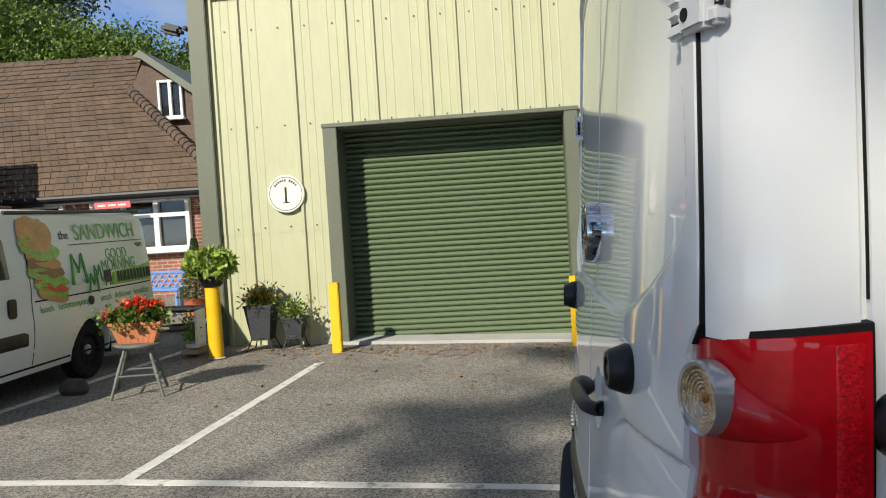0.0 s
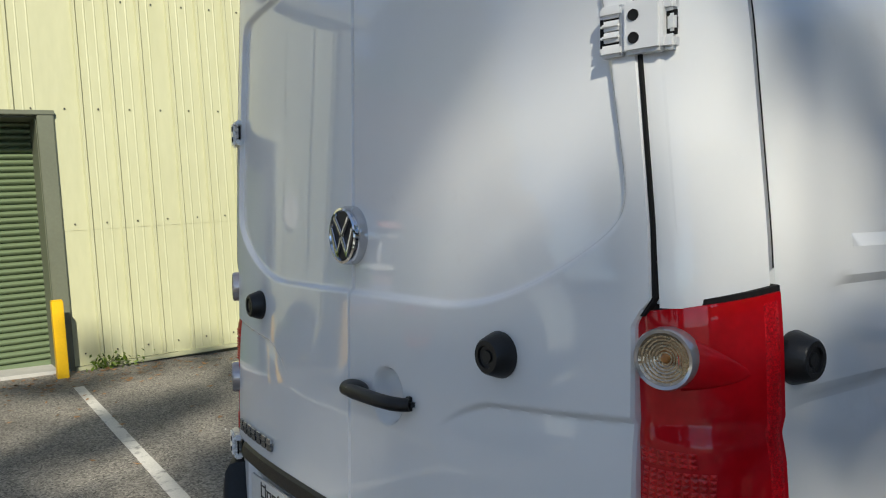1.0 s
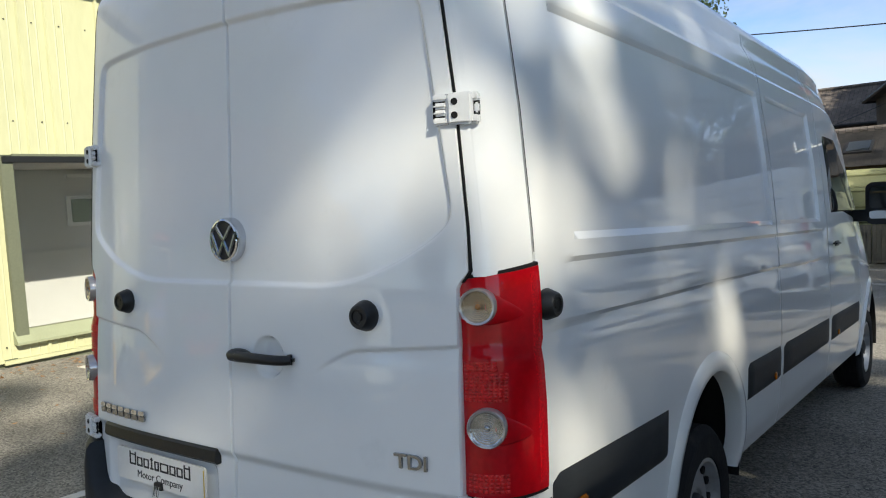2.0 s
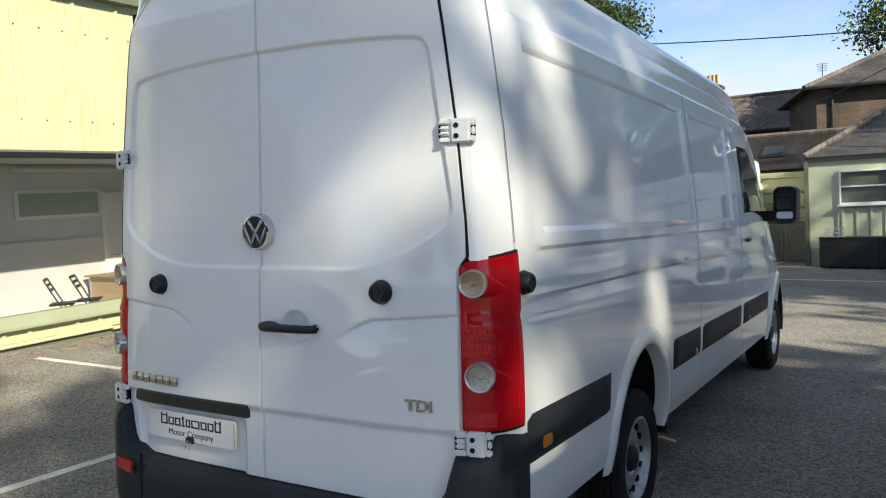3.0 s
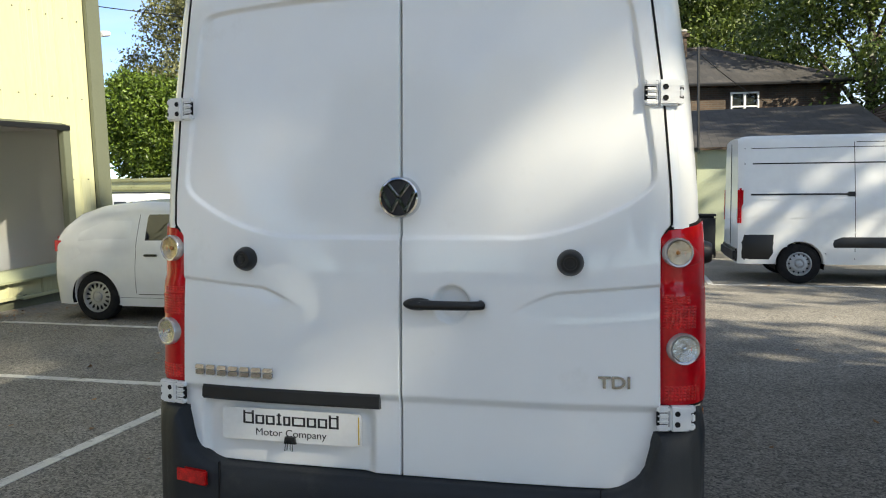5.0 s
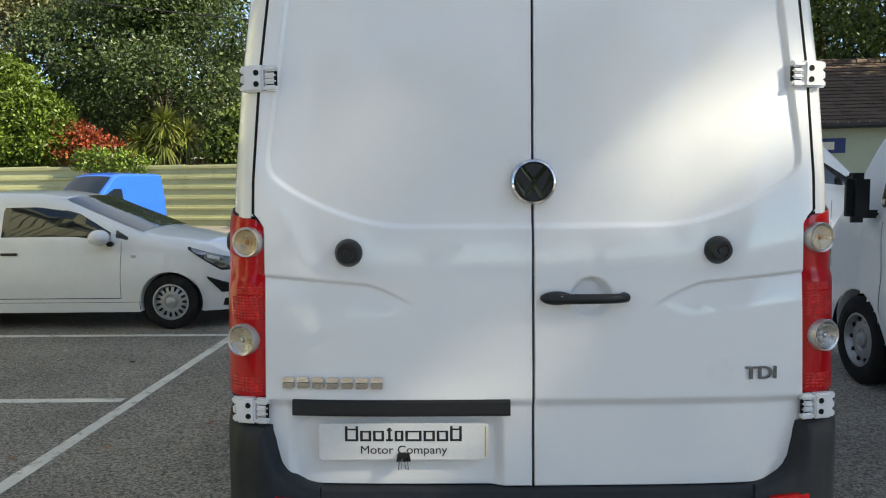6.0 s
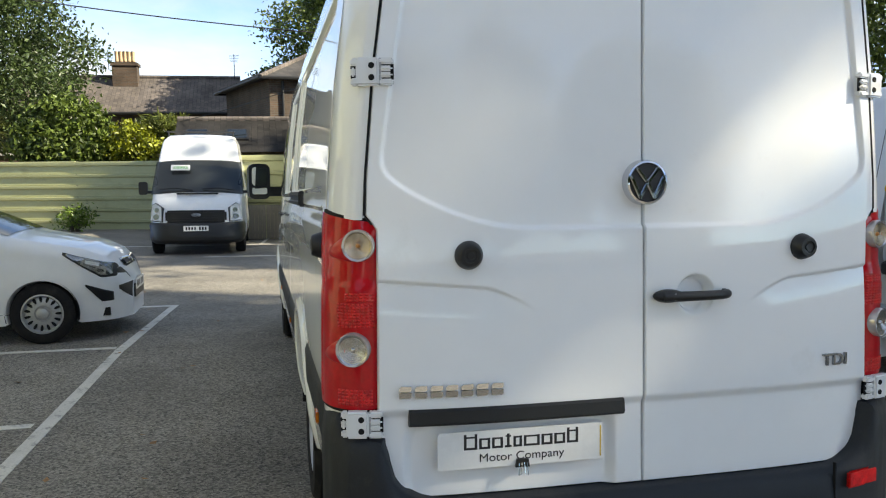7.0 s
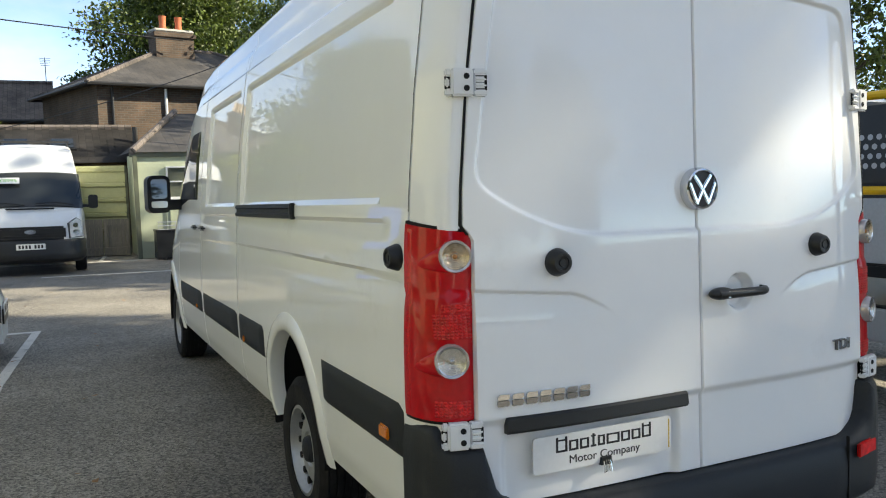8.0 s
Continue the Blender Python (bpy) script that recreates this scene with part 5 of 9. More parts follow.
def make_crafter():
    e = thing("panel_van", "large white high-roof panel van with dark bumper and red lamps", "van", ground_pose(0.03, 2.190, 0.35) @ PITCH)
    # shell
    xs = np.unique(np.concatenate([np.array([0.047, 0.053, 0.062, 0.068, 0.078, 0.092, 0.11, 0.13, 0.15, 0.18, 0.21, 0.24, 0.27]), np.arange(0.3, 6.86, 0.035), [VLEN]] +
                                  [np.array([g - 0.007, g - 0.003, g + 0.003, g + 0.007]) for g in (0.205, 2.78, 4.13, 5.36)] +
                                  [np.array([g, g + 0.022]) for g in (0.44, 2.678, 2.86, 3.898)]))
    zs = np.unique(np.concatenate([np.arange(0.46, 2.5, 0.03), [1.515, 1.537, 2.183, 2.205, 1.271, 1.285, 1.299, 2.30, 2.325, 1.44, 1.452, 1.468]]))
    ang = np.radians(np.linspace(8, 90, 12))
    roof = [(0.79 - 0.11 + 0.11 * math.cos(a) if False else 0.79 * (math.cos(a)) ** 0.55, 2.50 + (ROOF_Z - 2.50) * math.sin(a) ** 0.9) for a in ang]
    cols = []
    for right in (-1, 1):
        rows = []
        for x in xs:
            k = (van_top(x) - 1.05) / (ROOF_Z - 1.05)
            zz = np.where(zs > 1.05, 1.05 + (zs - 1.05) * k, zs)
            P = van_point(np.full_like(zz, x), zz, right)
            ins = van_inset(x)
            R = np.array([(x, right * max(0.0, y - ins * y / 0.79), 1.05 + (z - 1.05) * k - 0.35 * ins * (x < 1)) for y, z in roof])
            rows.append(np.concatenate([P, R]))
        cols.append(np.array(rows))
    verts, faces = [], []
    nz = len(zs) + len(roof)
    for c, right in zip(cols, (-1, 1)):
        base = len(verts)
        verts += c.reshape(-1, 3).tolist()
        for i in range(len(xs) - 1):
            xm = (xs[i] + xs[i + 1]) / 2
            for j in range(nz - 1):
                if j < len(zs) - 1:
                    zm = (zs[j] + zs[j + 1]) / 2
                    cut = xm < 0.2 and 0.880 < zm < 1.432 + 0.1 * xm
                    for wx in (RW, FW):
                        if abs(xm - wx) < 0.45 and zm < 0.5 + math.sqrt(max(0, 0.45 ** 2 - (xm - wx) ** 2)):
                            cut = True
                    if cut:
                        continue
                a = base + i * nz + j
                f = (a, a + 1, a + nz + 1, a + nz)
                faces.append(f if right < 0 else f[::-1])
    n0 = len(cols[0]) * nz
    front = [n0 + (len(xs) - 1) * nz + j for j in range(nz)] + [(len(xs) - 1) * nz + j for j in range(nz - 1, -1, -1)]
    faces.append(front[::-1])
    raw("body", verts, faces, M["white_paint"], e, "glossy white pressed steel body", angle=28)
    # near-black sheets stand for the shade inside, under the floor and behind the doors
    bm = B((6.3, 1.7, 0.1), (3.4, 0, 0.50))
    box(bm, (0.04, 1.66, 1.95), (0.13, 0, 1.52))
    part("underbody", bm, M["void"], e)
    part("chassis_rail", B((5.6, 0.1, 0.16), (3.2, 0.42, 0.40), 0.01), M["iron"], e)
    part("chassis_rail", B((5.6, 0.1, 0.16), (3.2, -0.42, 0.40), 0.01), M["iron"], e)
    part("axle", tube([(RW, -0.75, 0.345), (RW, 0.75, 0.345)], 0.06, 10), M["iron"], e)
    part("axle", tube([(FW, -0.75, 0.345), (FW, 0.75, 0.345)], 0.05, 10), M["iron"], e)

    # rear doors; the parting line stands a little off the middle
    CY = 0.006

    def rear_x(y, z):
        x = -0.02 + 0.085 * y ** 4 + 0.020 * (z - 0.85) + 0.30 * np.clip(z - 2.40, 0, 1) + 0.6 * np.clip(z - 2.38, 0, 1) ** 2
        ay = np.abs(y)
        yb = 0.825 - 0.150 * (z - 1.6)
        zb = 1.398 + 0.78 * np.clip(ay - 0.36, 0, 1) ** 2.0
        zt = 2.218 - 0.03 * (ay / 0.7) ** 2
        u = np.stack([yb - ay, z - zb, zt - z])
        k = 0.022
        d = -k * np.log(np.exp(-u / k).sum(0))
        x = x + 0.013 * smooth(0.0, 0.015, d)
        zc = 1.238 + 0.085 * (ay - 0.55) - 0.9 * np.clip(0.52 - ay, 0, 1) ** 1.5
        x = x + 0.011 * smooth(0.34, 0.50, ay) * smooth(0.0, 0.012, zc - z) * np.exp(-np.clip(zc - z, 0, 1) / 0.07)
        x = x + 0.014 * smooth(0.880, 0.848, z)
        u = np.stack([y - 0.085 - CY, 0.765 + 0.6 * CY - y, z - 0.56, 0.842 - z])
        d = -0.02 * np.log(np.exp(-u / 0.02).sum(0))
        x = x + 0.022 * smooth(0.0, 0.035, d)
        rr = np.hypot(y - CY + 0.175, (z - 1.187) * 1.0)
        x = x + 0.034 * smooth(0.066, 0.046, rr)
        return x

    zb, ztop, rc = 0.600, 2.60, 0.17
    for side, nm in ((1, "left"), (-1, "right")):
        nr, nc = 450, 200
        Z = np.concatenate([[zb], zb + 0.004 + (ztop - zb - 0.004) * np.linspace(0, 1, nr - 1)])
        edge = np.interp(Z, DT[:, 0], DT[:, 1])
        low = np.clip((zb + rc - Z) / rc, 0, 1)
        edge = edge - rc * (1 - np.sqrt(np.clip(1 - low * low, 0, 1)))
        s = np.concatenate([[0.0], np.linspace(0.004, 0.996, nc - 2), [1.0]])
        mid = CY + side * 0.0035
        Y = mid + (side * edge[:, None] - mid) * s[None]
        ZZ = np.broadcast_to(Z[:, None], Y.shape)
        X = rear_x(Y, ZZ)
        V = np.stack([X, Y, ZZ], -1)
        # round the rim inwards
        rim = V.copy()
        ring = np.zeros(Y.shape)
        ring[0], ring[-1], ring[:, 0], ring[:, -1] = 1, 1, 1, 1
        V[..., 0] += 0.006 * ring
        verts = V.reshape(-1, 3).tolist()
        fs = grid_faces(nr, nc)
        if side < 0:
            fs = [f[::-1] for f in fs]
        loop = [j for j in range(nc)] + [i * nc + nc - 1 for i in range(1, nr)] + [(nr - 1) * nc + j for j in range(nc - 2, -1, -1)] + [i * nc for i in range(nr - 2, 0, -1)]
        start = len(verts)
        for k in loop:
            v = verts[k]
            verts.append([v[0] + 0.05, v[1], v[2]])
        for k in range(len(loop)):
            q = (k + 1) % len(loop)
            fs.append((loop[k], start + k, start + q, loop[q]))
        raw("rear_door", [(v[0], v[1], v[2]) for v in verts], [f[::-1] for f in fs], M["white_paint"], e, "white pressed steel rear door", angle=40)

    def on_rear(y, z, out=0.0):
        y = y + CY
        return Vector((float(rear_x(np.array(y), np.array(z))) - out, y, z))

    # a frame that reads along -y with z up, lying on the rear face at y
    def rear_frame(y, z, out):
        y = y + CY
        slope = math.atan(0.34 * y ** 3)
        p = Vector((-0.02 + 0.085 * y ** 4 + 0.02 * (z - 0.85) - out, y, z))
        return Matrix.Translation(p) @ Matrix.Rotation(-slope, 4, "Z") @ Matrix(((0, 0, -1, 0), (-1, 0, 0, 0), (0, 1, 0, 0), (0, 0, 0, 1)))

    # number plate with its strip and clip
    pm = rear_frame(0.40, 0.746, -0.012)
    pl = part("number_plate", prism(rounded(0.52, 0.113, 0.012), 0.006, pm), M["plate"], e, "white show plate with black lettering")
    part("plate_edge", prism(rounded(0.004, 0.095, 0.001), 0.0015, pm @ Matrix.Translation((0.252, 0, 0.0055))), M["plate_y"], pl)
    # the upper word is a trade name: plain bars of the letters' sizes
    x = -0.180
    for w, h in ((0.041, 0.047), (0.034, 0.033), (0.034, 0.033), (0.021, 0.042), (0.027, 0.033), (0.050, 0.033), (0.035, 0.033), (0.035, 0.033), (0.036, 0.047)):
        bm = bmesh.new()
        for dx in ((-1, 1) if w > 0.022 else (0,)):
            box(bm, (0.008, h, 0.0012), (dx * (w / 2 - 0.004), 0, 0.0006))
        box(bm, (w, 0.0065, 0.0012), (0, -h / 2 + 0.0032, 0.0007))
        box(bm, (w * 0.8, 0.005, 0.0012), (0, min(h / 2, 0.0165 + 0.0) - 0.003, 0.0007))
        bmesh.ops.transform(bm, matrix=pm @ Matrix.Translation((x + w / 2, 0.001 + h / 2, 0.0055)), verts=bm.verts)
        part("letter_bar", bm, M["ink"], pl)
        x += w + 0.0058
    lettering("lettering", "Motor Company", 0.036, M["ink"], pl, pm @ Matrix.Translation((0.0, -0.027, 0.0065)), 0.0006, 1.1, bold=0.0)
    clip = part("binder_clip", prism([(-0.022, -0.010), (0.022, -0.010), (0.018, 0.014), (-0.018, 0.014)], 0.014, pm @ Matrix.Translation((0.0, -0.050, 0.002))), M["black"], e, "small black binder clip with wire handles")
    for s in (-1, 1):
        pts = [pm @ Vector((s * 0.004, -0.045, 0.018)), pm @ Vector((s * 0.006, -0.078, 0.024)), pm @ Vector((s * 0.015, -0.082, 0.024)), pm @ Vector((s * 0.012, -0.047, 0.017))]
        part("wire_handle", tube(pts, 0.0016, 5), M["chrome"], clip)
    verts = []
    bar = bmesh.new()
    secs = []
    for y in np.linspace(0.072 + CY, 0.742 + CY, 16):
        xo = -0.024 + 0.085 * y ** 4
        secs.append([bar.verts.new((xo + a, y, 0.851 + b)) for a, b in ((0.05, 0.026), (0.006, 0.026), (-0.004, 0.018), (-0.008, -0.016), (0.0, -0.025), (0.05, -0.025))])
    for a, b in zip(secs, secs[1:]):
        for k in range(6):
            bar.faces.new((a[k], a[(k + 1) % 6], b[(k + 1) % 6], b[k]))
    bar.faces.new(secs[0])
    bar.faces.new(secs[-1][::-1])
    part("plate_light_strip", bar, M["black"], e, "dark plastic strip over the number plate")

    # handle with lock
    pts = [Vector((-0.016 + 0.085 * y ** 4 - o, y + CY, 1.187)) for y, o in ((-0.045, 0.030), (-0.09, 0.036), (-0.14, 0.036), (-0.20, 0.035), (-0.245, 0.030), (-0.268, 0.020), (-0.280, 0.008))]
    hd = part("door_handle", tube(pts, 0.0165, 14, 0.86), M["black"], e, "black plastic grip handle", smooth=True)
    pod = bmesh.new()
    bmesh.ops.create_uvsphere(pod, u_segments=20, v_segments=12, radius=1.0, matrix=Matrix.Translation((-0.036, CY - 0.068, 1.188)) @ Matrix.Diagonal((0.026, 0.052, 0.021, 1)))
    part("handle_base", pod, M["black"], hd, smooth="all")
    part("handle_foot", B((0.03, 0.030, 0.03), (-0.018, CY - 0.272, 1.187), 0.010), M["black"], hd)
    part("lock", lathe([(0, 0.003), (0.010, 0.004), (0.012, 0.0), (0.012, -0.012), (0.0, -0.012)], 16, Matrix.Translation((-0.060, CY - 0.080, 1.187)) @ Matrix.Rotation(radians(-90), 4, "Y")), M["chrome"], hd, smooth=True)

    # rubber door stops
    stop = [(0.041, -0.002), (0.043, 0.004), (0.040, 0.014), (0.033, 0.034), (0.029, 0.038), (0.021, 0.038), (0.020, 0.034), (0.012, 0.033), (0.011, 0.036), (0.0, 0.036)]
    for y in (0.56, -0.56):
        m = Matrix.Translation(on_rear(y, 1.328)) @ Matrix.Rotation(math.atan(0.34 * -y ** 3), 4, "Z") @ Matrix.Rotation(radians(-90), 4, "Y")
        part("rubber_stop", lathe(stop, 28, m), M["black"], e, smooth=True)
    for r in (1, -1):
        p = van_point(np.array(0.245 if r < 0 else 0.278), np.array(1.350), r, dent=False)
        part("rubber_stop", lathe(stop, 28, Matrix.Translation(Vector(p)) @ Matrix.Rotation(radians(-90 * r), 4, "X")), M["black"], e, smooth=True)

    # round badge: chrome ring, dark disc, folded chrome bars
    bmx = rear_frame(0.0, 1.538, 0.004)
    bd = part("badge", lathe([(0, 0.010), (0.056, 0.010), (0.058, 0.0), (0, 0.0)], 40, bmx), M["ink"], e, "round chrome badge on a dark disc")
    part("ring", lathe([(0.056, 0.008), (0.060, 0.016), (0.066, 0.014), (0.070, 0.004), (0.070, -0.03), (0.056, -0.03)], 40, bmx), M["chrome"], bd, smooth=True)
    for pts in (((-0.034, 0.042), (-0.004, 0.004)), ((0.034, 0.042), (0.004, 0.004)), ((-0.053, 0.016), (-0.024, -0.046)), ((0.053, 0.016), (0.024, -0.046)), ((-0.024, -0.046), (-0.002, -0.006)), ((0.024, -0.046), (0.002, -0.006))):
        (xa, ya), (xb, yb) = pts
        an = math.atan2(yb - ya, xb - xa)
        bm = B((math.hypot(xb - xa, yb - ya) + 0.008, 0.0125, 0.010), (0, 0, 0), 0.003)
        bmesh.ops.transform(bm, matrix=bmx @ Matrix.Translation(((xa + xb) / 2, (ya + yb) / 2, 0.012)) @ Matrix.Rotation(an, 4, "Z"), verts=bm.verts)
        part("chrome_bar", bm, M["chrome"], bd, smooth=True)

    # model script: seven plain chrome blocks; engine letters
    for k in range(7):
        q = rear_frame(0.752 - k * 0.0455, 0.930, 0.004)
        part("chrome_block", prism([(-0.018, 0.002), (0.014, 0.002), (0.018, 0.006), (0.018, 0.018), (-0.012, 0.018), (-0.018, 0.012)], 0.007, q), M["chrome"], e, "plain chrome block of the model script")
        part("chrome_block", prism([(-0.018, -0.018), (0.014, -0.018), (0.018, -0.014), (0.018, -0.001), (-0.018, -0.001)], 0.006, q), M["chrome_dark"], e, "plain chrome block of the model script")
    lettering("engine_letters", "TDI", 0.054, M["chrome_dark"], e, rear_frame(-0.70, 0.947, 0.004), 0.004, 1.2, "chrome engine letters", 0.0009)

    # hinges
    for y, z in ((0.838, 1.858), (-0.838, 1.858), (0.884, 0.838), (-0.884, 0.838)):
        s = 1 if y > 0 else -1
        hx = 0.027 + (0.015 if z > 1.5 else 0.0)
        hm = Matrix.Translation((hx, y, z)) @ Matrix.Rotation(s * radians(-14), 4, "Z")
        bm = bmesh.new()
        box(bm, (0.030, 0.066, 0.080), (0.0, s * 0.012, 0), 0.006)
        for k in (-1, 1):
            box(bm, (0.026, 0.044, 0.019), (0.001, s * -0.040, k * 0.0300), 0.005)
            box(bm, (0.022, 0.022, 0.022), (0.005, s * 0.050, k * 0.0280), 0.005)
        bmesh.ops.transform(bm, matrix=hm, verts=bm.verts)
        hg = part("hinge", bm, M["white_plain"], e, "white cast door hinge with two bolts", smooth=True)
        bm = bmesh.new()
        for k in (-1, 1):
            box(bm, (0.020, 0.038, 0.0155), (-0.004, s * -0.041, k * 0.0088), 0.006)
        bmesh.ops.transform(bm, matrix=hm, verts=bm.verts)
        part("knuckle", bm, M["white_plain"], hg, smooth=True)
        part("knuckle", B((0.018, 0.014, 0.026), (0, 0, 0), 0.004), M["white_plain"], hg).matrix_local = hm @ Matrix.Translation((0.006, s * 0.054, 0))
        part("notch", B((0.004, 0.046, 0.044), (0, 0, 0)), M["void"], hg).matrix_local = hm @ Matrix.Translation((-0.001, s * -0.040, 0))
        part("notch", B((0.004, 0.018, 0.036), (0, 0, 0)), M["void"], hg).matrix_local = hm @ Matrix.Translation((0.004, s * 0.052, 0))
        part("pin", lathe([(0.0, 0.039), (0.0045, 0.038), (0.0045, -0.038), (0.0, -0.039)], 10, hm @ Matrix.Translation((-0.004, s * -0.0245, 0))), M["steel"], hg, smooth=True)
        for dz in (-0.017, 0.017):
            part("bolt", lathe([(0, 0.001), (0.0085, 0.002), (0.0095, -0.004), (0, -0.004)], 14, hm @ Matrix.Translation((-0.0155, 0.0, dz)) @ Matrix.Rotation(radians(-90), 4, "Y")), M["void"], hg)

    # tail lamps: wrapped round the corner
    plan = np.array([(0.085, 0.826), (0.060, 0.832), (0.049, 0.848), (0.050, 0.874), (0.062, 0.903), (0.082, 0.929), (0.112, 0.951), (0.154, 0.968), (0.200, 0.977), (0.240, 0.979)])
    arc = np.concatenate([[0.0], np.cumsum(np.hypot(*np.diff(plan, axis=0).T))])
    uu = np.linspace(0, 1, 90)
    fine_plan = np.stack([np.interp(uu * arc[-1], arc, plan[:, k]) for k in (0, 1)], 1)
    kern = np.hanning(15)
    mid_plan = np.stack([np.convolve(np.pad(fine_plan[:, k], 7, mode="reflect", reflect_type="odd"), kern / kern.sum(), "valid") for k in (0, 1)], 1)
    fine_plan = mid_plan

    def lamp_top(u):
        return 1.430 + 0.038 * u ** 0.9 - 0.030 * max(0.0, 1 - u / 0.12) ** 2

    def lamp_end(z):
        """How far round the corner the lamp reaches, with a waist under the upper lens."""
        x = float(np.interp(z, [0.86, 1.10, 1.20, 1.245, 1.265, 1.47], [0.216, 0.214, 0.206, 0.198, 0.207, 0.205]))
        return float(np.interp(x, fine_plan[20:, 0], uu[20:]))

    def lamp_at(f, z, s, off=0.0):
        """A point of the lamp's skin and the way it faces; f runs from the door edge to the flank."""
        u = f * lamp_end(z)
        x, y = (float(np.interp(u, uu, fine_plan[:, k])) for k in (0, 1))
        x2, y2 = (float(np.interp(min(1, u + 0.03), uu, fine_plan[:, k]) - np.interp(max(0, u - 0.03), uu, fine_plan[:, k])) for k in (0, 1))
        L = math.hypot(x2, y2)
        k = 0.009 + 0.007 * float(smooth(1.262, 1.228, np.array(z))) * math.sin(math.pi * min(1, max(0, f))) + 0.004 * math.exp(-((z - 1.39) / 0.10) ** 2) + off
        n = Vector((-y2 / L, s * x2 / L, 0))
        q = Vector((x + 0.012 * (z - 0.9), s * (y - 0.978 + float(van_hw(z))), z))
        return q + n * k, n

    def lens_f(y, z):
        return float(np.interp(y, fine_plan[8:, 1], uu[8:])) / lamp_end(z)

    def lamp_patch(name, u0, u1, z0, z1, off, material, s, parent, label="", nu=10, nz=12, slant=0.0):
        V = []
        for j in range(nz):
            for i in range(nu):
                rim = -0.005 if i in (0, nu - 1) or j in (0, nz - 1) else 0.0
                u = u0 + (u1 - u0) * i / (nu - 1)
                top = min(z1, lamp_top(u) - 0.012)
                zz = z0 + (top - z0) * j / (nz - 1)
                V.append(lamp_at(u + slant * (zz - z0), zz, s, off + rim)[0])
        fs = grid_faces(nz, nu)
        return raw(name, V, fs if s < 0 else [f[::-1] for f in fs], material, parent, label, angle=60)

    def lamp_skin(u0, u1, lo, hi, off, s, nu, nz):
        V = []
        for j in range(nz):
            for i in range(nu):
                u = u0 + (u1 - u0) * min(1.0, max(0.0, (i - 0.8) / (nu - 2.6)))
                z = lo + (lamp_top(u) + hi - lo) * min(1.0, max(0.0, (j - 0.75) / (nz - 2.5)))
                V.append(lamp_at(u, z, s, off - (0.030 if i in (0, nu - 1) or j in (0, nz - 1) else 0.0))[0])
        fs = grid_faces(nz, nu)
        return V, fs if s < 0 else [f[::-1] for f in fs]

    for s in (1, -1):
        V, fs = lamp_skin(0.125, 0.985, 0.874, -0.009, 0.0, s, 30, 52)
        lamp = raw("tail_lamp", V, fs, M["red_lens"], e, "tall red tail lamp with two round clear lenses", angle=60)
        V, fs = lamp_skin(0.0, 1.0, 0.864, 0.0, -0.004, s, 30, 52)
        raw("lamp_gasket", V, fs, M["void"], lamp, "black lamp edge", angle=60)
        lamp_patch("ribbed_strip", 0.82, 0.975, 0.882, 1.47, 0.0010, M["red_strip"], s, lamp, "finely ribbed red reflector strip", 6, 40)
        # faceted reflectors behind the red skin, cell by cell
        for u0, u1, z0, z1, nu, nz in ((0.150, 0.52, 1.118, 1.192, 9, 8), (0.16, 0.46, 1.196, 1.222, 6, 3), (0.17, 0.52, 0.888, 0.938, 8, 5)):
            pan = lamp_patch("reflector", u0, u1, z0, z1, 0.0008, M["red_bright"], s, lamp, "bright red faceted reflector", slant=0.35 if nz == 8 else 0.0)
            V, F = [], []
            for i in range(nu):
                for j in range(nz):
                    fu, fz = u0 + (u1 - u0) * (i + 0.5) / nu, z0 + (z1 - z0) * (j + 0.5) / nz
                    du, dz = (u1 - u0) / nu * 0.40, (z1 - z0) / nz * 0.40
                    sl = (0.35 if nz == 8 else 0.0) * (fz - z0)
                    c = len(V)
                    V += [lamp_at(fu + a * du + sl, fz + b * dz, s, 0.0012)[0] for a, b in ((-1, -1), (1, -1), (1, 1), (-1, 1))]
                    V.append(lamp_at(fu + sl, fz, s, 0.0042)[0])
                    F += [(c, c + 1, c + 4), (c + 1, c + 2, c + 4), (c + 2, c + 3, c + 4), (c + 3, c, c + 4)]
            raw("facet_grid", V, F, M["red_bright"], pan, smooth=False)["kind"] = "stuff"
        for z, r, yl in ((1.360, 0.042, 0.890), (1.056, 0.045, 0.898)):
            f0 = lens_f(yl, z)
            c, n = lamp_at(f0, z, s, 0.0)
            n = (n + Vector((-0.30, 0, 0))).normalized()
            am = Matrix.Translation(c + n * 0.012) @ n.to_track_quat("Z", "Y").to_matrix().to_4x4()
            ln = part("round_lens", lathe([(r + 0.006, -0.036), (r + 0.006, 0.003), (r + 0.003, 0.0085), (r - 0.002, 0.007), (r - 0.004, 0.001)], 44, am), M["bezel"], lamp, "round clear lens with a pale bezel", smooth=True)
            prof, q = [(r - 0.002, 0.005)], 0
            for q in range(7):
                rr = (r - 0.004) * (1 - q / 7.6)
                prof += [(rr, 0.004 - 0.0014 * q), (rr - 0.0022, 0.0026 - 0.0014 * q)]
            bowl = lathe(prof + [(0.006, -0.008), (0, -0.008)], 26, am @ Matrix.Translation((0, 0, 0.001)))
            part("lens_bowl", bowl, M["lens_amber"] if z > 1.3 else M["lens_bowl"], ln, "stepped silvered bowl", smooth=False)
            part("bulb", lathe([(0, 0.004), (0.005, 0.002), (0.008, -0.003), (0.008, -0.010)], 14, am), M["amber_deep"] if z > 1.3 else M["chrome"], ln, smooth=True)
            # a swelling that tapers away outboard of the lens
            rings = []
            bm = bmesh.new()
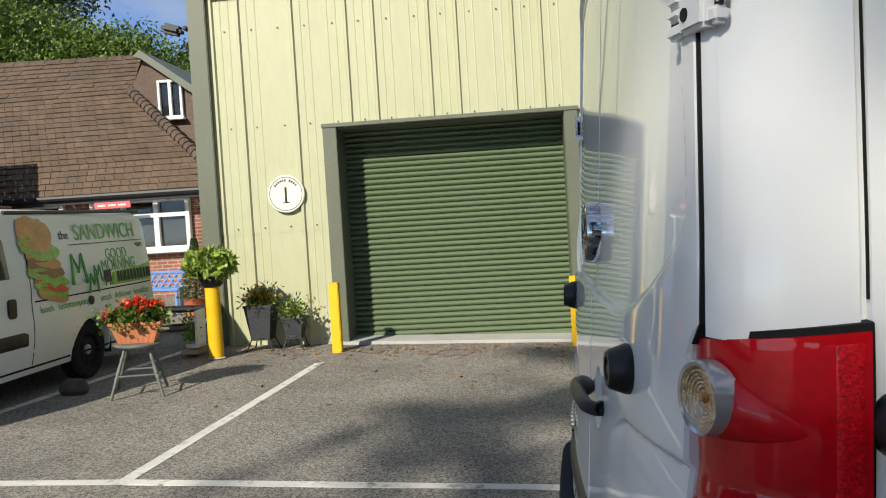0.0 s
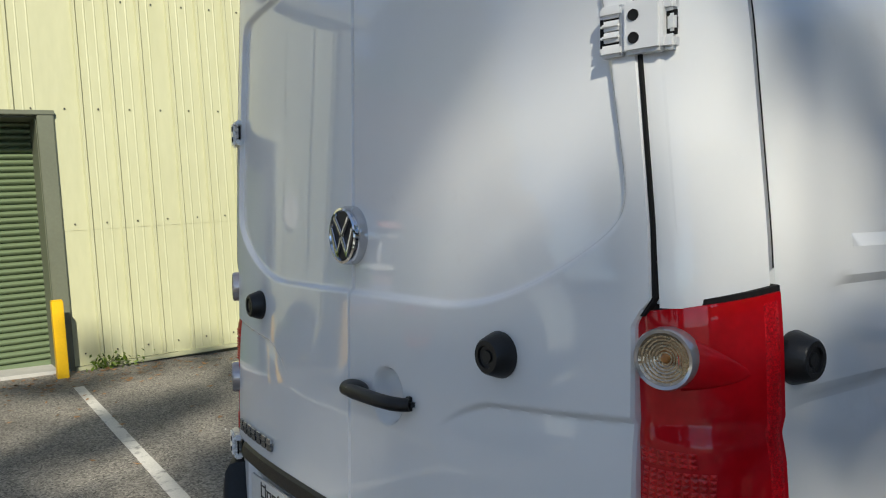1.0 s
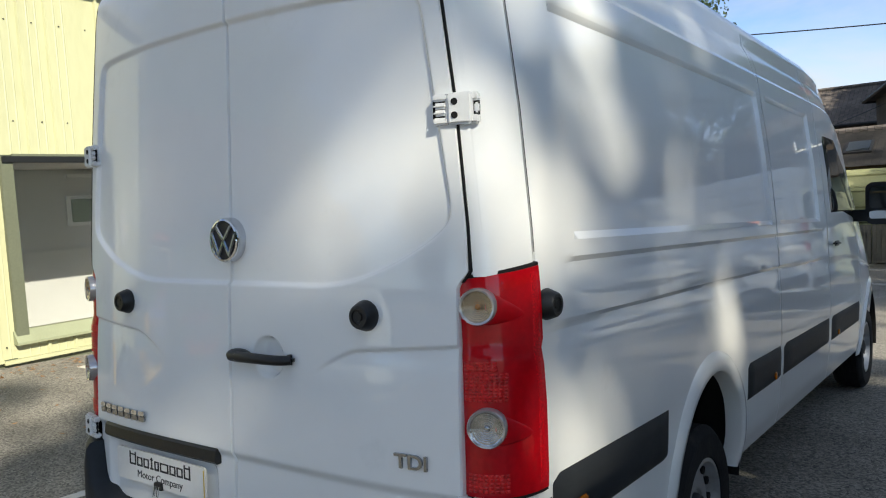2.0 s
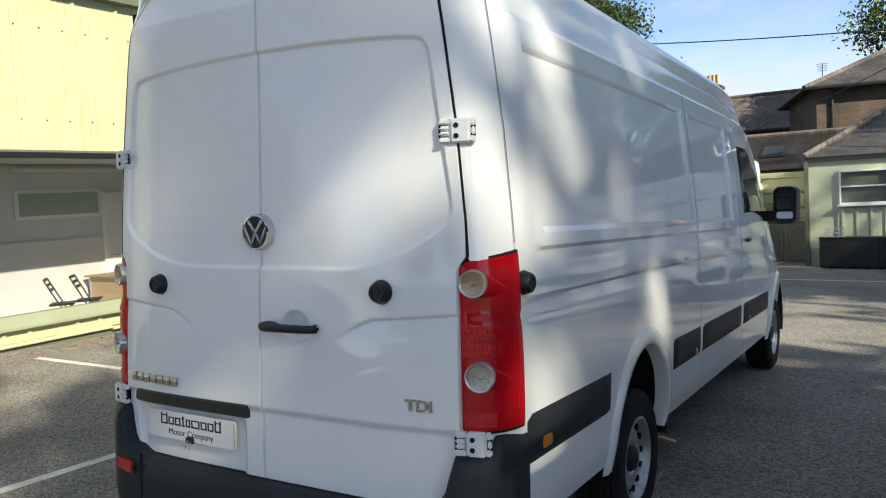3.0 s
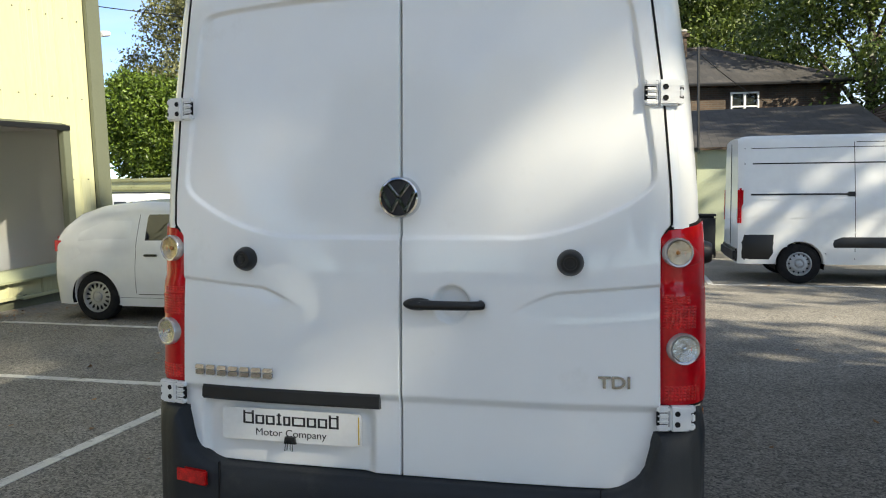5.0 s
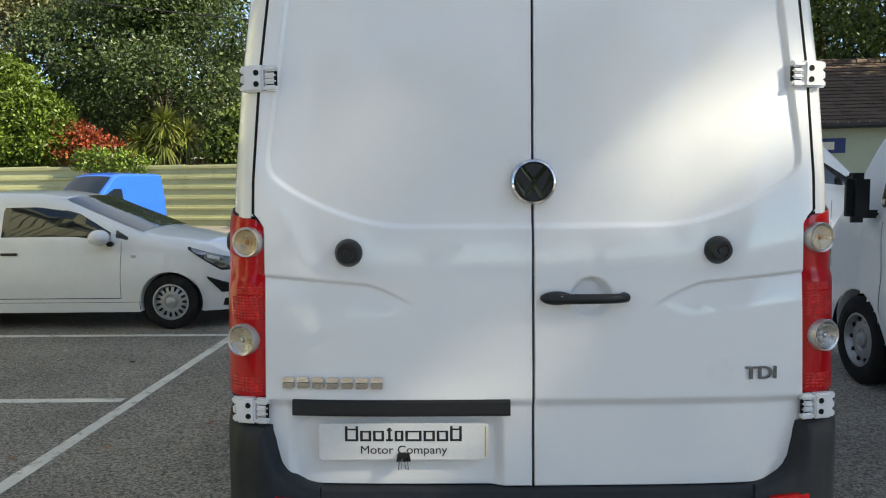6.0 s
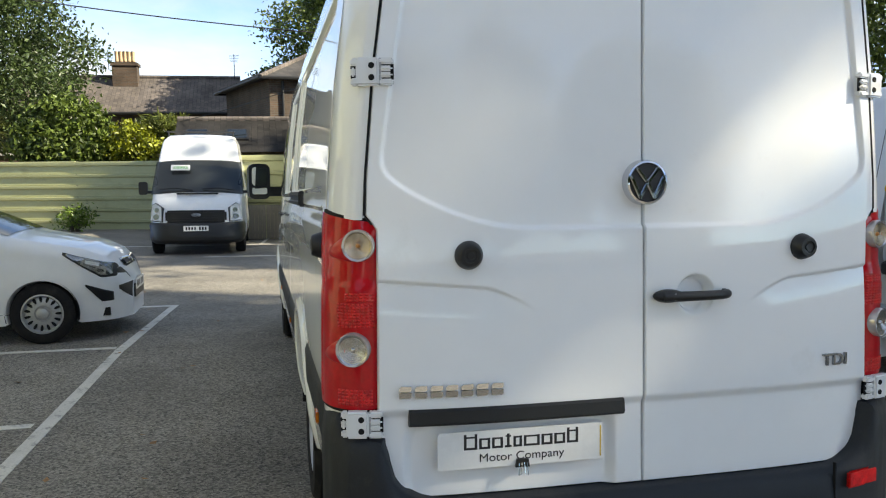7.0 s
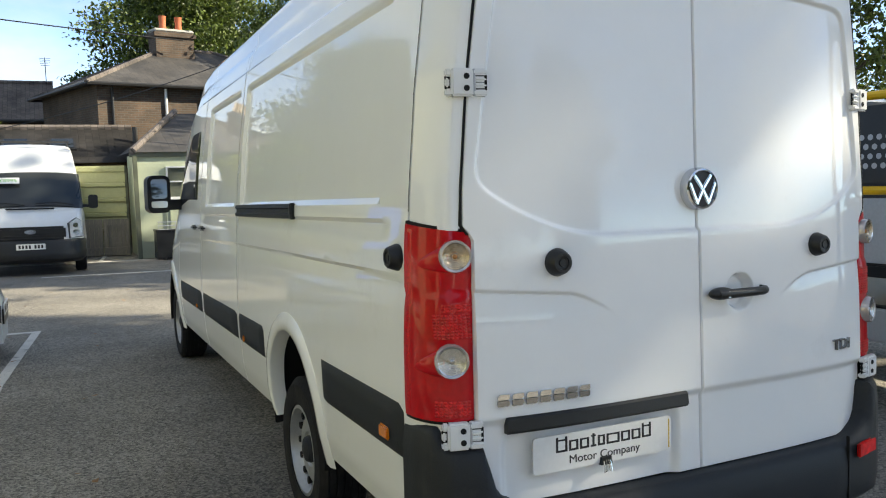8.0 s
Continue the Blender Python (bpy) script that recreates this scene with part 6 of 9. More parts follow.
            for k in range(12):
                f = k / 11
                rad = 0.044 * (1 - f) ** 0.75 + 0.001
                cu, cz = f0 + 0.06 + 0.36 * f, z - 0.004 - 0.020 * f
                ring = []
                for a in np.linspace(-1.571, 1.571, 13):
                    q, n2 = lamp_at(cu, cz + rad * math.sin(a), s, 0.0005 + 0.016 * (1 - f) * max(0.0, math.cos(a)) ** 1.3 - 0.003 * (abs(a) > 1.5))
                    ring.append(bm.verts.new(q))
                rings.append(ring)
            for p0, p1 in zip(rings, rings[1:]):
                for k in range(12):
                    bm.faces.new((p0[k], p0[k + 1], p1[k + 1], p1[k]))
            part("lamp_swelling", bm, M["red_lens"], lamp, "tapering red swelling beside the lens", smooth="all")

    # dark shut lines between the doors and the corner posts
    for s in (1, -1):
        V = []
        for z in np.linspace(1.42, 2.56, 40):
            y = float(np.interp(z, DT[:, 0], DT[:, 1]))
            x = -0.02 + 0.085 * y ** 4 + 0.020 * (z - 0.85) + 0.30 * max(0, z - 2.40) + 0.6 * max(0, z - 2.38) ** 2
            V += [(x + 0.03, s * y, z), (x + 0.002, s * (y + 0.0005), z), (x + 0.002, s * (y + 0.0065), z), (x + 0.03, s * (y + 0.009), z)]
        raw("shut_line", V, grid_faces(40, 4), M["void"], e)
        # the return of the corner post beside the door
        V = []
        for z in np.linspace(1.44, 2.60, 40):
            y = float(np.interp(z, DT[:, 0], DT[:, 1])) + 0.0075
            x = -0.02 + 0.085 * y ** 4 + 0.020 * (z - 0.85) + 0.30 * max(0, z - 2.40) + 0.6 * max(0, z - 2.38) ** 2
            yo = max(y + 0.002, float(van_hw(min(z, 2.5))) - float(van_inset(0.06)) + 0.002)
            for f in (0.0, 0.33, 0.67, 1.0):
                V.append((x + 0.010 + (0.062 - x - 0.010) * f ** 2, s * (y + (yo - y) * f), z))
        raw("door_frame", V, grid_faces(40, 4) if s > 0 else [q[::-1] for q in grid_faces(40, 4)], M["white_paint"], e, "white door frame edge", angle=60)

    # bumper
    path = [(0.24, 0.985), (0.16, 0.984), (0.08, 0.968), (0.015, 0.93), (0.002, 0.905), (-0.018, 0.878), (-0.03, 0.855), (-0.036, 0.845), (-0.040, 0.832), (-0.045, 0.815), (-0.050, 0.795), (-0.053, 0.775), (-0.058, 0.74), (-0.063, 0.68), (-0.068, 0.6), (-0.075, 0.4), (-0.08, 0.2), (-0.082, 0.0)]
    run = np.concatenate([[0.0], np.cumsum(np.hypot(*np.diff(np.array(path), axis=0).T))])
    steps = np.linspace(0, run[-1], 64)
    path = list(zip(np.interp(steps, run, [p[0] for p in path]).tolist(), np.interp(steps, run, [p[1] for p in path]).tolist()))
    path = path + [(x, -y) for x, y in path[-2::-1]]
    V, rows = [], 9
    for i, (px, py) in enumerate(path):
        top = float(np.interp(abs(py), [0.66, 0.72, 0.78, 0.815, 0.834, 0.90, 0.94, 0.965], [0.598, 0.612, 0.645, 0.69, 0.79, 0.795, 0.80, 0.862]))
        a, b = path[max(0, i - 1)], path[min(len(path) - 1, i + 1)]
        tx, ty = b[0] - a[0], b[1] - a[1]
        L = math.hypot(tx, ty)
        nx, ny = ty / L, -tx / L
        for z, o in ((0.36, -0.12), (0.36, -0.03), (0.385, -0.005), (0.44, 0.0), (top - 0.09, 0.0), (top - 0.03, -0.008), (top - 0.006, -0.022), (top, -0.04), (top, -0.14)):
            V.append((px + nx * o, py + ny * o, z))
    fs = grid_faces(len(path), rows)
    bp = raw("rear_bumper", V, fs, M["bumper"], e, "dark grey textured plastic rear bumper step", angle=50)
    for s in (1, -1):
        part("reflector", B((0.014, 0.145, 0.058), (0, 0, 0), 0.008), M["red_bright"], bp, "red bumper reflector").matrix_local = Matrix.Translation((-0.056, s * 0.765, 0.560)) @ Matrix.Rotation(s * radians(-14), 4, "Z")
        part("seam", B((0.012, 0.004, 0.24), (-0.062, s * 0.655, 0.50)), M["void"], bp)

    # flanks: strips, sills, arches, markers
    for r in (1, -1):
        for sx, z0, z1 in ((0.205, 1.49, 2.47), (2.78, 0.92, 2.47), (4.13, 0.92, 2.47)):
            V = [van_point(np.array(sx + d), np.array(z), r, 0.0015, dent=False) for z in np.linspace(z0, z1, 24) for d in (-0.0020, 0.0020)]
            raw("shut_line", V, grid_faces(24, 2), M["void"], e)
        for x0, x1 in ((0.215, 1.14), (2.12, 2.772), (2.788, 4.122), (4.138, 5.33)):
            flank_patch("rub_strip", x0, x1, 0.702, lambda x: 0.905 - 0.004 * x, M["bumper"], e, r, 0.012, 14, 7, "dark grey plastic side moulding")
        for wx in (RW, FW):
            V = []
            for k in range(31):
                a = radians(-12 + 204 * k / 30)
                for rad, o in ((0.412, -0.06), (0.416, 0.006), (0.424, 0.015), (0.452, 0.018), (0.486, 0.013), (0.506, -0.004)):
                    x, z = wx + rad * math.cos(a), 0.515 + rad * math.sin(a)
                    p = van_point(np.array(x), np.array(z), 1, o, dent=False)
                    V.append((p[0], r * p[1], p[2]))
            fs = grid_faces(31, 6)
            raw("wheel_arch", V, fs if r > 0 else [f[::-1] for f in fs], M["white_paint"], e, "white flared wheel arch lip", angle=50)
            V = []
            for k in range(21):
                a = radians(-15 + 210 * k / 20)
                for y in (0.95, 0.45):
                    V.append((wx + 0.44 * math.cos(a), r * y, 0.5 + 0.44 * math.sin(a)))
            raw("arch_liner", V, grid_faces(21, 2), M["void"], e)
            make_wheel(e, wx, r * 0.825, 0.347, 0.235, r, 0.213, 14, 0.021, 0.80, cover="bumper").matrix_local = PITCH.inverted()
        for mx, mz in ((0.385, 0.775), (2.60, 0.752), (4.35, 0.752)):
            p = van_point(np.array(mx), np.array(mz), r, 0.016, dent=False)
            mk = part("side_marker", B((0.075, 0.014, 0.044) if mx < 1 else (0.035, 0.012, 0.04), (0, 0, 0), 0.006), M["amber"], e, "amber side marker lamp")
            mk.matrix_local = Matrix.Translation(Vector(p))
        # cab door glass, handle, mirror
        flank_patch("cab_window", 4.24, 5.5, lambda x: 1.46 + 0.02 * (x - 4.3), lambda x: min(2.20, 2.22 - max(0, x - 4.75) * 0.80), M["car_glass"], e, r, 0.006, 16, 6, "dark tinted cab side window")
        p = van_point(np.array(4.33), np.array(1.36), r, 0.02, dent=False)
        part("cab_handle", B((0.16, 0.03, 0.035), Vector(p), 0.012), M["black"], e)
        mm = part("door_mirror", prism(rounded(0.19, 0.32, 0.055), 0.12, Matrix.Translation((-0.055, 0, 0)) @ FRONT), M["black"], e, "large black door mirror")
        mm.matrix_local = Matrix.Translation((5.18, r * 1.15, 1.63)) @ Matrix.Rotation(r * radians(8), 4, "Z")
        part("mirror_glass", prism(rounded(0.135, 0.165, 0.03), 0.006, Matrix.Translation((-0.052, 0, 0.045)) @ FRONT @ Matrix.Rotation(math.pi, 4, "Y")), M["mirror"], mm)
        part("mirror_glass", prism(rounded(0.135, 0.06, 0.02), 0.006, Matrix.Translation((-0.052, 0, -0.085)) @ FRONT @ Matrix.Rotation(math.pi, 4, "Y")), M["mirror"], mm)
        part("mirror_arm", B((0.09, 0.20, 0.09), (0.03, -r * 0.15, -0.09), 0.03), M["black"], mm)
    # sliding door rail on the left flank
    V = [van_point(np.array(x), np.array(z), 1, o, dent=False) for x in np.linspace(1.50, 2.76, 8) for z, o in ((1.455, -0.01), (1.458, 0.012), (1.475, 0.016), (1.48, 0.006), (1.50, 0.006), (1.505, 0.016), (1.522, 0.012), (1.525, -0.01))]
    raw("slide_rail", V, grid_faces(8, 8), M["bumper"], e, "dark sliding door rail")
    p = van_point(np.array(1.51), np.array(1.49), 1, 0.006, dent=False)
    part("rail_cap", B((0.03, 0.03, 0.075), Vector(p), 0.006), M["black"], e)
    part("slide_handle", B((0.14, 0.03, 0.035), Vector(van_point(np.array(3.95), np.array(1.36), 1, 0.02, dent=False)), 0.012), M["black"], e)
    # windscreen, grille and front lamps
    V = [(x, y, float(van_top(x)) - 0.02 + 0.014 - 0.10 * (y / 0.78) ** 2 * (float(van_top(x)) - 1.05) / 1.67) for x in np.linspace(5.12, 5.88, 8) for y in np.linspace(-0.70, 0.70, 10)]
    V = [(x + 0.03, y, z + 0.035) for x, y, z in V]
    raw("windscreen", V, grid_faces(8, 10), M["car_glass"], e, "sloping tinted windscreen")
    part("grille", B((0.06, 0.9, 0.16), (6.86, 0, 0.82), 0.02), M["black"], e)
    part("front_bumper", B((0.24, 1.66, 0.34), (6.84, 0, 0.52), 0.06), M["bumper"], e)
    for s in (1, -1):
        part("headlamp", B((0.16, 0.28, 0.26), (6.74, s * 0.66, 0.92), 0.05), M["clear_lens"], e)
    return e


make_crafter()

# ---- parked vehicles ----


def car_shell(parent, length, top, wide, bottom, belt, tum, wheels, material, rc=0.12, label="", arch=0.36, step=0.05, crown=0.03):
    """A lofted body. top and wide: (x, value) lists along the car, x from the tail. Returns a function that gives points of its flank."""
    tx, tz = np.array(top).T
    wx, wy = np.array(wide).T
    xs = np.arange(0, length + 1e-6, step)
    xs = np.append(xs, length) if xs[-1] < length - 1e-6 else xs
    fine = np.linspace(0, length, 400)
    zt_f = np.interp(fine, tx, tz)
    k = np.hanning(15)
    pad = np.pad(zt_f, 7, mode="edge")
    zt_f = np.convolve(pad, k / k.sum(), "valid")
    w_f = np.convolve(np.pad(np.interp(fine, wx, wy), 7, mode="edge"), k / k.sum(), "valid")

    def z_top(x):
        return np.interp(x, fine, zt_f)

    def half(x, z):
        w = np.interp(x, fine, w_f)
        h = np.clip((z - belt) / 0.6, 0, 3)
        low = np.clip((0.5 - z) / 0.3, 0, 1)
        bulge = 0.02 * np.clip(1 - ((z - 0.62) / 0.22) ** 2, 0, 1)
        return w * (1 - 0.05 * low ** 2) - tum * h ** 1.15 + bulge

    def flank(x, z, side, off=0.0):
        return np.stack([x + 0 * z, side * (half(x, z) + off), z + 0 * x], -1)

    def skin(x, z, side, off=0.0):
        """Like flank, but rounds over with the top edge."""
        zt = z_top(x)
        r = np.minimum(rc, (zt - bottom) * 0.4)
        z = np.minimum(z, zt - 0.004)
        d = np.clip(z - (zt - r), 0, r * 0.98)
        y = half(x, np.minimum(z, zt - r)) - r + np.sqrt(r * r - d * d)
        n = d / r
        return np.stack([x + 0 * z, side * (y + off * np.sqrt(1 - n * n)), z + off * n], -1)

    n1 = 22
    verts, faces = [], []
    t = np.linspace(0, 1, n1)
    ang = np.radians(np.linspace(10, 90, 8))
    for side in (-1, 1):
        base = len(verts)
        for x in xs:
            zt = float(z_top(x))
            r = min(rc, (zt - bottom) * 0.4)
            zz = bottom + (zt - r - bottom) * t
            P = flank(np.full(n1, x), zz, side)
            y0 = abs(P[-1][1])
            R = np.array([(x, side * max(0.0, y0 - r + r * math.cos(a)), zt - r + r * math.sin(a)) for a in ang])
            yr = abs(R[-1][1])
            C = np.array([(x, side * yr * f, zt + crown * (1 - f * f)) for f in (0.66, 0.33, 0.0)])
            verts += np.concatenate([P, R, C]).tolist()
        m = n1 + 8 + 3
        for i in range(len(xs) - 1):
            xm = (xs[i] + xs[i + 1]) / 2
            for j in range(m - 1):
                if j < n1 - 1:
                    zm = (verts[base + i * m + j][2] + verts[base + i * m + j + 1][2]) / 2
                    if any((xm - a) ** 2 + (zm - b) ** 2 < (arch + 0.01) ** 2 for a, b in wheels):
                        continue
                a = base + i * m + j
                f = (a, a + 1, a + m + 1, a + m)
                faces.append(f if side < 0 else f[::-1])
    n0 = len(xs) * m
    for i, flip in ((0, False), (len(xs) - 1, True)):
        ring = [i * m + j for j in range(m)] + [n0 + i * m + j for j in range(m - 1, -1, -1)]
        faces.append(ring[::-1] if flip else ring)
    raw("body", verts, faces, material, parent, label, angle=32)
    part("underbody", B((length - 0.35, 2 * float(np.max(wy)) - 0.34, 0.08), (length / 2, 0, bottom + 0.09)), M["void"], parent)

    def patch(name, x0, x1, zb, zt, mtl, side, off=0.006, nx=14, nz=6, label=""):
        X = np.linspace(x0, x1, nx)
        lo = np.array([zb(x) if callable(zb) else zb for x in X])
        hi = np.array([zt(x) if callable(zt) else zt for x in X])
        Z = lo[None] + (hi - lo)[None] * np.linspace(0, 1, nz)[:, None]
        XX = np.broadcast_to(X, Z.shape)
        O = np.full(Z.shape, off)
        O[0], O[-1], O[:, 0], O[:, -1] = off - 0.015, off - 0.015, off - 0.015, off - 0.015
        return raw(name, skin(XX, Z, side, O).reshape(-1, 3), grid_faces(nz, nx), mtl, parent, label)

    def screen(name, x0, x1, frac, mtl, off=0.012, label="", nx=10):
        """Glass that follows the top between two stations."""
        V = []
        for x in np.linspace(x0, x1, nx):
            zt = float(z_top(x))
            sl = (float(z_top(x + 0.02)) - float(z_top(x - 0.02))) / 0.04
            y0 = float(half(np.array(x), np.array(zt - rc))) - rc * 0.3
            L = math.hypot(1, sl)
            for f in np.linspace(-frac, frac, 9):
                V.append((x - sl / L * off, f * y0, zt + crown * (1 - f * f) + off / L - 0.012 * abs(f) ** 4))
        return raw(name, V, grid_faces(nx, 9), mtl, parent, label)

    def arches(mtl, r=None, lip=0.03, z0=0.0):
        r = r or arch
        for a, b in wheels:
            for side in (-1, 1):
                V = []
                for q in range(23):
                    an = radians(-18 + 216 * q / 22)
                    for rad, o in ((r - 0.03, -0.10), (r - 0.012, 0.0), (r + 0.004, 0.004), (r + lip, -0.003)):
                        x, z = a + rad * math.cos(an), max(bottom + 0.01, b + rad * math.sin(an))
                        V.append(flank(np.array(x), np.array(z), side, o))
                raw("wheel_arch", V, grid_faces(23, 4), mtl, parent)
                V = [(a + r * math.cos(radians(-15 + 210 * q / 16)), side * y, b + r * math.sin(radians(-15 + 210 * q / 16))) for q in range(17) for y in (float(half(np.array(a), np.array(b + r))) - 0.02, 0.4)]
                raw("arch_liner", V, grid_faces(17, 2), M["void"], parent)

    return {"flank": flank, "patch": patch, "screen": screen, "arches": arches, "top": z_top, "half": half}


def four_wheels(e, xs, y, r, w, rim_r, **kw):
    for x in xs:
        for s in (1, -1):
            make_wheel(e, x, s * y, r, w, s, rim_r, **kw)
    for x in xs:
        part("axle", tube([(x, -y, r), (x, y, r)], 0.04, 8), M["iron"], e)


def seam(b, e, x, z0, z1, side, lean=0.0, w=0.006):
    """A shut line: a thin dark gap that follows the flank."""
    zz = np.linspace(z0, z1, 14)
    V = []
    for z in zz:
        xx = x + lean * (z - z0)
        for d in (-w / 2, w / 2):
            V.append(b["flank"](np.array(xx + d), np.array(z), side, 0.0012))
    raw("shut_line", V, grid_faces(14, 2), M["void"], e)


def line_along(b, e, x0, x1, z, side, w=0.008, mtl="void", off=0.0012, slope=0.0, name="shut_line"):
    xx = np.linspace(x0, x1, 24)
    V = [b["flank"](np.array(x), np.array(z + slope * (x - x0) + d), side, off) for x in xx for d in (-w / 2, w / 2)]
    raw(name, V, grid_faces(24, 2), M[mtl], e)


def plate_bars(parent, m, w, h, mtl="plate", n=7):
    """A number plate whose characters are plain bars. Local x along, y up."""
    p = part("number_plate", prism(rounded(w, h, 0.01), 0.008, m), M[mtl], parent, "number plate with plain dark bars")
    for k in range(n):
        x = (k - (n - 1) / 2) * w * 0.115 + (0.02 if k > 3 else -0.02)
        part("bar", prism(rounded(w * 0.07, h * 0.6, 0.004), 0.001, m @ Matrix.Translation((x, 0, 0.0078))), M["ink"], p)
    return p


def make_corsa():
    """Small white three-door car-derived van; its tail stands by the depot, its nose points out into the yard."""
    e = thing("hatchback_van", "small white three-door hatchback van with steel-look wheel covers", "car", ground_pose(6.93, 8.69, -90))
    L = 4.0
    top = [(0, 0.80), (0.04, 1.0), (0.18, 1.17), (0.42, 1.34), (0.75, 1.44), (1.25, 1.49), (1.75, 1.48), (2.05, 1.43), (2.35, 1.30), (2.95, 1.05), (3.25, 0.99), (3.6, 0.92), (3.80, 0.83), (3.92, 0.70), (3.98, 0.58), (4.0, 0.52)]
    wide = [(0, 0.60), (0.08, 0.74), (0.25, 0.80), (0.7, 0.85), (2.6, 0.855), (3.2, 0.845), (3.6, 0.79), (3.80, 0.69), (3.92, 0.56), (3.98, 0.42), (4.0, 0.32)]
    wh = [(0.72, 0.305), (3.23, 0.305)]
    b = car_shell(e, L, top, wide, 0.19, 0.93, 0.19, wh, M["white_plain"], 0.14, "glossy white small car body", 0.335, 0.02)
    b["arches"](M["white_plain"], 0.335, 0.035)
    four_wheels(e, (0.72, 3.23), 0.745, 0.298, 0.185, 0.196, holes=15, hole_r=0.026, hole_at=0.74, hub="steel", slot=(1.35, 0.5))
    for s in (1, -1):
        b["patch"]("side_window", 1.38, 2.66, lambda x: 0.945 + 0.01 * (x - 1.4), lambda x: min(1.375, 1.41 - 0.30 * max(0, x - 2.0) - 0.42 * max(0, x - 2.25)), M["car_glass"], s, 0.004, 20, 6, "tinted door window")
        b["patch"]("blank_quarter", 0.42, 1.26, lambda x: 0.97, lambda x: min(1.31, 1.10 + 0.5 * (x - 0.42)), M["white_plain"], s, 0.005, 14, 5, "blanked white quarter panel")
        b["patch"]("quarter_light", 2.64, 2.83, 0.96, lambda x: 1.16 - 0.85 * (x - 2.64), M["car_glass"], s, 0.004, 6, 4)
        seam(b, e, 1.30, 0.36, 1.33, s, 0.02)
        seam(b, e, 2.70, 0.34, 0.95, s, 0.05)
        line_along(b, e, 1.33, 2.70, 0.345, s)
        line_along(b, e, 0.95, 2.95, 0.30, s, 0.004, "void")
        p = b["flank"](np.array(1.52), np.array(0.83), s, 0.012)
        part("door_handle", B((0.19, 0.03, 0.028), Vector(p), 0.01), M["black"], e)
        pod = bmesh.new()
        bmesh.ops.create_uvsphere(pod, u_segments=24, v_segments=14, radius=1.0, matrix=Matrix.Translation((2.55, s * 0.985, 1.01)) @ Matrix.Diagonal((0.105, 0.135, 0.085, 1)))
        mm = part("door_mirror", pod, M["white_plain"], e, "white rounded door mirror", smooth="all")
        part("mirror_foot", B((0.07, 0.10, 0.05), (2.62, s * 0.87, 0.935), 0.015), M["black"], mm)
        b["patch"]("headlamp_surround", 3.42, 3.90, lambda x: 0.872 - 0.72 * (x - 3.42) if x < 3.76 else 0.627, lambda x: 0.896 - 0.29 * (x - 3.43), M["black"], s, 0.010, 24, 12, "dark headlamp surround")
        b["patch"]("headlamp", 3.45, 3.87, lambda x: 0.866 - 0.71 * (x - 3.45) if x < 3.76 else 0.646, lambda x: 0.880 - 0.285 * (x - 3.46), M["head_glass"], s, 0.016, 24, 12, "swept-back clear headlamp")
        b["patch"]("headlamp_inner", 3.62, 3.76, lambda x: 0.775 - 0.3 * (x - 3.62), lambda x: 0.815 - 0.3 * (x - 3.62), M["clear_lens"], s, 0.019, 12, 8)
        b["patch"]("fog_recess", 3.62, 3.86, lambda x: max(0.385, 0.56 - 1.3 * (x - 3.62)), lambda x: 0.575 - 0.40 * (x - 3.62), M["black"], s, 0.012, 24, 12, "black fog lamp recess")
        b["patch"]("mouth_end", 3.90, 3.998, lambda x: 0.50 - 1.3 * (x - 3.90), lambda x: 0.535 + 0.2 * (x - 3.90), M["black"], s, 0.010, 24, 12, "black lower grille wrapping the corner")
        b["patch"]("grille_end", 3.89, 3.975, lambda x: 0.66 - 0.3 * (x - 3.89), lambda x: 0.71 + 0.0 * x, M["black"], s, 0.010, 24, 12)
        part("tail_lamp", B((0.22, 0.12, 0.24), (0.13, s * 0.69, 0.93), 0.05, Matrix.Rotation(s * radians(12), 4, "Z")), M["red_lens"], e, "red tail lamp")
        part("side_repeater", B((0.05, 0.012, 0.03), Vector(b["flank"](np.array(2.86), np.array(0.80), s, 0.006)), 0.005), M["clear_lens"], e)
        if s < 0:
            part("fuel_flap", prism(rounded(0.16, 0.16, 0.075), 0.004, Matrix.Translation(Vector(b["flank"](np.array(0.42), np.array(0.83), s, 0.004))) @ Matrix.Rotation(radians(90), 4, "X")), M["white_plain"], e)
    b["screen"]("windscreen", 2.08, 2.93, 0.93, M["car_glass"], 0.008, "raked tinted windscreen")
    b["screen"]("rear_screen", 0.16, 0.55, 0.8, M["white_plain"], 0.006)
    part("grille", B((0.05, 0.66, 0.12), (3.895, 0, 0.745), 0.03, Matrix.Rotation(radians(-42), 4, "Y")), M["black"], e, "black upper grille with a chrome bar")
    part("grille_bar", tube([(3.885, -0.32, 0.782), (3.915, 0, 0.775), (3.885, 0.32, 0.782)], 0.016, 8), M["chrome"], e)
    part("badge", lathe([(0, 0.015), (0.05, 0.012), (0.052, 0.0)], 20, Matrix.Translation((3.925, 0, 0.755)) @ Matrix.Rotation(radians(55), 4, "Y")), M["chrome"], e)
    part("lower_grille", B((0.06, 0.66, 0.20), (3.985, 0, 0.44), 0.03), M["black"], e)
    plate_bars(e, Matrix.Translation((4.012, 0, 0.50)) @ FRONT, 0.52, 0.111)
    for s in (1, -1):
        part("wiper", tube([(2.93, 0.1 + 0.3 * s, 1.045), (2.72, 0.1 + 0.3 * s - 0.33, 1.145)], 0.009, 5), M["black"], e)
    return e


make_corsa()


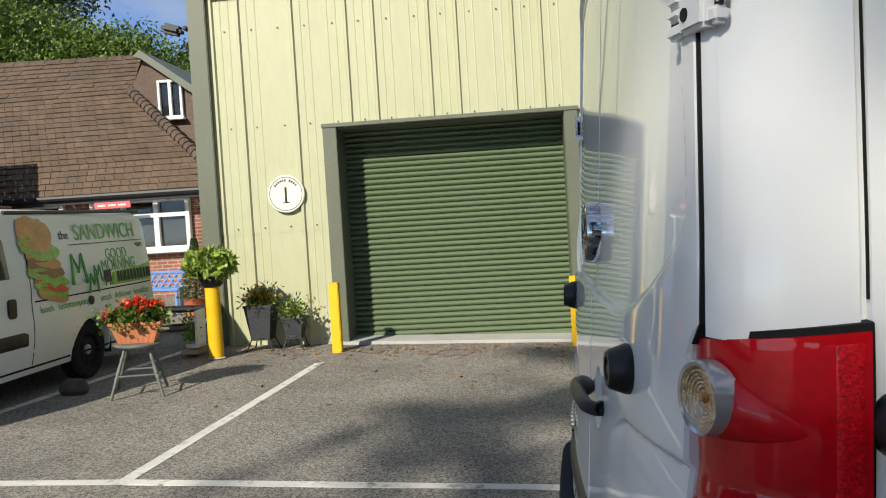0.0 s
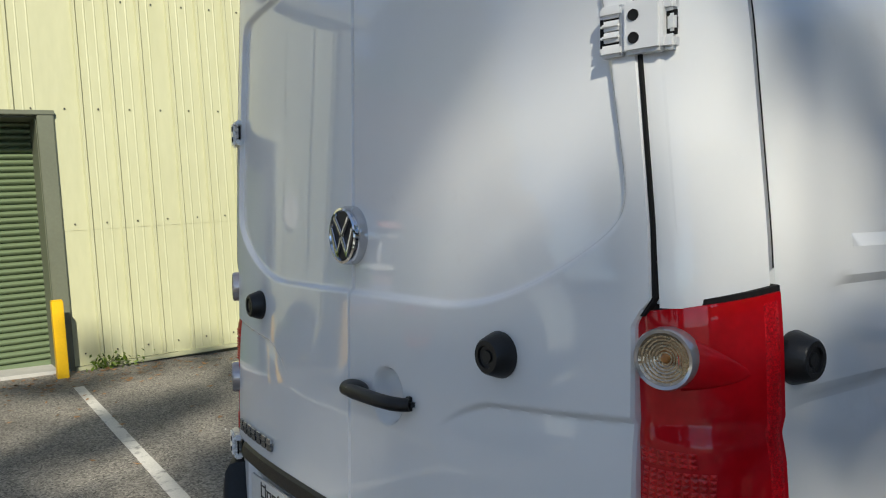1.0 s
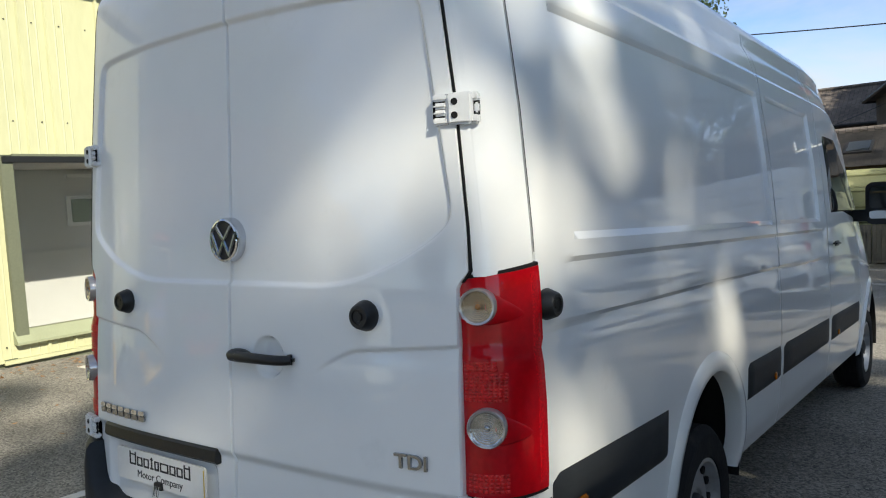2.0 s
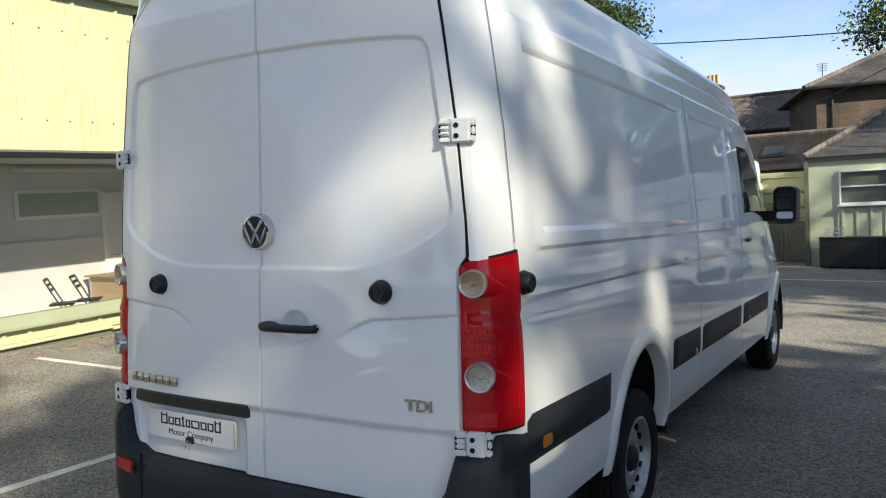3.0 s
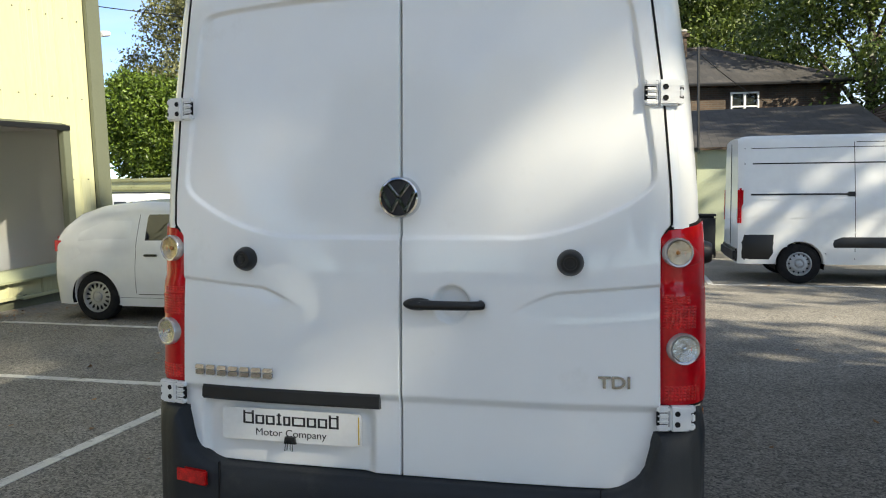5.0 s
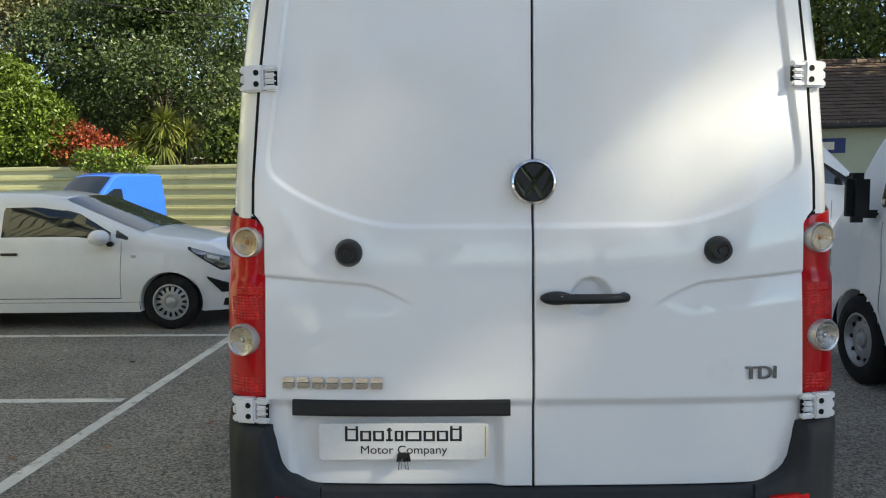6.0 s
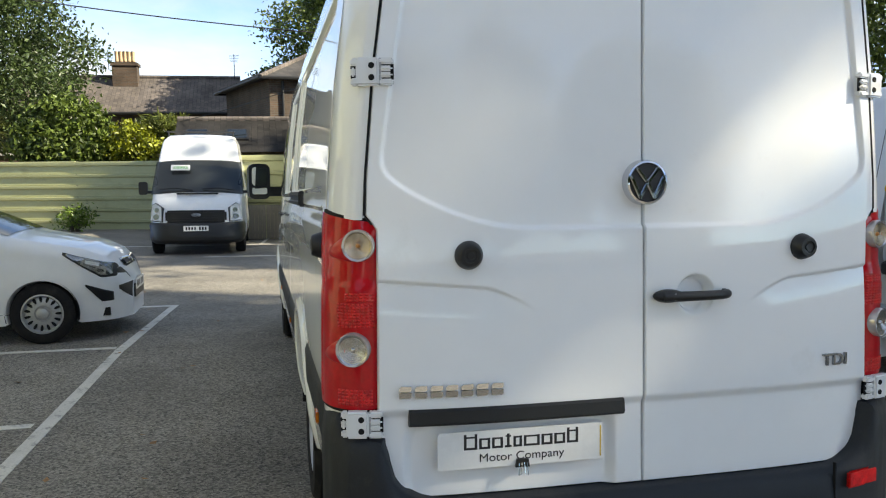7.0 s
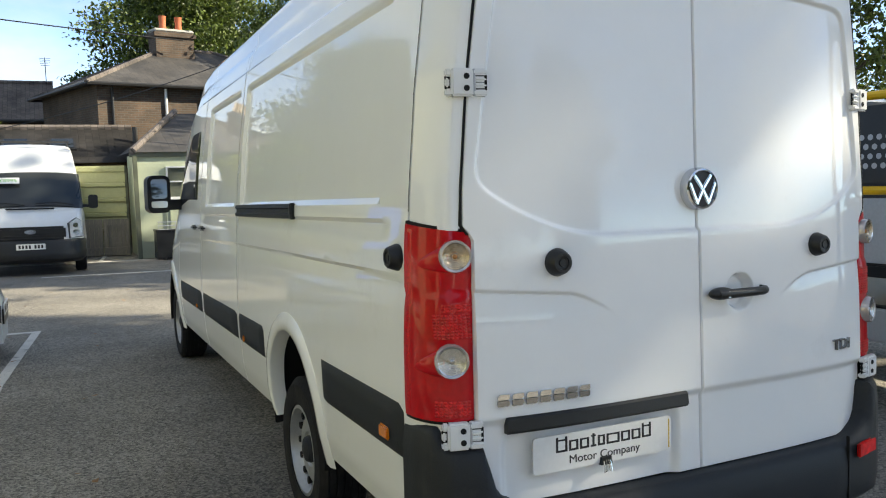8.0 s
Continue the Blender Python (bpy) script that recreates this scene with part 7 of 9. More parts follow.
def van_body(e, L, H, W, wheels, r, nose, material, belt=1.25, tum=0.10, bottom=0.30, label="white panel van body", hood=1.22, cap=None):
    """A tall van: straight box with a sloping screen and short bonnet. nose: length of the cab in front of the roof."""
    xr = L - nose
    top = [(0, H - 0.06), (0.06, H - 0.01), (0.3, H), (xr - 0.35, H), (xr, H - 0.07), (xr + 0.12, H - 0.16), (L - 0.62, hood + 0.10), (L - 0.45, hood), (L - 0.12, hood - 0.22), (L - 0.03, hood - 0.45), (L, hood - 0.6)]
    if cap:
        top = top[:2] + [(0.3, H), (L - 2.35, H), (L - 1.75, H - 0.12), (L - 1.38, cap), (L - 0.66, hood + 0.08), (L - 0.45, hood), (L - 0.12, hood - 0.20), (L - 0.03, hood - 0.45), (L, hood - 0.6)]
    wide = [(0, W / 2 - 0.05), (0.06, W / 2 - 0.012), (0.15, W / 2), (xr + 0.2, W / 2), (L - 0.4, W / 2 - 0.07), (L - 0.1, W / 2 - 0.22), (L, W / 2 - 0.34)]
    return car_shell(e, L, top, wide, bottom, belt, tum, [(x, r) for x in wheels], material, 0.13, label, r + 0.055, 0.06)


def make_side_van():
    """Long white van parked across the yard, tail toward the aisle."""
    e = thing("delivery_van", "white medium-roof delivery van with black lower moulding", "van", ground_pose(12.73, -0.32, -90))
    L, H, W = 5.41, 2.50, 2.05
    wh = (0.98, 4.43)
    b = van_body(e, L, H, W, wh, 0.335, 1.75, M["white_plain"], belt=1.15, tum=0.075, bottom=0.33)
    b["arches"](M["white_plain"], 0.39, 0.04)
    four_wheels(e, wh, 0.90, 0.335, 0.215, 0.20, holes=12, hole_r=0.018, hole_at=0.76)
    for s in (1, -1):
        for x, lean in ((1.82, -0.005), (3.06, -0.005), (3.20, 0.02)):
            seam(b, e, x, 0.42, 2.36, s, lean, 0.010)
        seam(b, e, 4.02, 0.42, 1.2, s, 0.02, 0.008)
        line_along(b, e, 0.1, 3.15, 2.28, s, 0.012, "void")
        line_along(b, e, 1.84, 3.06, 2.36, s, 0.01)
        line_along(b, e, 0.10, 3.6, 2.02, s, 0.022, "void", 0.001)
        line_along(b, e, 0.25, 3.9, 1.42, s, 0.018, "white_plain", 0.012, name="pressing")
        line_along(b, e, 0.1, 4.0, 1.12, s, 0.02, "white_plain", 0.010, name="pressing")
        b["patch"]("rub_strip", 1.46, 3.95, 0.60, 0.80, M["black"], s, 0.012, 16, 4, "black side moulding")
        b["patch"]("rear_quarter_moulding", 0.03, 0.58, 0.36, 0.86, M["black"], s, 0.012, 8, 4, "black rear corner bumper")
        b["patch"]("cab_window", 3.42, 4.38, lambda x: 1.42, lambda x: min(2.03, 2.05 - 0.75 * max(0, x - 3.78)), M["car_glass"], s, 0.006, 14, 5, "cab side window")
        for x in (2.90, 3.34):
            p = Vector(b["flank"](np.array(x), np.array(1.28), s, 0.008))
            part("door_handle", prism(rounded(0.13, 0.19, 0.03), 0.03, Matrix.Translation(p - Vector((0, 0.012 * s + (0.015 if s > 0 else -0.015), 0))) @ Matrix.Rotation(radians(90), 4, "X")), M["black"], e)
        line_along(b, e, 0.2, 1.72, 1.50, s, 0.03, "black", 0.008, name="slide_rail")
        part("rail_end", B((0.12, 0.03, 0.08), Vector(b["flank"](np.array(1.76), np.array(1.50), s, 0.006)), 0.01), M["black"], e)
        part("tail_lamp", B((0.09, 0.11, 0.62), (0.035, s * 0.965, 1.30), 0.03), M["red_lens"], e, "tall red tail lamp")
        part("lamp_clear", B((0.02, 0.05, 0.2), (-0.012, s * 0.965, 1.18), 0.008), M["clear_lens"], e)
        mm = part("door_mirror", B((0.10, 0.16, 0.34), (4.28, s * 1.16, 1.50), 0.04), M["black"], e)
        part("mirror_arm", B((0.06, 0.2, 0.05), (4.3, s * 1.05, 1.40), 0.015), M["black"], mm)
    b["screen"]("windscreen", 3.84, 4.72, 0.9, M["car_glass"], 0.012)
    part("rear_bumper", B((0.14, 1.9, 0.22), (0.0, 0, 0.47), 0.04), M["black"], e)
    part("front_bumper", B((0.2, 1.7, 0.4), (L - 0.06, 0, 0.5), 0.07), M["black"], e)
    for y in (0.0,):
        part("door_split", B((0.01, 0.012, 1.9), (-0.004, 0, 1.45)), M["void"], e)


make_side_van()


def make_transit():
    """White high-roof van nose on, with a price card in its screen."""
    e = thing("panel_van", "white high-roof van with black front bumper and price card", "van", ground_pose(21.05, 4.76, 180))
    L, H, W = 5.25, 2.74, 2.06
    wh = (0.95, 4.32)
    b = van_body(e, L, H, W, wh, 0.335, 1.62, M["white_plain"], belt=1.2, tum=0.075, bottom=0.33, hood=1.26, cap=2.02)
    b["arches"](M["white_plain"], 0.39, 0.04)
    four_wheels(e, wh, 0.905, 0.335, 0.225, 0.2, holes=10, hole_r=0.018)
    for s in (1, -1):
        b["patch"]("cab_window", 3.50, 4.42, lambda x: 1.42, lambda x: min(2.0, 2.02 - 0.8 * max(0, x - 3.85)), M["car_glass"], s, 0.006)
        mm = part("door_mirror", prism(rounded(0.19, 0.29, 0.05), 0.11, Matrix.Translation((4.22, s * 1.20, 1.47)) @ FRONT), M["black"], e, "black door mirror")
        part("mirror_arm", B((0.06, 0.2, 0.06), (4.3, s * 1.06, 1.38), 0.02), M["black"], mm)
        hr = Matrix.Rotation(s * radians(24), 4, "Z") @ Matrix.Rotation(radians(-10), 4, "Y")
        hm = Matrix.Translation((L - 0.10, s * 0.80, 0.93)) @ hr
        outline = [(-0.13 * s, -0.20), (0.15 * s, -0.17), (0.13 * s, 0.17), (0.05 * s, 0.22), (-0.11 * s, 0.12)]
        hl = part("headlamp", prism(outline[::s], 0.10, hm @ Matrix.Translation((-0.06, 0, 0)) @ FRONT), M["black"], e, "tall clear headlamp in a dark surround")
        clear = [(0.93 * a, 0.94 * c) for a, c in outline]
        glass = part("lamp_glass", prism(clear[::s], 0.008, hm @ Matrix.Translation((0.039, 0, 0)) @ FRONT), M["clear_lens"], hl)
        for dz, rr in ((0.06, 0.058), (-0.085, 0.07)):
            bowl = [(rr * math.cos(a * 0.5236), rr * 0.85 * math.sin(a * 0.5236)) for a in range(12)]
            part("lamp_bowl", prism(bowl, 0.006, hm @ Matrix.Translation((0.046, s * 0.01, dz)) @ FRONT), M["chrome"], glass)
        seam(b, e, 3.42, 0.42, 2.0, s)
    b["screen"]("windscreen", L - 1.42, L - 0.64, 1.06, M["car_glass"], 0.014, "wide dark windscreen")
    for k in range(4):
        part("grille_slat", B((0.04, 1.06, 0.028), (L + 0.03 - 0.012 * k, 0, 0.76 + 0.055 * k), 0.008), M["iron"], e)
    part("grille", B((0.16, 1.28, 0.32), (L - 0.06, 0, 0.83), 0.04), M["black"], e, "black mesh grille")
    part("badge", prism([(0.105 * math.cos(a * 0.3927), 0.045 * math.sin(a * 0.3927)) for a in range(16)], 0.03, Matrix.Translation((L + 0.03, 0, 0.89)) @ FRONT), M["chrome"], e, "plain oval badge")
    # bumper: one moulding that wraps round the corners
    n, rows, verts, faces = 25, ((0.26, 0.10), (0.33, 0.02), (0.46, 0.0), (0.50, 0.015), (0.66, 0.0), (0.72, 0.03), (0.73, 0.12)), [], []
    for z, inset in rows:
        for k in range(n):
            a = math.pi * (k / (n - 1) - 0.5)
            cx, sy = abs(math.cos(a)) ** 0.5, math.copysign(abs(math.sin(a)) ** 0.55, a)
            verts.append((L - 0.78 + (0.90 - inset) * cx, (1.035 - inset) * sy, z))
    for j in range(len(rows) - 1):
        for k in range(n - 1):
            faces.append((j * n + k, j * n + k + 1, (j + 1) * n + k + 1, (j + 1) * n + k))
    faces += [tuple(range(n - 1, -1, -1)), tuple(range((len(rows) - 1) * n, len(rows) * n))]
    raw("front_bumper", verts, faces, M["black"], e, "black plastic front bumper", angle=40)
    part("bonnet_vent", B((0.05, 0.90, 0.035), (L - 0.50, 0, 1.345), 0.01), M["black"], e, "black slot below the screen")
    plate_bars(e, Matrix.Translation((L + 0.118, 0, 0.60)) @ FRONT, 0.52, 0.115)
    cm = Matrix.Translation((L - 1.16, -0.40, 1.925)) @ Matrix.Rotation(radians(-42), 4, "Y") @ FRONT
    card = part("price_card", prism(rounded(0.42, 0.17, 0.01), 0.004, cm @ Matrix.Translation((0, 0, 0.02))), M["plate"], e, "white price card behind the screen")
    lettering("price", "£8995", 0.13, M["green_ink"], card, cm @ Matrix.Translation((0, -0.005, 0.0255)), 0.001, 1.0, "hand-written green price")
    for s in (1, -1):
        part("wiper", tube([(L - 0.66, 0.45 * s + 0.35, 1.42), (L - 0.69, 0.45 * s, 1.47), (L - 0.68, 0.45 * s - 0.35, 1.45)], 0.014, 5), M["black"], e)
    bm = tube([(3.0, -0.8, H + 0.08), (3.0, 0.8, H + 0.08)], 0.025, 6)
    for y in (-0.75, 0.75):
        tube([(3.0, y, H - 0.06), (3.0, y, H + 0.1)], 0.02, 6, bm=bm)
    part("roof_bar", bm, M["iron"], e)


make_transit()


def make_blue_van():
    e = thing("small_van", "small bright blue van parked by the fence", "van", ground_pose(23.9, 12.55, 165))
    L, H, W = 3.9, 1.96, 1.72
    wh = (0.75, 3.2)
    b = van_body(e, L, H, W, wh, 0.30, 1.55, M["blue_paint"], belt=1.02, tum=0.10, bottom=0.22, hood=1.05, label="bright blue van body")
    b["arches"](M["blue_paint"], 0.35, 0.03)
    four_wheels(e, wh, 0.74, 0.30, 0.185, 0.19, holes=8, hole_r=0.018)
    for s in (1, -1):
        b["patch"]("cab_window", 2.1, 2.95, 1.08, lambda x: min(1.55, 1.58 - 0.55 * max(0, x - 2.45)), M["car_glass"], s, 0.005)
        part("door_mirror", B((0.1, 0.16, 0.14), (2.85, s * 0.94, 1.12), 0.04), M["black"], e)
        part("headlamp", B((0.2, 0.22, 0.2), (L - 0.14, s * 0.6, 0.78), 0.06), M["clear_lens"], e)
        seam(b, e, 2.02, 0.3, 1.6, s)
    b["screen"]("windscreen", 2.42, 3.28, 0.9, M["car_glass"], 0.012)
    part("front_bumper", B((0.2, 1.4, 0.3), (L - 0.05, 0, 0.42), 0.06), M["black"], e)


make_blue_van()


def make_estate():
    e = thing("estate_car", "white estate car parked beyond the depot", "car", ground_pose(21.6, 16.7, 75))
    top = [(0, 0.9), (0.1, 1.2), (0.35, 1.55), (0.7, 1.62), (2.2, 1.62), (2.6, 1.54), (3.3, 1.06), (4.1, 0.92), (4.4, 0.66), (4.45, 0.5)]
    wide = [(0, 0.7), (0.2, 0.85), (3.4, 0.88), (4.2, 0.74), (4.45, 0.5)]
    b = car_shell(e, 4.45, top, wide, 0.22, 0.98, 0.17, [(0.85, 0.32), (3.5, 0.32)], M["white_plain"], 0.14, "", 0.37)
    b["arches"](M["white_plain"], 0.37)
    four_wheels(e, (0.85, 3.5), 0.77, 0.32, 0.2, 0.2, holes=8)
    for s in (1, -1):
        for x0, x1 in ((0.5, 1.15), (1.22, 1.98), (2.05, 2.75)):
            b["patch"]("side_window", x0, x1, 1.02, lambda x: min(1.46, 1.48 - 0.6 * max(0, x - 2.35)), M["car_glass"], s, 0.005, 8, 4)
    b["screen"]("windscreen", 2.65, 3.28, 0.9, M["car_glass"], 0.01)
    for s in (1, -1):
        part("roof_rail", tube([(0.5, s * 0.6, 1.66), (2.2, s * 0.6, 1.67)], 0.02, 6), M["iron"], e)
    return e


make_estate()


def make_tipper():
    """Flatbed pickup beside the big van: white cab, yellow rails, perforated headboard."""
    e = thing("flatbed_truck", "white flatbed truck with yellow rails and perforated headboard", "truck", ground_pose(-0.75, -1.66, 0))
    xc, L = 3.05, 5.35
    o = new("cab")
    o.parent = e
    o.matrix_local = Matrix.Translation((xc, 0, 0))
    o.empty_display_size = 0.1
    top = [(0, 2.14), (0.05, 2.2), (0.7, 2.22), (1.0, 2.16), (1.1, 2.08), (1.72, 1.36), (1.86, 1.26), (2.2, 1.02), (2.28, 0.8), (2.3, 0.6)]
    wide = [(0, 1.0), (1.3, 1.01), (1.9, 0.94), (2.2, 0.78), (2.3, 0.66)]
    b = car_shell(e, 2.3, [(x, z) for x, z in top], wide, 0.36, 1.15, 0.10, [(1.32, 0.335)], M["white_plain"], 0.13, "white truck cab", 0.40)
    bits = [c for c in e.children if c is not o]
    b["arches"](M["white_plain"], 0.40, 0.05)
    for s in (1, -1):
        b["patch"]("cab_window", 0.14, 1.15, lambda x: 1.30, lambda x: min(1.95, 1.97 - 0.78 * max(0, x - 0.62)), M["car_glass"], s, 0.006, 12, 5, "cab side window")
        seam(b, e, 0.10, 0.45, 2.0, s)
        seam(b, e, 0.98, 0.45, 1.25, s, 0.06)
        mm = part("door_mirror", B((0.12, 0.17, 0.36), (1.12, s * 1.14, 1.42), 0.045), M["black"], e, "tall black door mirror")
        part("mirror_arm", B((0.07, 0.2, 0.06), (1.14, s * 1.03, 1.30), 0.02), M["black"], e)
        part("door_handle", B((0.15, 0.03, 0.09), Vector(b["flank"](np.array(0.26), np.array(1.16), s, 0.01)), 0.015), M["black"], e)
        part("headlamp", B((0.3, 0.2, 0.3), (2.06, s * 0.72, 0.95), 0.06), M["clear_lens"], e)
    b["screen"]("windscreen", 1.08, 1.74, 0.9, M["car_glass"], 0.012)
    part("front_bumper", B((0.3, 1.8, 0.4), (2.2, 0, 0.52), 0.08), M["black"], e)
    for c in list(e.children):
        if c is not o:
            c.parent = o
    for x in (4.37, 0.92):
        for s in (1, -1):
            make_wheel(e, x, s * 0.90, 0.335, 0.215, s, 0.205, 10, 0.020, 0.78)
    part("chassis_rail", B((4.6, 0.1, 0.18), (2.4, 0.4, 0.56), 0.01), M["iron"], e)
    part("chassis_rail", B((4.6, 0.1, 0.18), (2.4, -0.4, 0.56), 0.01), M["iron"], e)
    part("axle", tube([(0.92, -0.85, 0.335), (0.92, 0.85, 0.335)], 0.06, 8), M["iron"], e)
    part("axle", tube([(4.37, -0.85, 0.335), (4.37, 0.85, 0.335)], 0.05, 8), M["iron"], e)
    part("bed_floor", B((3.05, 2.05, 0.09), (1.45, 0, 0.98), 0.01), M["iron"], e)
    for s in (1, -1):
        part("dropside", B((3.0, 0.03, 0.42), (1.45, s * 1.03, 1.24), 0.008), M["silver_panel"], e, "grey aluminium dropside")
        for k in range(4):
            part("post", B((0.06, 0.06, 1.12), (0.06 + 0.93 * k, s * 1.0, 1.56), 0.008), M["iron"], e)
        for z in (1.50, 2.11):
            part("yellow_rail", tube([(-0.03, s * 1.02, z), (2.95, s * 1.02, z)], 0.028, 10), M["yellow"], e, "yellow painted steel rail", smooth=True)
        ps = part("perforated_panel", B((2.86, 0.012, 0.50), (1.45, s * 0.985, 1.80)), M["perf"], e, "dark perforated steel infill panel")
        bm = bmesh.new()
        for i in range(44):
            for j in range(4):
                m = Matrix.Translation((0.14 + 0.062 * i + 0.031 * (j % 2), s * 0.992, 1.66 + 0.062 * j)) @ Matrix.Rotation(radians(90), 4, "X")
                bmesh.ops.create_circle(bm, cap_ends=True, segments=10, radius=0.02, matrix=m)
        part("holes", bm, M["silver_panel"], ps)["kind"] = "stuff"
        part("dropside_edge", B((3.0, 0.05, 0.08), (1.45, s * 1.03, 0.98), 0.008), M["black"], e)
        part("side_guard", B((1.6, 0.04, 0.22), (2.35, s * 0.98, 0.62), 0.01), M["silver_panel"], e)
    part("headboard", B((0.05, 2.0, 1.15), (2.97, 0, 1.6), 0.01), M["perf"], e)
    part("tailboard", B((0.03, 2.0, 0.42), (-0.05, 0, 1.24), 0.008), M["silver_panel"], e)


make_tipper()


def make_sandwich_van():
    """Older white van with green lettering; its side is toward the yard."""
    e = thing("catering_van", "older white van with green lettering and a burger picture", "van", ground_pose(-5.33, 9.38, -92))
    L, H, W = 4.45, 1.80, 1.80
    wh = (1.42, 3.75)
    top = [(0, 1.52), (0.06, 1.63), (0.3, 1.69), (2.5, 1.73), (3.0, 1.69), (3.15, 1.62), (3.85, 1.12), (4.25, 0.98), (4.4, 0.7), (4.45, 0.5)]
    wide = [(0, 0.80), (0.08, 0.86), (0.3, 0.90), (3.2, 0.90), (4.0, 0.82), (4.35, 0.66), (4.45, 0.5)]
    b = car_shell(e, L, top, wide, 0.24, 1.0, 0.10, [(x, 0.30) for x in wh], M["vinyl"], 0.10, "dull white van body", 0.345)
    b["arches"](M["vinyl"], 0.345, 0.03)
    four_wheels(e, wh, 0.785, 0.295, 0.18, 0.185, holes=8, hole_r=0.018, hub="rubber", cover="steel")
    s = 1
    b["patch"]("cab_window", 2.55, 3.42, 1.05, lambda x: min(1.55, 1.57 - 0.6 * max(0, x - 2.85)), M["car_glass"], s, 0.005)
    b["patch"]("side_strip", 2.42, 3.35, 0.50, 0.64, M["black"], s, 0.012)
    seam(b, e, 2.36, 0.32, 1.60, s, -0.03, 0.012)
    line_along(b, e, 0.10, 2.30, 0.885, s, 0.014, "void")
    line_along(b, e, 0.3, 3.3, 0.30, s, 0.02, "void")
    part("roof_edge", tube([Vector(b["flank"](np.array(x), np.array(1.70), s, -0.005)) for x in (0.12, 0.8, 1.6, 2.5)], 0.018, 6), M["black"], e)
    part("door_handle", prism(rounded(0.10, 0.17, 0.03), 0.025, Matrix.Translation(Vector(b["flank"](np.array(2.62), np.array(0.86), s, 0.02))) @ Matrix.Rotation(radians(90), 4, "X")), M["black"], e)
    part("fuel_cap", lathe([(0, 0.02), (0.03, 0.02), (0.045, 0.012), (0.048, 0.0)], 18, Matrix.Translation(Vector(b["flank"](np.array(1.42), np.array(0.80), s, 0.0))) @ Matrix.Rotation(radians(-90), 4, "X")), M["black"], e)
    # printed side panel: lies a little proud of the flank
    pnl = b["patch"]("printed_panel", 0.10, 2.28, 0.905, lambda x: 1.585, M["vinyl"], s, 0.010, 16, 6, "printed side panel")

    def side_frame(x, z, off=0.014):
        p = Vector(b["flank"](np.array(x), np.array(z), s, off))
        q = Vector(b["flank"](np.array(x), np.array(z + 0.05), s, off))
        up = (q - p).normalized()
        fwd = Vector((-1, 0, 0))
        n = fwd.cross(up).normalized()
        return Matrix.Translation(p) @ Matrix((fwd, up, n)).transposed().to_4x4()

    lettering("word", "the", 0.12, M["ink"], pnl, side_frame(1.73, 1.47), 0.001)
    lettering("word", "SANDWICH", 0.235, M["green_ink"], pnl, side_frame(0.98, 1.485, 0.016), 0.001, 0.92, "green words in thin capitals")
    part("underline", B((1.42, 0.09 * 0 + 0.008, 0.002)), M["ink"], pnl).matrix_local = side_frame(0.98, 1.375, 0.016)
    lettering("word", "van", 0.11, M["ink"], pnl, side_frame(0.36, 1.33), 0.001)
    lettering("word", "GOOD", 0.16, M["green_ink"], pnl, side_frame(0.86, 1.245), 0.001, 0.85)
    lettering("word", "MORNING", 0.18, M["green_ink"], pnl, side_frame(0.85, 1.125, 0.016), 0.001, 0.8)
    for mx, mz, ms in ((1.60, 1.13, 0.30), (1.28, 1.06, 0.17), (1.36, 0.97, 0.20), (1.10, 0.97, 0.1)):
        q = side_frame(mx, mz)
        h = ms * 0.5
        bm = bmesh.new()
        pts = [(-h * 0.8, -h), (-h * 0.5, h), (0, -h * 0.2), (h * 0.5, h), (h * 0.8, -h)]
        tube([q @ Vector((a, c, 0.002)) for a, c in pts], ms * 0.055, 4, bm=bm)
        part("bird_stroke", bm, M["green_ink"], pnl)
    b["patch"]("lime_band", 0.13, 1.02, 0.915, lambda x: 1.10 - 0.02 * x + 0.05 * (0.5 - x), M["lime"], s, 0.0145, 30, 16, "lime green band")
    for k in range(11):
        part("phone_bar", prism(rounded(0.045, 0.115, 0.006), 0.001, side_frame(0.90 - 0.068 * k, 1.00, 0.019)), M["ink"], pnl, "plain bar")
    part("black_square", prism(rounded(0.13, 0.13, 0.01), 0.002, side_frame(1.10, 1.02, 0.015)), M["ink"], pnl)
    for k, w in enumerate(("lunch", "tasty", "tempting", "snack", "delicious", "breakfast")):
        lettering("word", w, 0.095, M["green_ink"], e, side_frame((2.14, 1.88, 1.62, 1.15, 0.82, 0.42)[k], 0.80 - 0.0 * k, 0.006), 0.0008)
    # burger picture in flat layers
    x0 = 2.10
    for nm, z, w, h, mt, wob in (("bun_top", 1.47, 0.40, 0.22, "bun", 0.3), ("lettuce", 1.34, 0.46, 0.12, "lettuce", 0.9), ("ham", 1.25, 0.40, 0.09, "bun", 0.7), ("patty", 1.18, 0.44, 0.10, "patty", 0.5), ("lettuce", 1.10, 0.46, 0.10, "lettuce", 0.9),
                                 ("tomato", 1.03, 0.40, 0.06, "tomato", 0.5), ("lettuce", 0.99, 0.42, 0.07, "lettuce", 0.9), ("bun_base", 0.945, 0.38, 0.07, "bun", 0.2)):
        q = side_frame(x0, 1.21 + 1.12 * (z - 1.21), 0.014 + 0.0006 * (1.5 - z)) @ Matrix.Translation((0.25 * (1.21 - z), 0, 0)) @ Matrix.Rotation(radians(-14), 4, "Z")
        w, h = w * 1.22, h * 1.45
        rng = random.Random(int(z * 100))
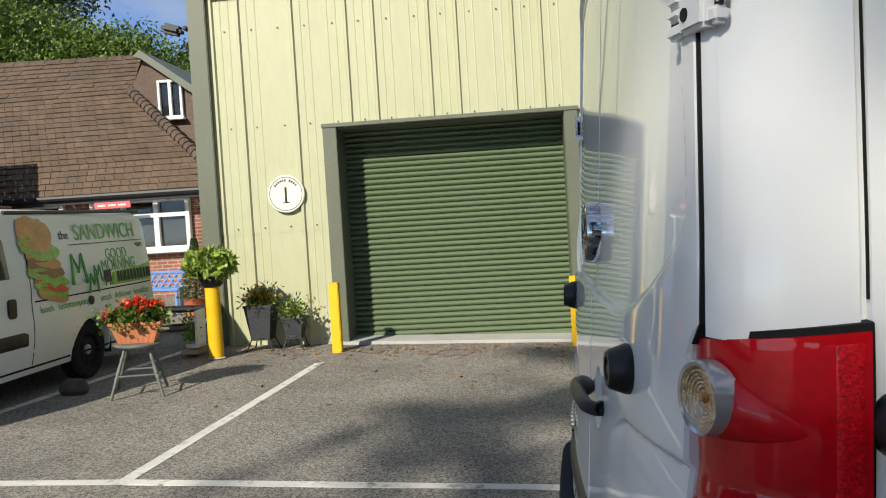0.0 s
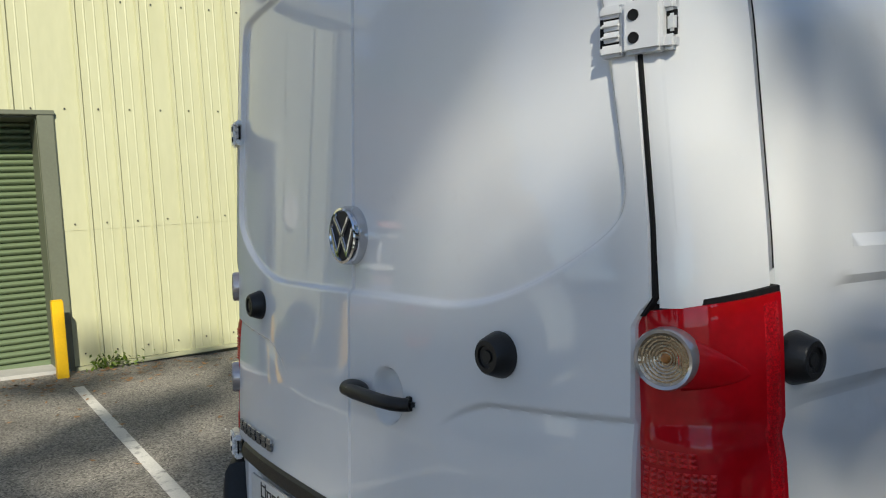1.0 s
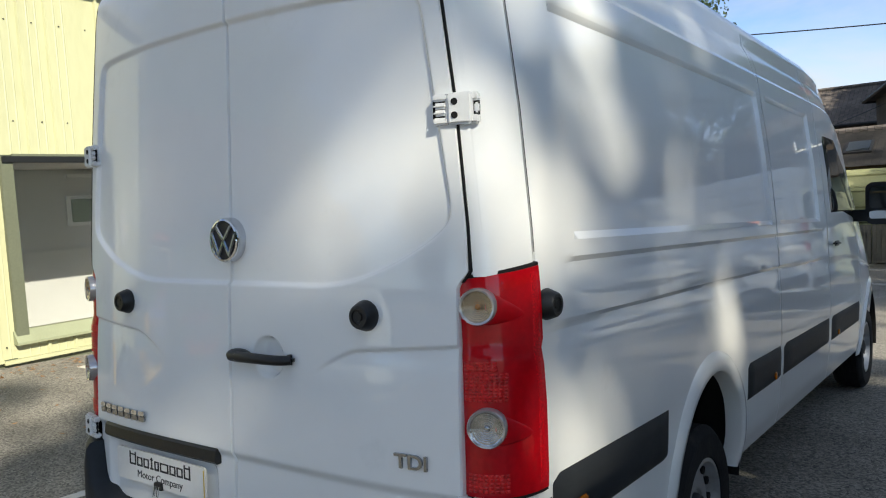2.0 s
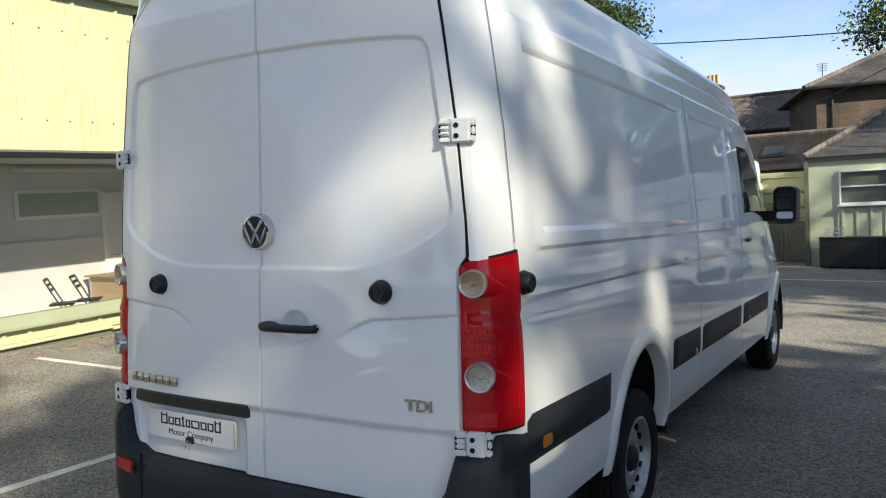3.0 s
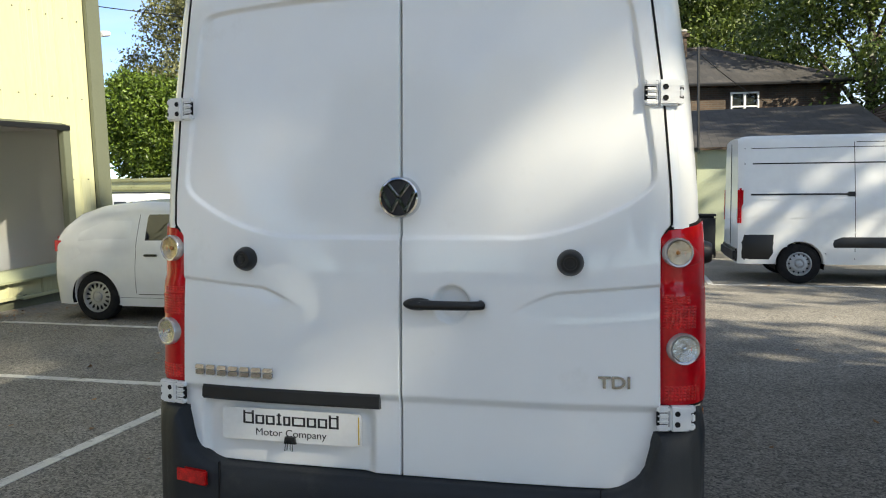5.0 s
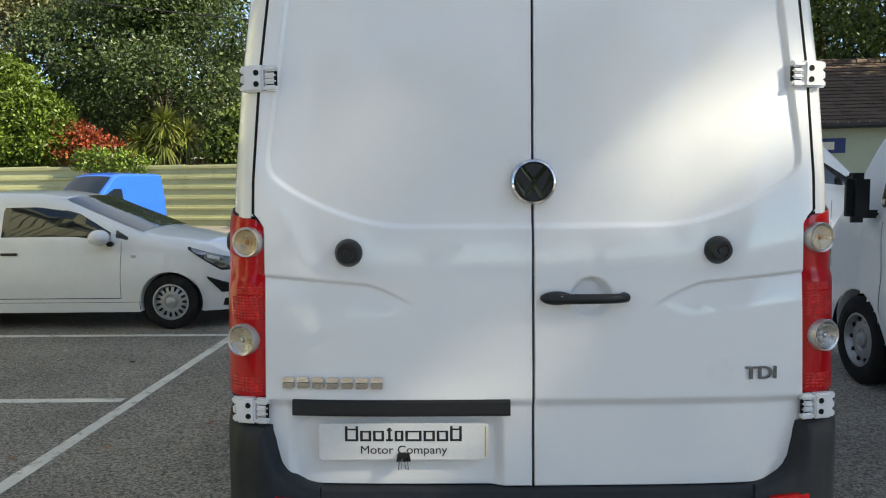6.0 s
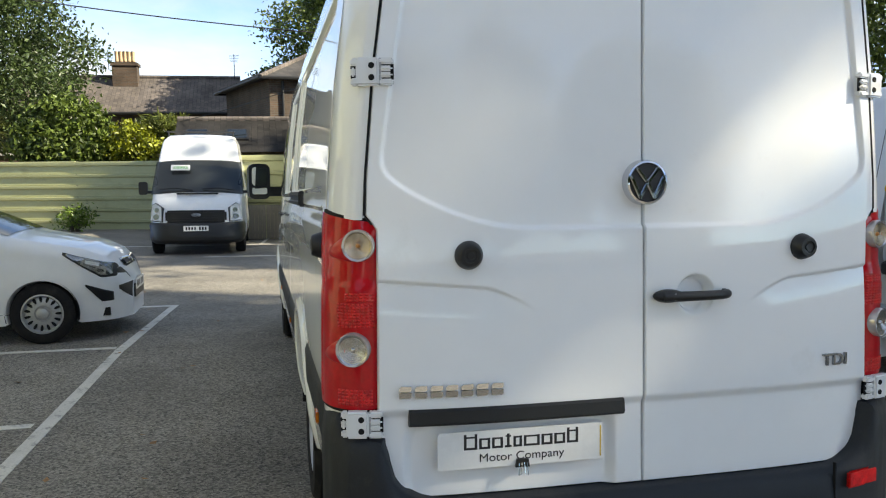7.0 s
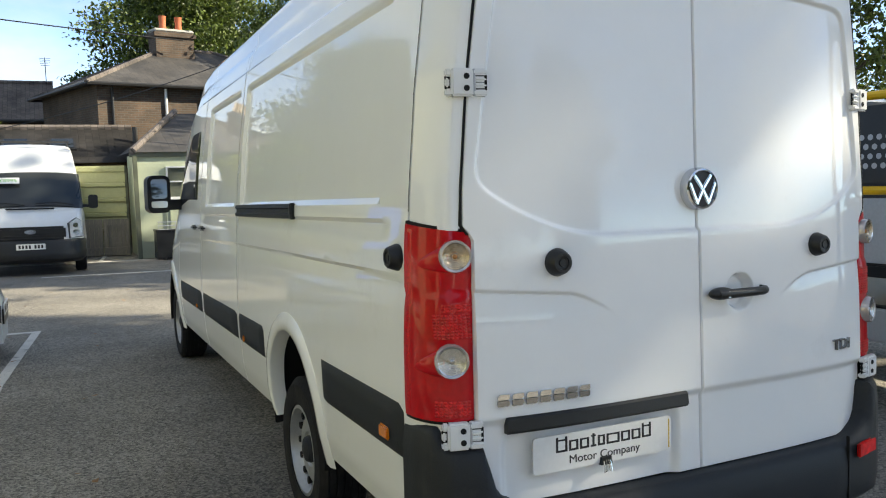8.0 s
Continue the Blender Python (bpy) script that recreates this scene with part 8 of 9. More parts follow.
        pts = [(w / 2 * math.cos(a * math.pi / 12) * (1 + wob * 0.10 * rng.uniform(-1, 1)), h / 2 * math.copysign(abs(math.sin(a * math.pi / 12)) ** 0.7, math.sin(a * math.pi / 12)) * (1 + wob * 0.4 * rng.uniform(-1, 1))) for a in range(24)]
        part(nm, prism(pts, 0.001, q), M[mt], pnl)
    b["screen"]("windscreen", 3.1, 3.85, 0.9, M["car_glass"], 0.012)
    part("front_bumper", B((0.2, 1.5, 0.3), (L - 0.05, 0, 0.45), 0.06), M["black"], e)


make_sandwich_van()

# ---- by the depot wall ----


def bollard(x, y, h, r, square=False):
    e = thing("bollard", "yellow painted steel bollard on the asphalt", "bollard", pose(x, y, gz(x, y)), group="yellow bollards by the depot")
    if square:
        part("post", B((0.11, 0.11, h + 0.1), (0, 0, h / 2 - 0.05), 0.008), M["yellow"], e)
        part("cap", B((0.10, 0.10, 0.012), (0, 0, h + 0.002), 0.003), M["yellow"], e)
    else:
        part("post", lathe([(r, -0.1), (r, h - 0.005), (r - 0.006, h), (0, h)], 28), M["yellow"], e, smooth=True)
        part("base_ring", lathe([(r + 0.02, 0.012), (r + 0.001, 0.02)], 20), M["concrete"], e)
    return e


bollard(-3.56, 8.90, 0.82, 0.083)
bollard(-2.235, 9.22, 0.80, 0.0, True)
bollard(0.52, 9.45, 0.80, 0.0, True)


def sign_disc():
    e = thing("wall_sign", "round cream sign with dark bars fixed to the cladding", "sign", pose(-2.88, DY - 0.035, 2.10))
    m = Matrix.Rotation(radians(90), 4, "X")
    part("disc", lathe([(0, 0.022), (0.222, 0.022), (0.23, 0.016), (0.23, -0.02), (0, -0.02)], 44, m), M["cream"], e, smooth=True)
    part("ring", lathe([(0.200, 0.0225), (0.202, 0.0245), (0.206, 0.0245), (0.208, 0.0225)], 44, m), M["ink"], e)
    part("upright_bar", B((0.026, 0.004, 0.19), (0.0, -0.0235, -0.012)), M["ink"], e, "plain dark upright bar")
    part("foot_bar", B((0.085, 0.004, 0.012), (0.0, -0.0235, -0.108)), M["ink"], e)
    for k in range(11):
        if k == 6:
            continue
        a = radians(142 - 104 * k / 10)
        q = Matrix.Translation((0.165 * math.cos(a), -0.0235, 0.165 * math.sin(a))) @ Matrix.Rotation(-(a - math.pi / 2), 4, "Y")
        part("letter_bar", B((0.018, 0.003, 0.034 if k in (0, 7) else 0.026)), M["ink"], e).matrix_local = q


sign_disc()


def floodlight(x, y, z, nm="floodlight"):
    e = thing(nm, "dark wall-mounted floodlight under the eaves", "lamp", pose(x, y, z))
    part("housing", B((0.26, 0.18, 0.12), (-0.16, -0.1, 0), 0.04, Matrix.Rotation(radians(18), 4, "Y")), M["iron"], e)
    part("bracket", B((0.05, 0.12, 0.05), (-0.02, -0.03, 0.02), 0.01), M["iron"], e)


floodlight(-3.98, DY - 0.02, 4.18)
e = thing("security_camera", "small white wall camera on the depot corner", "camera", pose(9.0, DY + 0.1, 4.05))
part("housing", lathe([(0, 0.22), (0.045, 0.21), (0.05, 0.0), (0.0, 0.0)], 16, Matrix.Translation((0.1, -0.05, 0)) @ Matrix.Rotation(radians(80), 4, "Y")), M["upvc"], e, smooth=True)
part("bracket", B((0.12, 0.04, 0.04), (0.03, -0.05, 0.03), 0.01), M["upvc"], e)


def wicker_pot(x, y, w, h, stand, plant, seed):
    """A tapered square planter in an iron stand."""
    e = thing("planter", "dark woven planter in a black iron stand with flowers", "planter", pose(x, y, gz(x, y)))
    z0 = stand
    prof = []
    bm = bmesh.new()
    rings = []
    for z, k in ((0, 0.66), (0.02, 0.67), (h * 0.5, 0.84), (h - 0.03, 0.98), (h - 0.03, 1.04), (h, 1.04), (h, 0.95), (h - 0.05, 0.93)):
        rings.append([bm.verts.new((sx * w / 2 * k, sy * w / 2 * k, z0 + z)) for sx, sy in ((-1, -1), (1, -1), (1, 1), (-1, 1))])
    for a, b in zip(rings, rings[1:]):
        for q in range(4):
            bm.faces.new((a[q], a[(q + 1) % 4], b[(q + 1) % 4], b[q]))
    bm.faces.new(rings[0][::-1])
    part("basket", bm, M["wicker"], e)
    rows = bmesh.new()
    n = int(h / 0.028)
    for i in range(n):
        z = h * (i + 0.5) / n
        k = 0.66 + 0.32 * z / h
        box(rows, (w * k + 0.006, w * k + 0.006, 0.014), (0, 0, z0 + z), 0.003)
    part("weave", rows, M["wicker"], e, "woven bands")
    part("soil", B((w * 0.9, w * 0.9, 0.02), (0, 0, z0 + h - 0.05)), M["soil"], e)
    for sx, sy in ((-1, -1), (1, -1), (1, 1), (-1, 1)):
        part("stand_leg", tube([(sx * w * 0.30, sy * w * 0.30, z0 + 0.05), (sx * w * 0.36, sy * w * 0.36, z0 - 0.02), (sx * w * 0.48, sy * w * 0.48, 0.006)], 0.008, 6), M["iron"], e)
    part("stand_ring", tube([(w * 0.36 * math.cos(a), w * 0.36 * math.sin(a), z0 + 0.03) for a in np.linspace(0, 6.283, 17)], 0.007, 5), M["iron"], e)
    rng = np.random.default_rng(seed)
    for mtl, cnt, sp, zz, size, nm in plant:
        p = rng.normal(size=(cnt, 3)) * (w * sp, w * sp, 0.07) + (0, 0, z0 + h + zz)
        leaf_sheet(nm, p, size, M[mtl], "", "", seed, parent=e, slim=0.5)


wicker_pot(-3.18, 9.42, 0.33, 0.42, 0.13, (("leaf_bright", 650, 0.30, 0.05, 0.05, "foliage"), ("petal_orange", 220, 0.30, 0.10, 0.035, "flowers"), ("leaf_red", 60, 0.25, 0.12, 0.04, "flowers")), 71)
wicker_pot(-2.80, 9.47, 0.26, 0.27, 0.13, (("leaf_bright", 300, 0.34, 0.05, 0.05, "foliage"), ("hosta", 130, 0.52, 0.10, 0.055, "foliage")), 72)


def hosta_pot():
    """Variegated plant in a dark bowl on top of the round bollard."""
    x, y = -3.56, 8.90
    e = thing("potted_plant", "variegated broad-leaved plant in a dark pot on the bollard", "plant", pose(x, y, gz(x, y) + 0.822))
    part("pot", lathe([(0.10, 0.0), (0.115, 0.02), (0.15, 0.15), (0.16, 0.16), (0.14, 0.16), (0.0, 0.13)], 20), M["black"], e, smooth=True)
    rng = np.random.default_rng(5)
    d = rng.normal(size=(760, 3))
    d /= np.linalg.norm(d, axis=1)[:, None]
    pts = d * (0.30, 0.28, 0.19) * rng.uniform(0.5, 1.0, (760, 1)) + (0, 0, 0.25)
    leaf_sheet("leaves", pts[pts[:, 2] > 0.08], 0.135, M["hosta"], "", "", 5, parent=e, slim=0.42)


hosta_pot()


def stool_with_box():
    x, y = -3.64, 7.22
    e = thing("stool", "round worn wooden stool with turned splayed legs", "stool", ground_pose(x, y, 20))
    part("seat", lathe([(0, 0.445), (0.19, 0.445), (0.207, 0.455), (0.209, 0.468), (0.199, 0.478), (0.0, 0.474)], 36), M["stool_wood"], e, smooth=True)
    for k in range(4):
        a = radians(45 + 90 * k)
        d = Vector((math.cos(a), math.sin(a), 0))
        axis = (d * 0.24 - (d * 0.13 + Vector((0, 0, 0.45)))).normalized()
        topp, bot = d * 0.14 + Vector((0, 0, 0.45)), d * 0.315 + Vector((0, 0, 0.0))
        L = (bot - topp).length
        prof = [(0.012, 0.0), (0.015, 0.05), (0.012, 0.09), (0.019, 0.11), (0.013, 0.13), (0.018, 0.22), (0.020, 0.25), (0.013, 0.27), (0.020, 0.29), (0.014, 0.31), (0.013, L - 0.02), (0.011, L), (0.0, L)]
        part("leg", lathe([(r, h) for r, h in prof], 12, Matrix.Translation(topp) @ (bot - topp).to_track_quat("Z", "Y").to_matrix().to_4x4()), M["stool_wood"], e, smooth=True)
    for k in range(4):
        a, b = radians(45 + 90 * k), radians(135 + 90 * k)
        z = 0.16 if k % 2 else 0.20
        r = 0.245
        part("stretcher", tube([(r * math.cos(a), r * math.sin(a), z), (r * math.cos(b), r * math.sin(b), z)], 0.009, 8), M["stool_wood"], e)

    p = thing("flower_trough", "terracotta trough of red and pink geraniums on the stool", "planter", ground_pose(x, y, 14, 0.478))
    bm = bmesh.new()
    n = 40
    rings = []
    for z, kx, ky in ((0.0, 0.155, 0.075), (0.01, 0.158, 0.078), (0.17, 0.215, 0.105), (0.17, 0.228, 0.115), (0.195, 0.230, 0.117), (0.195, 0.212, 0.10), (0.16, 0.205, 0.095)):
        ring = []
        for (ax, ay) in [(t, -1) for t in np.linspace(-1, 1, 16)] + [(1, t) for t in np.linspace(-0.8, 0.8, 5)] + [(t, 1) for t in np.linspace(1, -1, 16)] + [(-1, t) for t in np.linspace(0.8, -0.8, 5)]:
            flute = 1 - 0.03 * (z < 0.165) * (0.5 + 0.5 * math.cos(ax * 26))
            ring.append(bm.verts.new((ax * kx, ay * ky * flute, z)))
        rings.append(ring)
    for a, b in zip(rings, rings[1:]):
        for q in range(len(a)):
            bm.faces.new((a[q], a[(q + 1) % len(a)], b[(q + 1) % len(a)], b[q]))
    bm.faces.new(rings[0][::-1])
    part("trough", bm, M["terracotta"], p, "fluted terracotta trough")
    part("soil", B((0.40, 0.18, 0.02), (0, 0, 0.165)), M["soil"], p)
    rng = np.random.default_rng(8)
    pts = rng.normal(size=(1500, 3)) * (0.13, 0.07, 0.055) + (0, 0, 0.235)
    leaf_sheet("foliage", pts, 0.05, M["leaf_bright"], "", "", 3, parent=p, slim=0.8)
    for k, (fx, fy, fz, mt) in enumerate(((-0.06, -0.06, 0.36, "petal_red"), (0.02, 0.0, 0.39, "petal_red"), (0.09, -0.03, 0.37, "petal_red"), (0.16, 0.0, 0.35, "petal_red"), (-0.12, 0.02, 0.33, "petal_red"), (0.06, -0.09, 0.30, "petal_red"),
                                          (0.20, 0.03, 0.33, "petal_red"), (0.0, -0.03, 0.36, "petal_red"), (-0.25, -0.02, 0.29, "petal_pink"), (-0.29, 0.0, 0.26, "petal_pink"))):
        q = rng.normal(size=(60, 3)) * 0.022 + (fx, fy, fz)
        leaf_sheet("flower_head", q, 0.03, M[mt], "", "", 20 + k, parent=p, slim=0.9)
        part("flower_stem", tube([(fx * 0.6, fy * 0.6, 0.2), (fx, fy, fz)], 0.003, 4), M["leaf_bright"], p)


stool_with_box()


def garden_seats():
    # lounger
    e = thing("sun_lounger", "black folding sun lounger with fabric sling", "lounger", ground_pose(-4.75, 11.4, 25))
    for s in (-1, 1):
        part("frame", tube([(-0.8, s * 0.3, 0.3), (0.2, s * 0.3, 0.28), (0.85, s * 0.3, 0.85)], 0.016, 8), M["iron"], e)
        part("leg_hoop", tube([(-0.75, s * 0.3, 0.3), (-0.9, s * 0.3, 0.02), (0.0, s * 0.3, 0.016), (0.15, s * 0.3, 0.28)], 0.014, 8), M["iron"], e)
    V = [(x, y, z) for x, z in ((-0.8, 0.3), (-0.3, 0.27), (0.2, 0.27), (0.5, 0.55), (0.85, 0.86)) for y in (-0.28, 0.28)]
    part("sling", prism([(-0.8, 0.29), (-0.3, 0.262), (0.2, 0.265), (0.5, 0.545), (0.85, 0.85), (0.83, 0.86), (0.49, 0.56), (0.19, 0.28), (-0.3, 0.275), (-0.8, 0.30)], 0.56, Matrix.Translation((0, 0.28, 0)) @ Matrix.Rotation(radians(90), 4, "X")), M["dark_fabric"], e)
    # lattice-backed bench
    b = thing("garden_bench", "pale blue lattice-backed plastic garden bench", "bench", ground_pose(-6.3, 12.9, 10))
    part("seat", B((1.1, 0.42, 0.05), (0, 0, 0.42), 0.015), M["blue_soft"], b)
    for sx in (-0.5, 0.5):
        for sy in (-0.16, 0.18):
            part("leg", B((0.05, 0.05, 0.42), (sx, sy, 0.21), 0.008), M["blue_soft"], b)
    for k in range(9):
        part("back_slat", B((0.03, 0.02, 0.3), (-0.46 + 0.115 * k, 0.2, 0.55), 0.004, Matrix.Rotation(radians(35), 4, "Y")), M["blue_soft"], b)
        part("back_slat", B((0.03, 0.02, 0.3), (-0.46 + 0.115 * k, 0.222, 0.55), 0.004, Matrix.Rotation(radians(-35), 4, "Y")), M["blue_soft"], b)
    part("top_rail", B((1.15, 0.04, 0.05), (0, 0.21, 0.69), 0.012), M["blue_soft"], b)
    # conifer in a pot, flower pots by the wall
    c = thing("potted_conifer", "dark green conifer in a clay pot by the house", "plant", ground_pose(-5.35, 12.6))
    part("pot", lathe([(0.15, 0), (0.2, 0.28), (0.22, 0.3), (0.18, 0.3), (0, 0.26)], 18), M["pot_red"], c, smooth=True)
    rng = np.random.default_rng(4)
    h = rng.uniform(0, 1, 2600) ** 1.3
    a = rng.uniform(0, 6.283, 2600)
    rr = 0.26 * (1 - h) * rng.uniform(0.4, 1.05, 2600) + 0.03
    leaf_sheet("foliage", np.c_[rr * np.cos(a), rr * np.sin(a), 0.32 + 0.95 * h], 0.06, M["leaf_dark"], "", "", 5, parent=c, slim=0.3)
    part("stem", tube([(0, 0, 0.25), (0, 0, 1.1)], 0.03, 6, 0.4), M["bark"], c)
    s = thing("shrub", "leafy shrub against the bungalow wall", "shrub", ground_pose(-4.6, 13.2))
    crown("foliage", [(0, 0, 0.8, 0.5, 0.4, 0.7), (-0.3, 0.1, 1.2, 0.4, 0.3, 0.4)], M["leaf"], s, 160, 12, 0.09, 0.12, 9)
    part("stem", tube([(0, 0, 0), (0, 0, 0.9)], 0.03, 6, 0.5), M["bark"], s)
    # low shelf of small pots by the corner
    t = thing("pot_stand", "low white stand of small plant pots by the depot corner", "plant stand", ground_pose(-3.92, 9.12))
    part("board", B((0.2, 0.3, 0.05), (0, 0, 0.06), 0.01), M["wood"], t)
    part("board", B((0.16, 0.24, 0.05), (0.02, 0, 0.13), 0.01), M["cream"], t)
    part("back", B((0.03, 0.26, 0.42), (0.08, 0, 0.33), 0.01), M["upvc"], t)
    q = np.random.default_rng(2).normal(size=(260, 3)) * (0.04, 0.08, 0.10) + (-0.02, 0, 0.32)
    leaf_sheet("foliage", q, 0.06, M["hosta"], "", "", 6, parent=t)
    # rolled hose lump by the van wheel
    g = thing("stone_ornament", "small dark stone ornament lying on the asphalt", "ornament", ground_pose(-4.28, 7.22))
    part("stone", lathe([(0, 0.15), (0.06, 0.14), (0.10, 0.09), (0.11, 0.04), (0.09, 0.0), (0, 0.0)], 14, Matrix.Diagonal((1.3, 0.9, 1, 1))), M["concrete"] if False else M["bark"], g, smooth=True)


garden_seats()

# ---- inside the showroom ----


def folding_chair(x, y, yaw):
    e = thing("folding_chair", "black folding chair with a slatted back", "chair", pose(x, y, 0.06, 0, 0, yaw) @ Matrix.Scale(0.9, 4), group="folding chairs in the showroom")
    part("seat", B((0.38, 0.36, 0.03), (0, 0, 0.45), 0.01), M["black"], e)
    for s in (-1, 1):
        part("leg", tube([(s * 0.19, -0.2, 0.0), (s * 0.19, 0.22, 0.85)], 0.012, 6), M["iron"], e)
        part("leg", tube([(s * 0.17, 0.22, 0.0), (s * 0.17, -0.16, 0.46)], 0.012, 6), M["iron"], e)
    for z in (0.68, 0.76, 0.84):
        part("back_slat", B((0.38, 0.015, 0.05), (0, 0.14 + 0.49 * (z - 0.68), z), 0.005), M["black"], e)


folding_chair(4.5, 10.35, 50)
folding_chair(4.9, 10.35, 45)


def desk(x, y, w, d, h, yaw, nm="desk"):
    e = thing(nm, "pale wood desk with grey end panels", "desk", pose(x, y, 0.06, 0, 0, yaw))
    part("top", B((w, d, 0.03), (0, 0, h), 0.006), M["wood"], e)
    for s in (-1, 1):
        part("end_panel", B((0.04, d - 0.1, h - 0.02), (s * (w / 2 - 0.08), 0, h / 2), 0.004), M["silver_panel"], e)
    part("modesty_panel", B((w - 0.2, 0.02, 0.45), (0, 0.36, h - 0.25)), M["wood"], e)


desk(6.25, 11.1, 1.4, 0.85, 0.62, 90)
e = thing("counter", "blue fronted counter with a white top", "counter", pose(8.3, 12.2, 0.06))
part("body", B((0.92, 0.6, 0.64), (0, 0, 0.32), 0.006), M["counter_blue"], e)
part("worktop", B((0.96, 0.66, 0.04), (0, 0, 0.66), 0.006), M["white_wall"], e)
for k in range(2):
    part("door", B((0.44, 0.02, 0.54), (-0.225 + 0.45 * k, -0.31, 0.32), 0.004), M["counter_blue"], e)
e = thing("yellow_cloth", "crumpled yellow cloth on the counter", "cloth", pose(8.58, 12.05, 0.742) @ Matrix.Scale(0.5, 4))
part("cloth", lathe([(0.28, 0.0), (0.24, 0.04), (0.16, 0.09), (0.08, 0.07), (0.0, 0.11)], 11, Matrix.Diagonal((1.2, 0.7, 1, 1))), mat("yellow_cloth", (0.6, 0.45, 0.05), 0.8, var=0.15), e, smooth=True)
e = thing("office_chair", "dark office chair at the counter", "chair", pose(7.95, 11.35, 0.06, 0, 0, 40) @ Matrix.Scale(0.8, 4))
part("back", B((0.42, 0.06, 0.55), (0, 0.2, 0.82), 0.05), M["dark_fabric"], e)
part("seat", B((0.45, 0.45, 0.08), (0, 0, 0.47), 0.035), M["dark_fabric"], e)
part("column", tube([(0, 0, 0.05), (0, 0, 0.45)], 0.03, 8), M["iron"], e)
for k in range(5):
    part("foot", tube([(0, 0, 0.07), (0.28 * math.cos(k * 1.2566), 0.28 * math.sin(k * 1.2566), 0.03)], 0.018, 6), M["iron"], e)
e = thing("banner_stand", "white roll-up banner with dark plain bars", "banner", pose(7.35, 11.62, 0.06, 0, 0, 4))
part("cassette", B((0.84, 0.18, 0.08), (0, 0, 0.04), 0.02), M["silver_panel"], e)
bn = part("sheet", B((0.8, 0.006, 1.74), (0, 0, 0.94)), M["upvc"], e)
for w, h, z, x, mt in ((0.44, 0.10, 1.62, -0.08, "ink"), (0.16, 0.12, 1.64, 0.26, "red"), (0.70, 0.05, 1.48, 0.0, "ink"), (0.22, 0.05, 1.30, -0.24, "terracotta"), (0.18, 0.06, 1.30, 0.02, "counter_blue"), (0.2, 0.07, 1.30, 0.26, "red"),
                       (0.5, 0.035, 1.10, -0.02, "ink"), (0.46, 0.035, 0.92, -0.04, "ink"), (0.52, 0.035, 0.74, 0.0, "ink")):
    part("bar", B((w, 0.004, h), (x, -0.005, z - 0.1)), M[mt], bn)
e = thing("inner_door", "white flush door in the showroom back wall", "door", pose(6.70, 11.872, 0.06))
part("leaf", B((0.66, 0.045, 1.98), (0, 0, 0.99), 0.004), M["upvc"], e)
part("handle", tube([(-0.27, -0.06, 0.92), (-0.15, -0.06, 0.92)], 0.01, 6), M["chrome"], e)
for s in (-1, 1):
    part("frame", B((0.06, 0.055, 2.0), (s * 0.365, 0, 1.0), 0.006), M["white_wall"], e)
# opaque grey-green panel stands in for a frosted glass strip
e = thing("notice_board", "long grey-green panel standing for a frosted glass strip in the showroom wall", "board", pose(5.57, 11.87, 1.885))
part("panel", B((1.36, 0.04, 0.35), (0, 0, 0), 0.006), mat("frosted_green", (0.30, 0.36, 0.29), 0.35, var=0.15, scale=3), e)
part("frame", B((1.5, 0.03, 0.46), (0, 0.012, 0), 0.006), M["upvc"], e)
e = thing("wall_cabinet", "white shelf unit on the showroom wall", "shelf", pose(8.4, 12.45, 1.75))
for z in (0, 0.3, 0.6):
    part("shelf", B((0.8, 0.32, 0.03), (0, 0, z)), M["upvc"], e)
for s in (-1, 1):
    part("side", B((0.03, 0.32, 0.62), (s * 0.4, 0, 0.3)), M["upvc"], e)

# ---- far end of the yard ----


def black_trough(x, y, w):
    e = thing("storage_trough", "long black rectangular trough against the annexe", "container", ground_pose(x, y, 90), group="black troughs by the annexe")
    bm = bmesh.new()
    box(bm, (w, 0.55, 0.04), (0, 0, 0.06))
    for s in (-1, 1):
        box(bm, (w, 0.03, 0.65), (0, s * 0.26, 0.365), 0.008)
        box(bm, (0.03, 0.5, 0.65), (s * (w / 2 - 0.015), 0, 0.365), 0.006)
    part("body", bm, M["black"], e)
    part("rim", B((w + 0.04, 0.6, 0.05), (0, 0, 0.71), 0.012), M["black"], e)
    for k in range(3):
        part("foot", B((0.08, 0.5, 0.05), (-w / 3 + k * w / 3, 0, 0.025)), M["black"], e)


black_trough(18.5, 1.55, 1.22)
black_trough(18.5, 0.35, 1.16)


def cone(x, y):
    e = thing("traffic_cone", "orange-red traffic cone with a white band", "traffic cone", ground_pose(x, y))
    part("base", B((0.36, 0.36, 0.03), (0, 0, 0.015), 0.01), M["black"], e)
    part("body", lathe([(0.15, 0.03), (0.115, 0.25), (0.11, 0.26)], 20), M["red"], e, smooth=True)
    part("band", lathe([(0.1105, 0.26), (0.075, 0.48)], 20), M["upvc"], e, smooth=True)
    part("tip", lathe([(0.075, 0.48), (0.035, 0.73), (0.03, 0.74), (0.0, 0.74)], 20), M["red"], e, smooth=True)


cone(17.9, -0.05)
cone(18.3, 0.05)
e = thing("wheelie_bin", "dark wheeled refuse bin", "bin", ground_pose(17.3, -0.25, 90))
part("body", B((0.48, 0.52, 0.9), (0, 0, 0.52), 0.04), M["bumper"], e)
part("lid", B((0.52, 0.58, 0.05), (0, 0, 1.0), 0.02), M["bumper"], e)
for s in (-1, 1):
    part("wheel", lathe([(0.1, -0.02), (0.1, 0.02), (0, 0.02)], 14, Matrix.Translation((s * 0.22, 0.24, 0.1)) @ Matrix.Rotation(radians(90), 4, "Y")), M["rubber"], e)
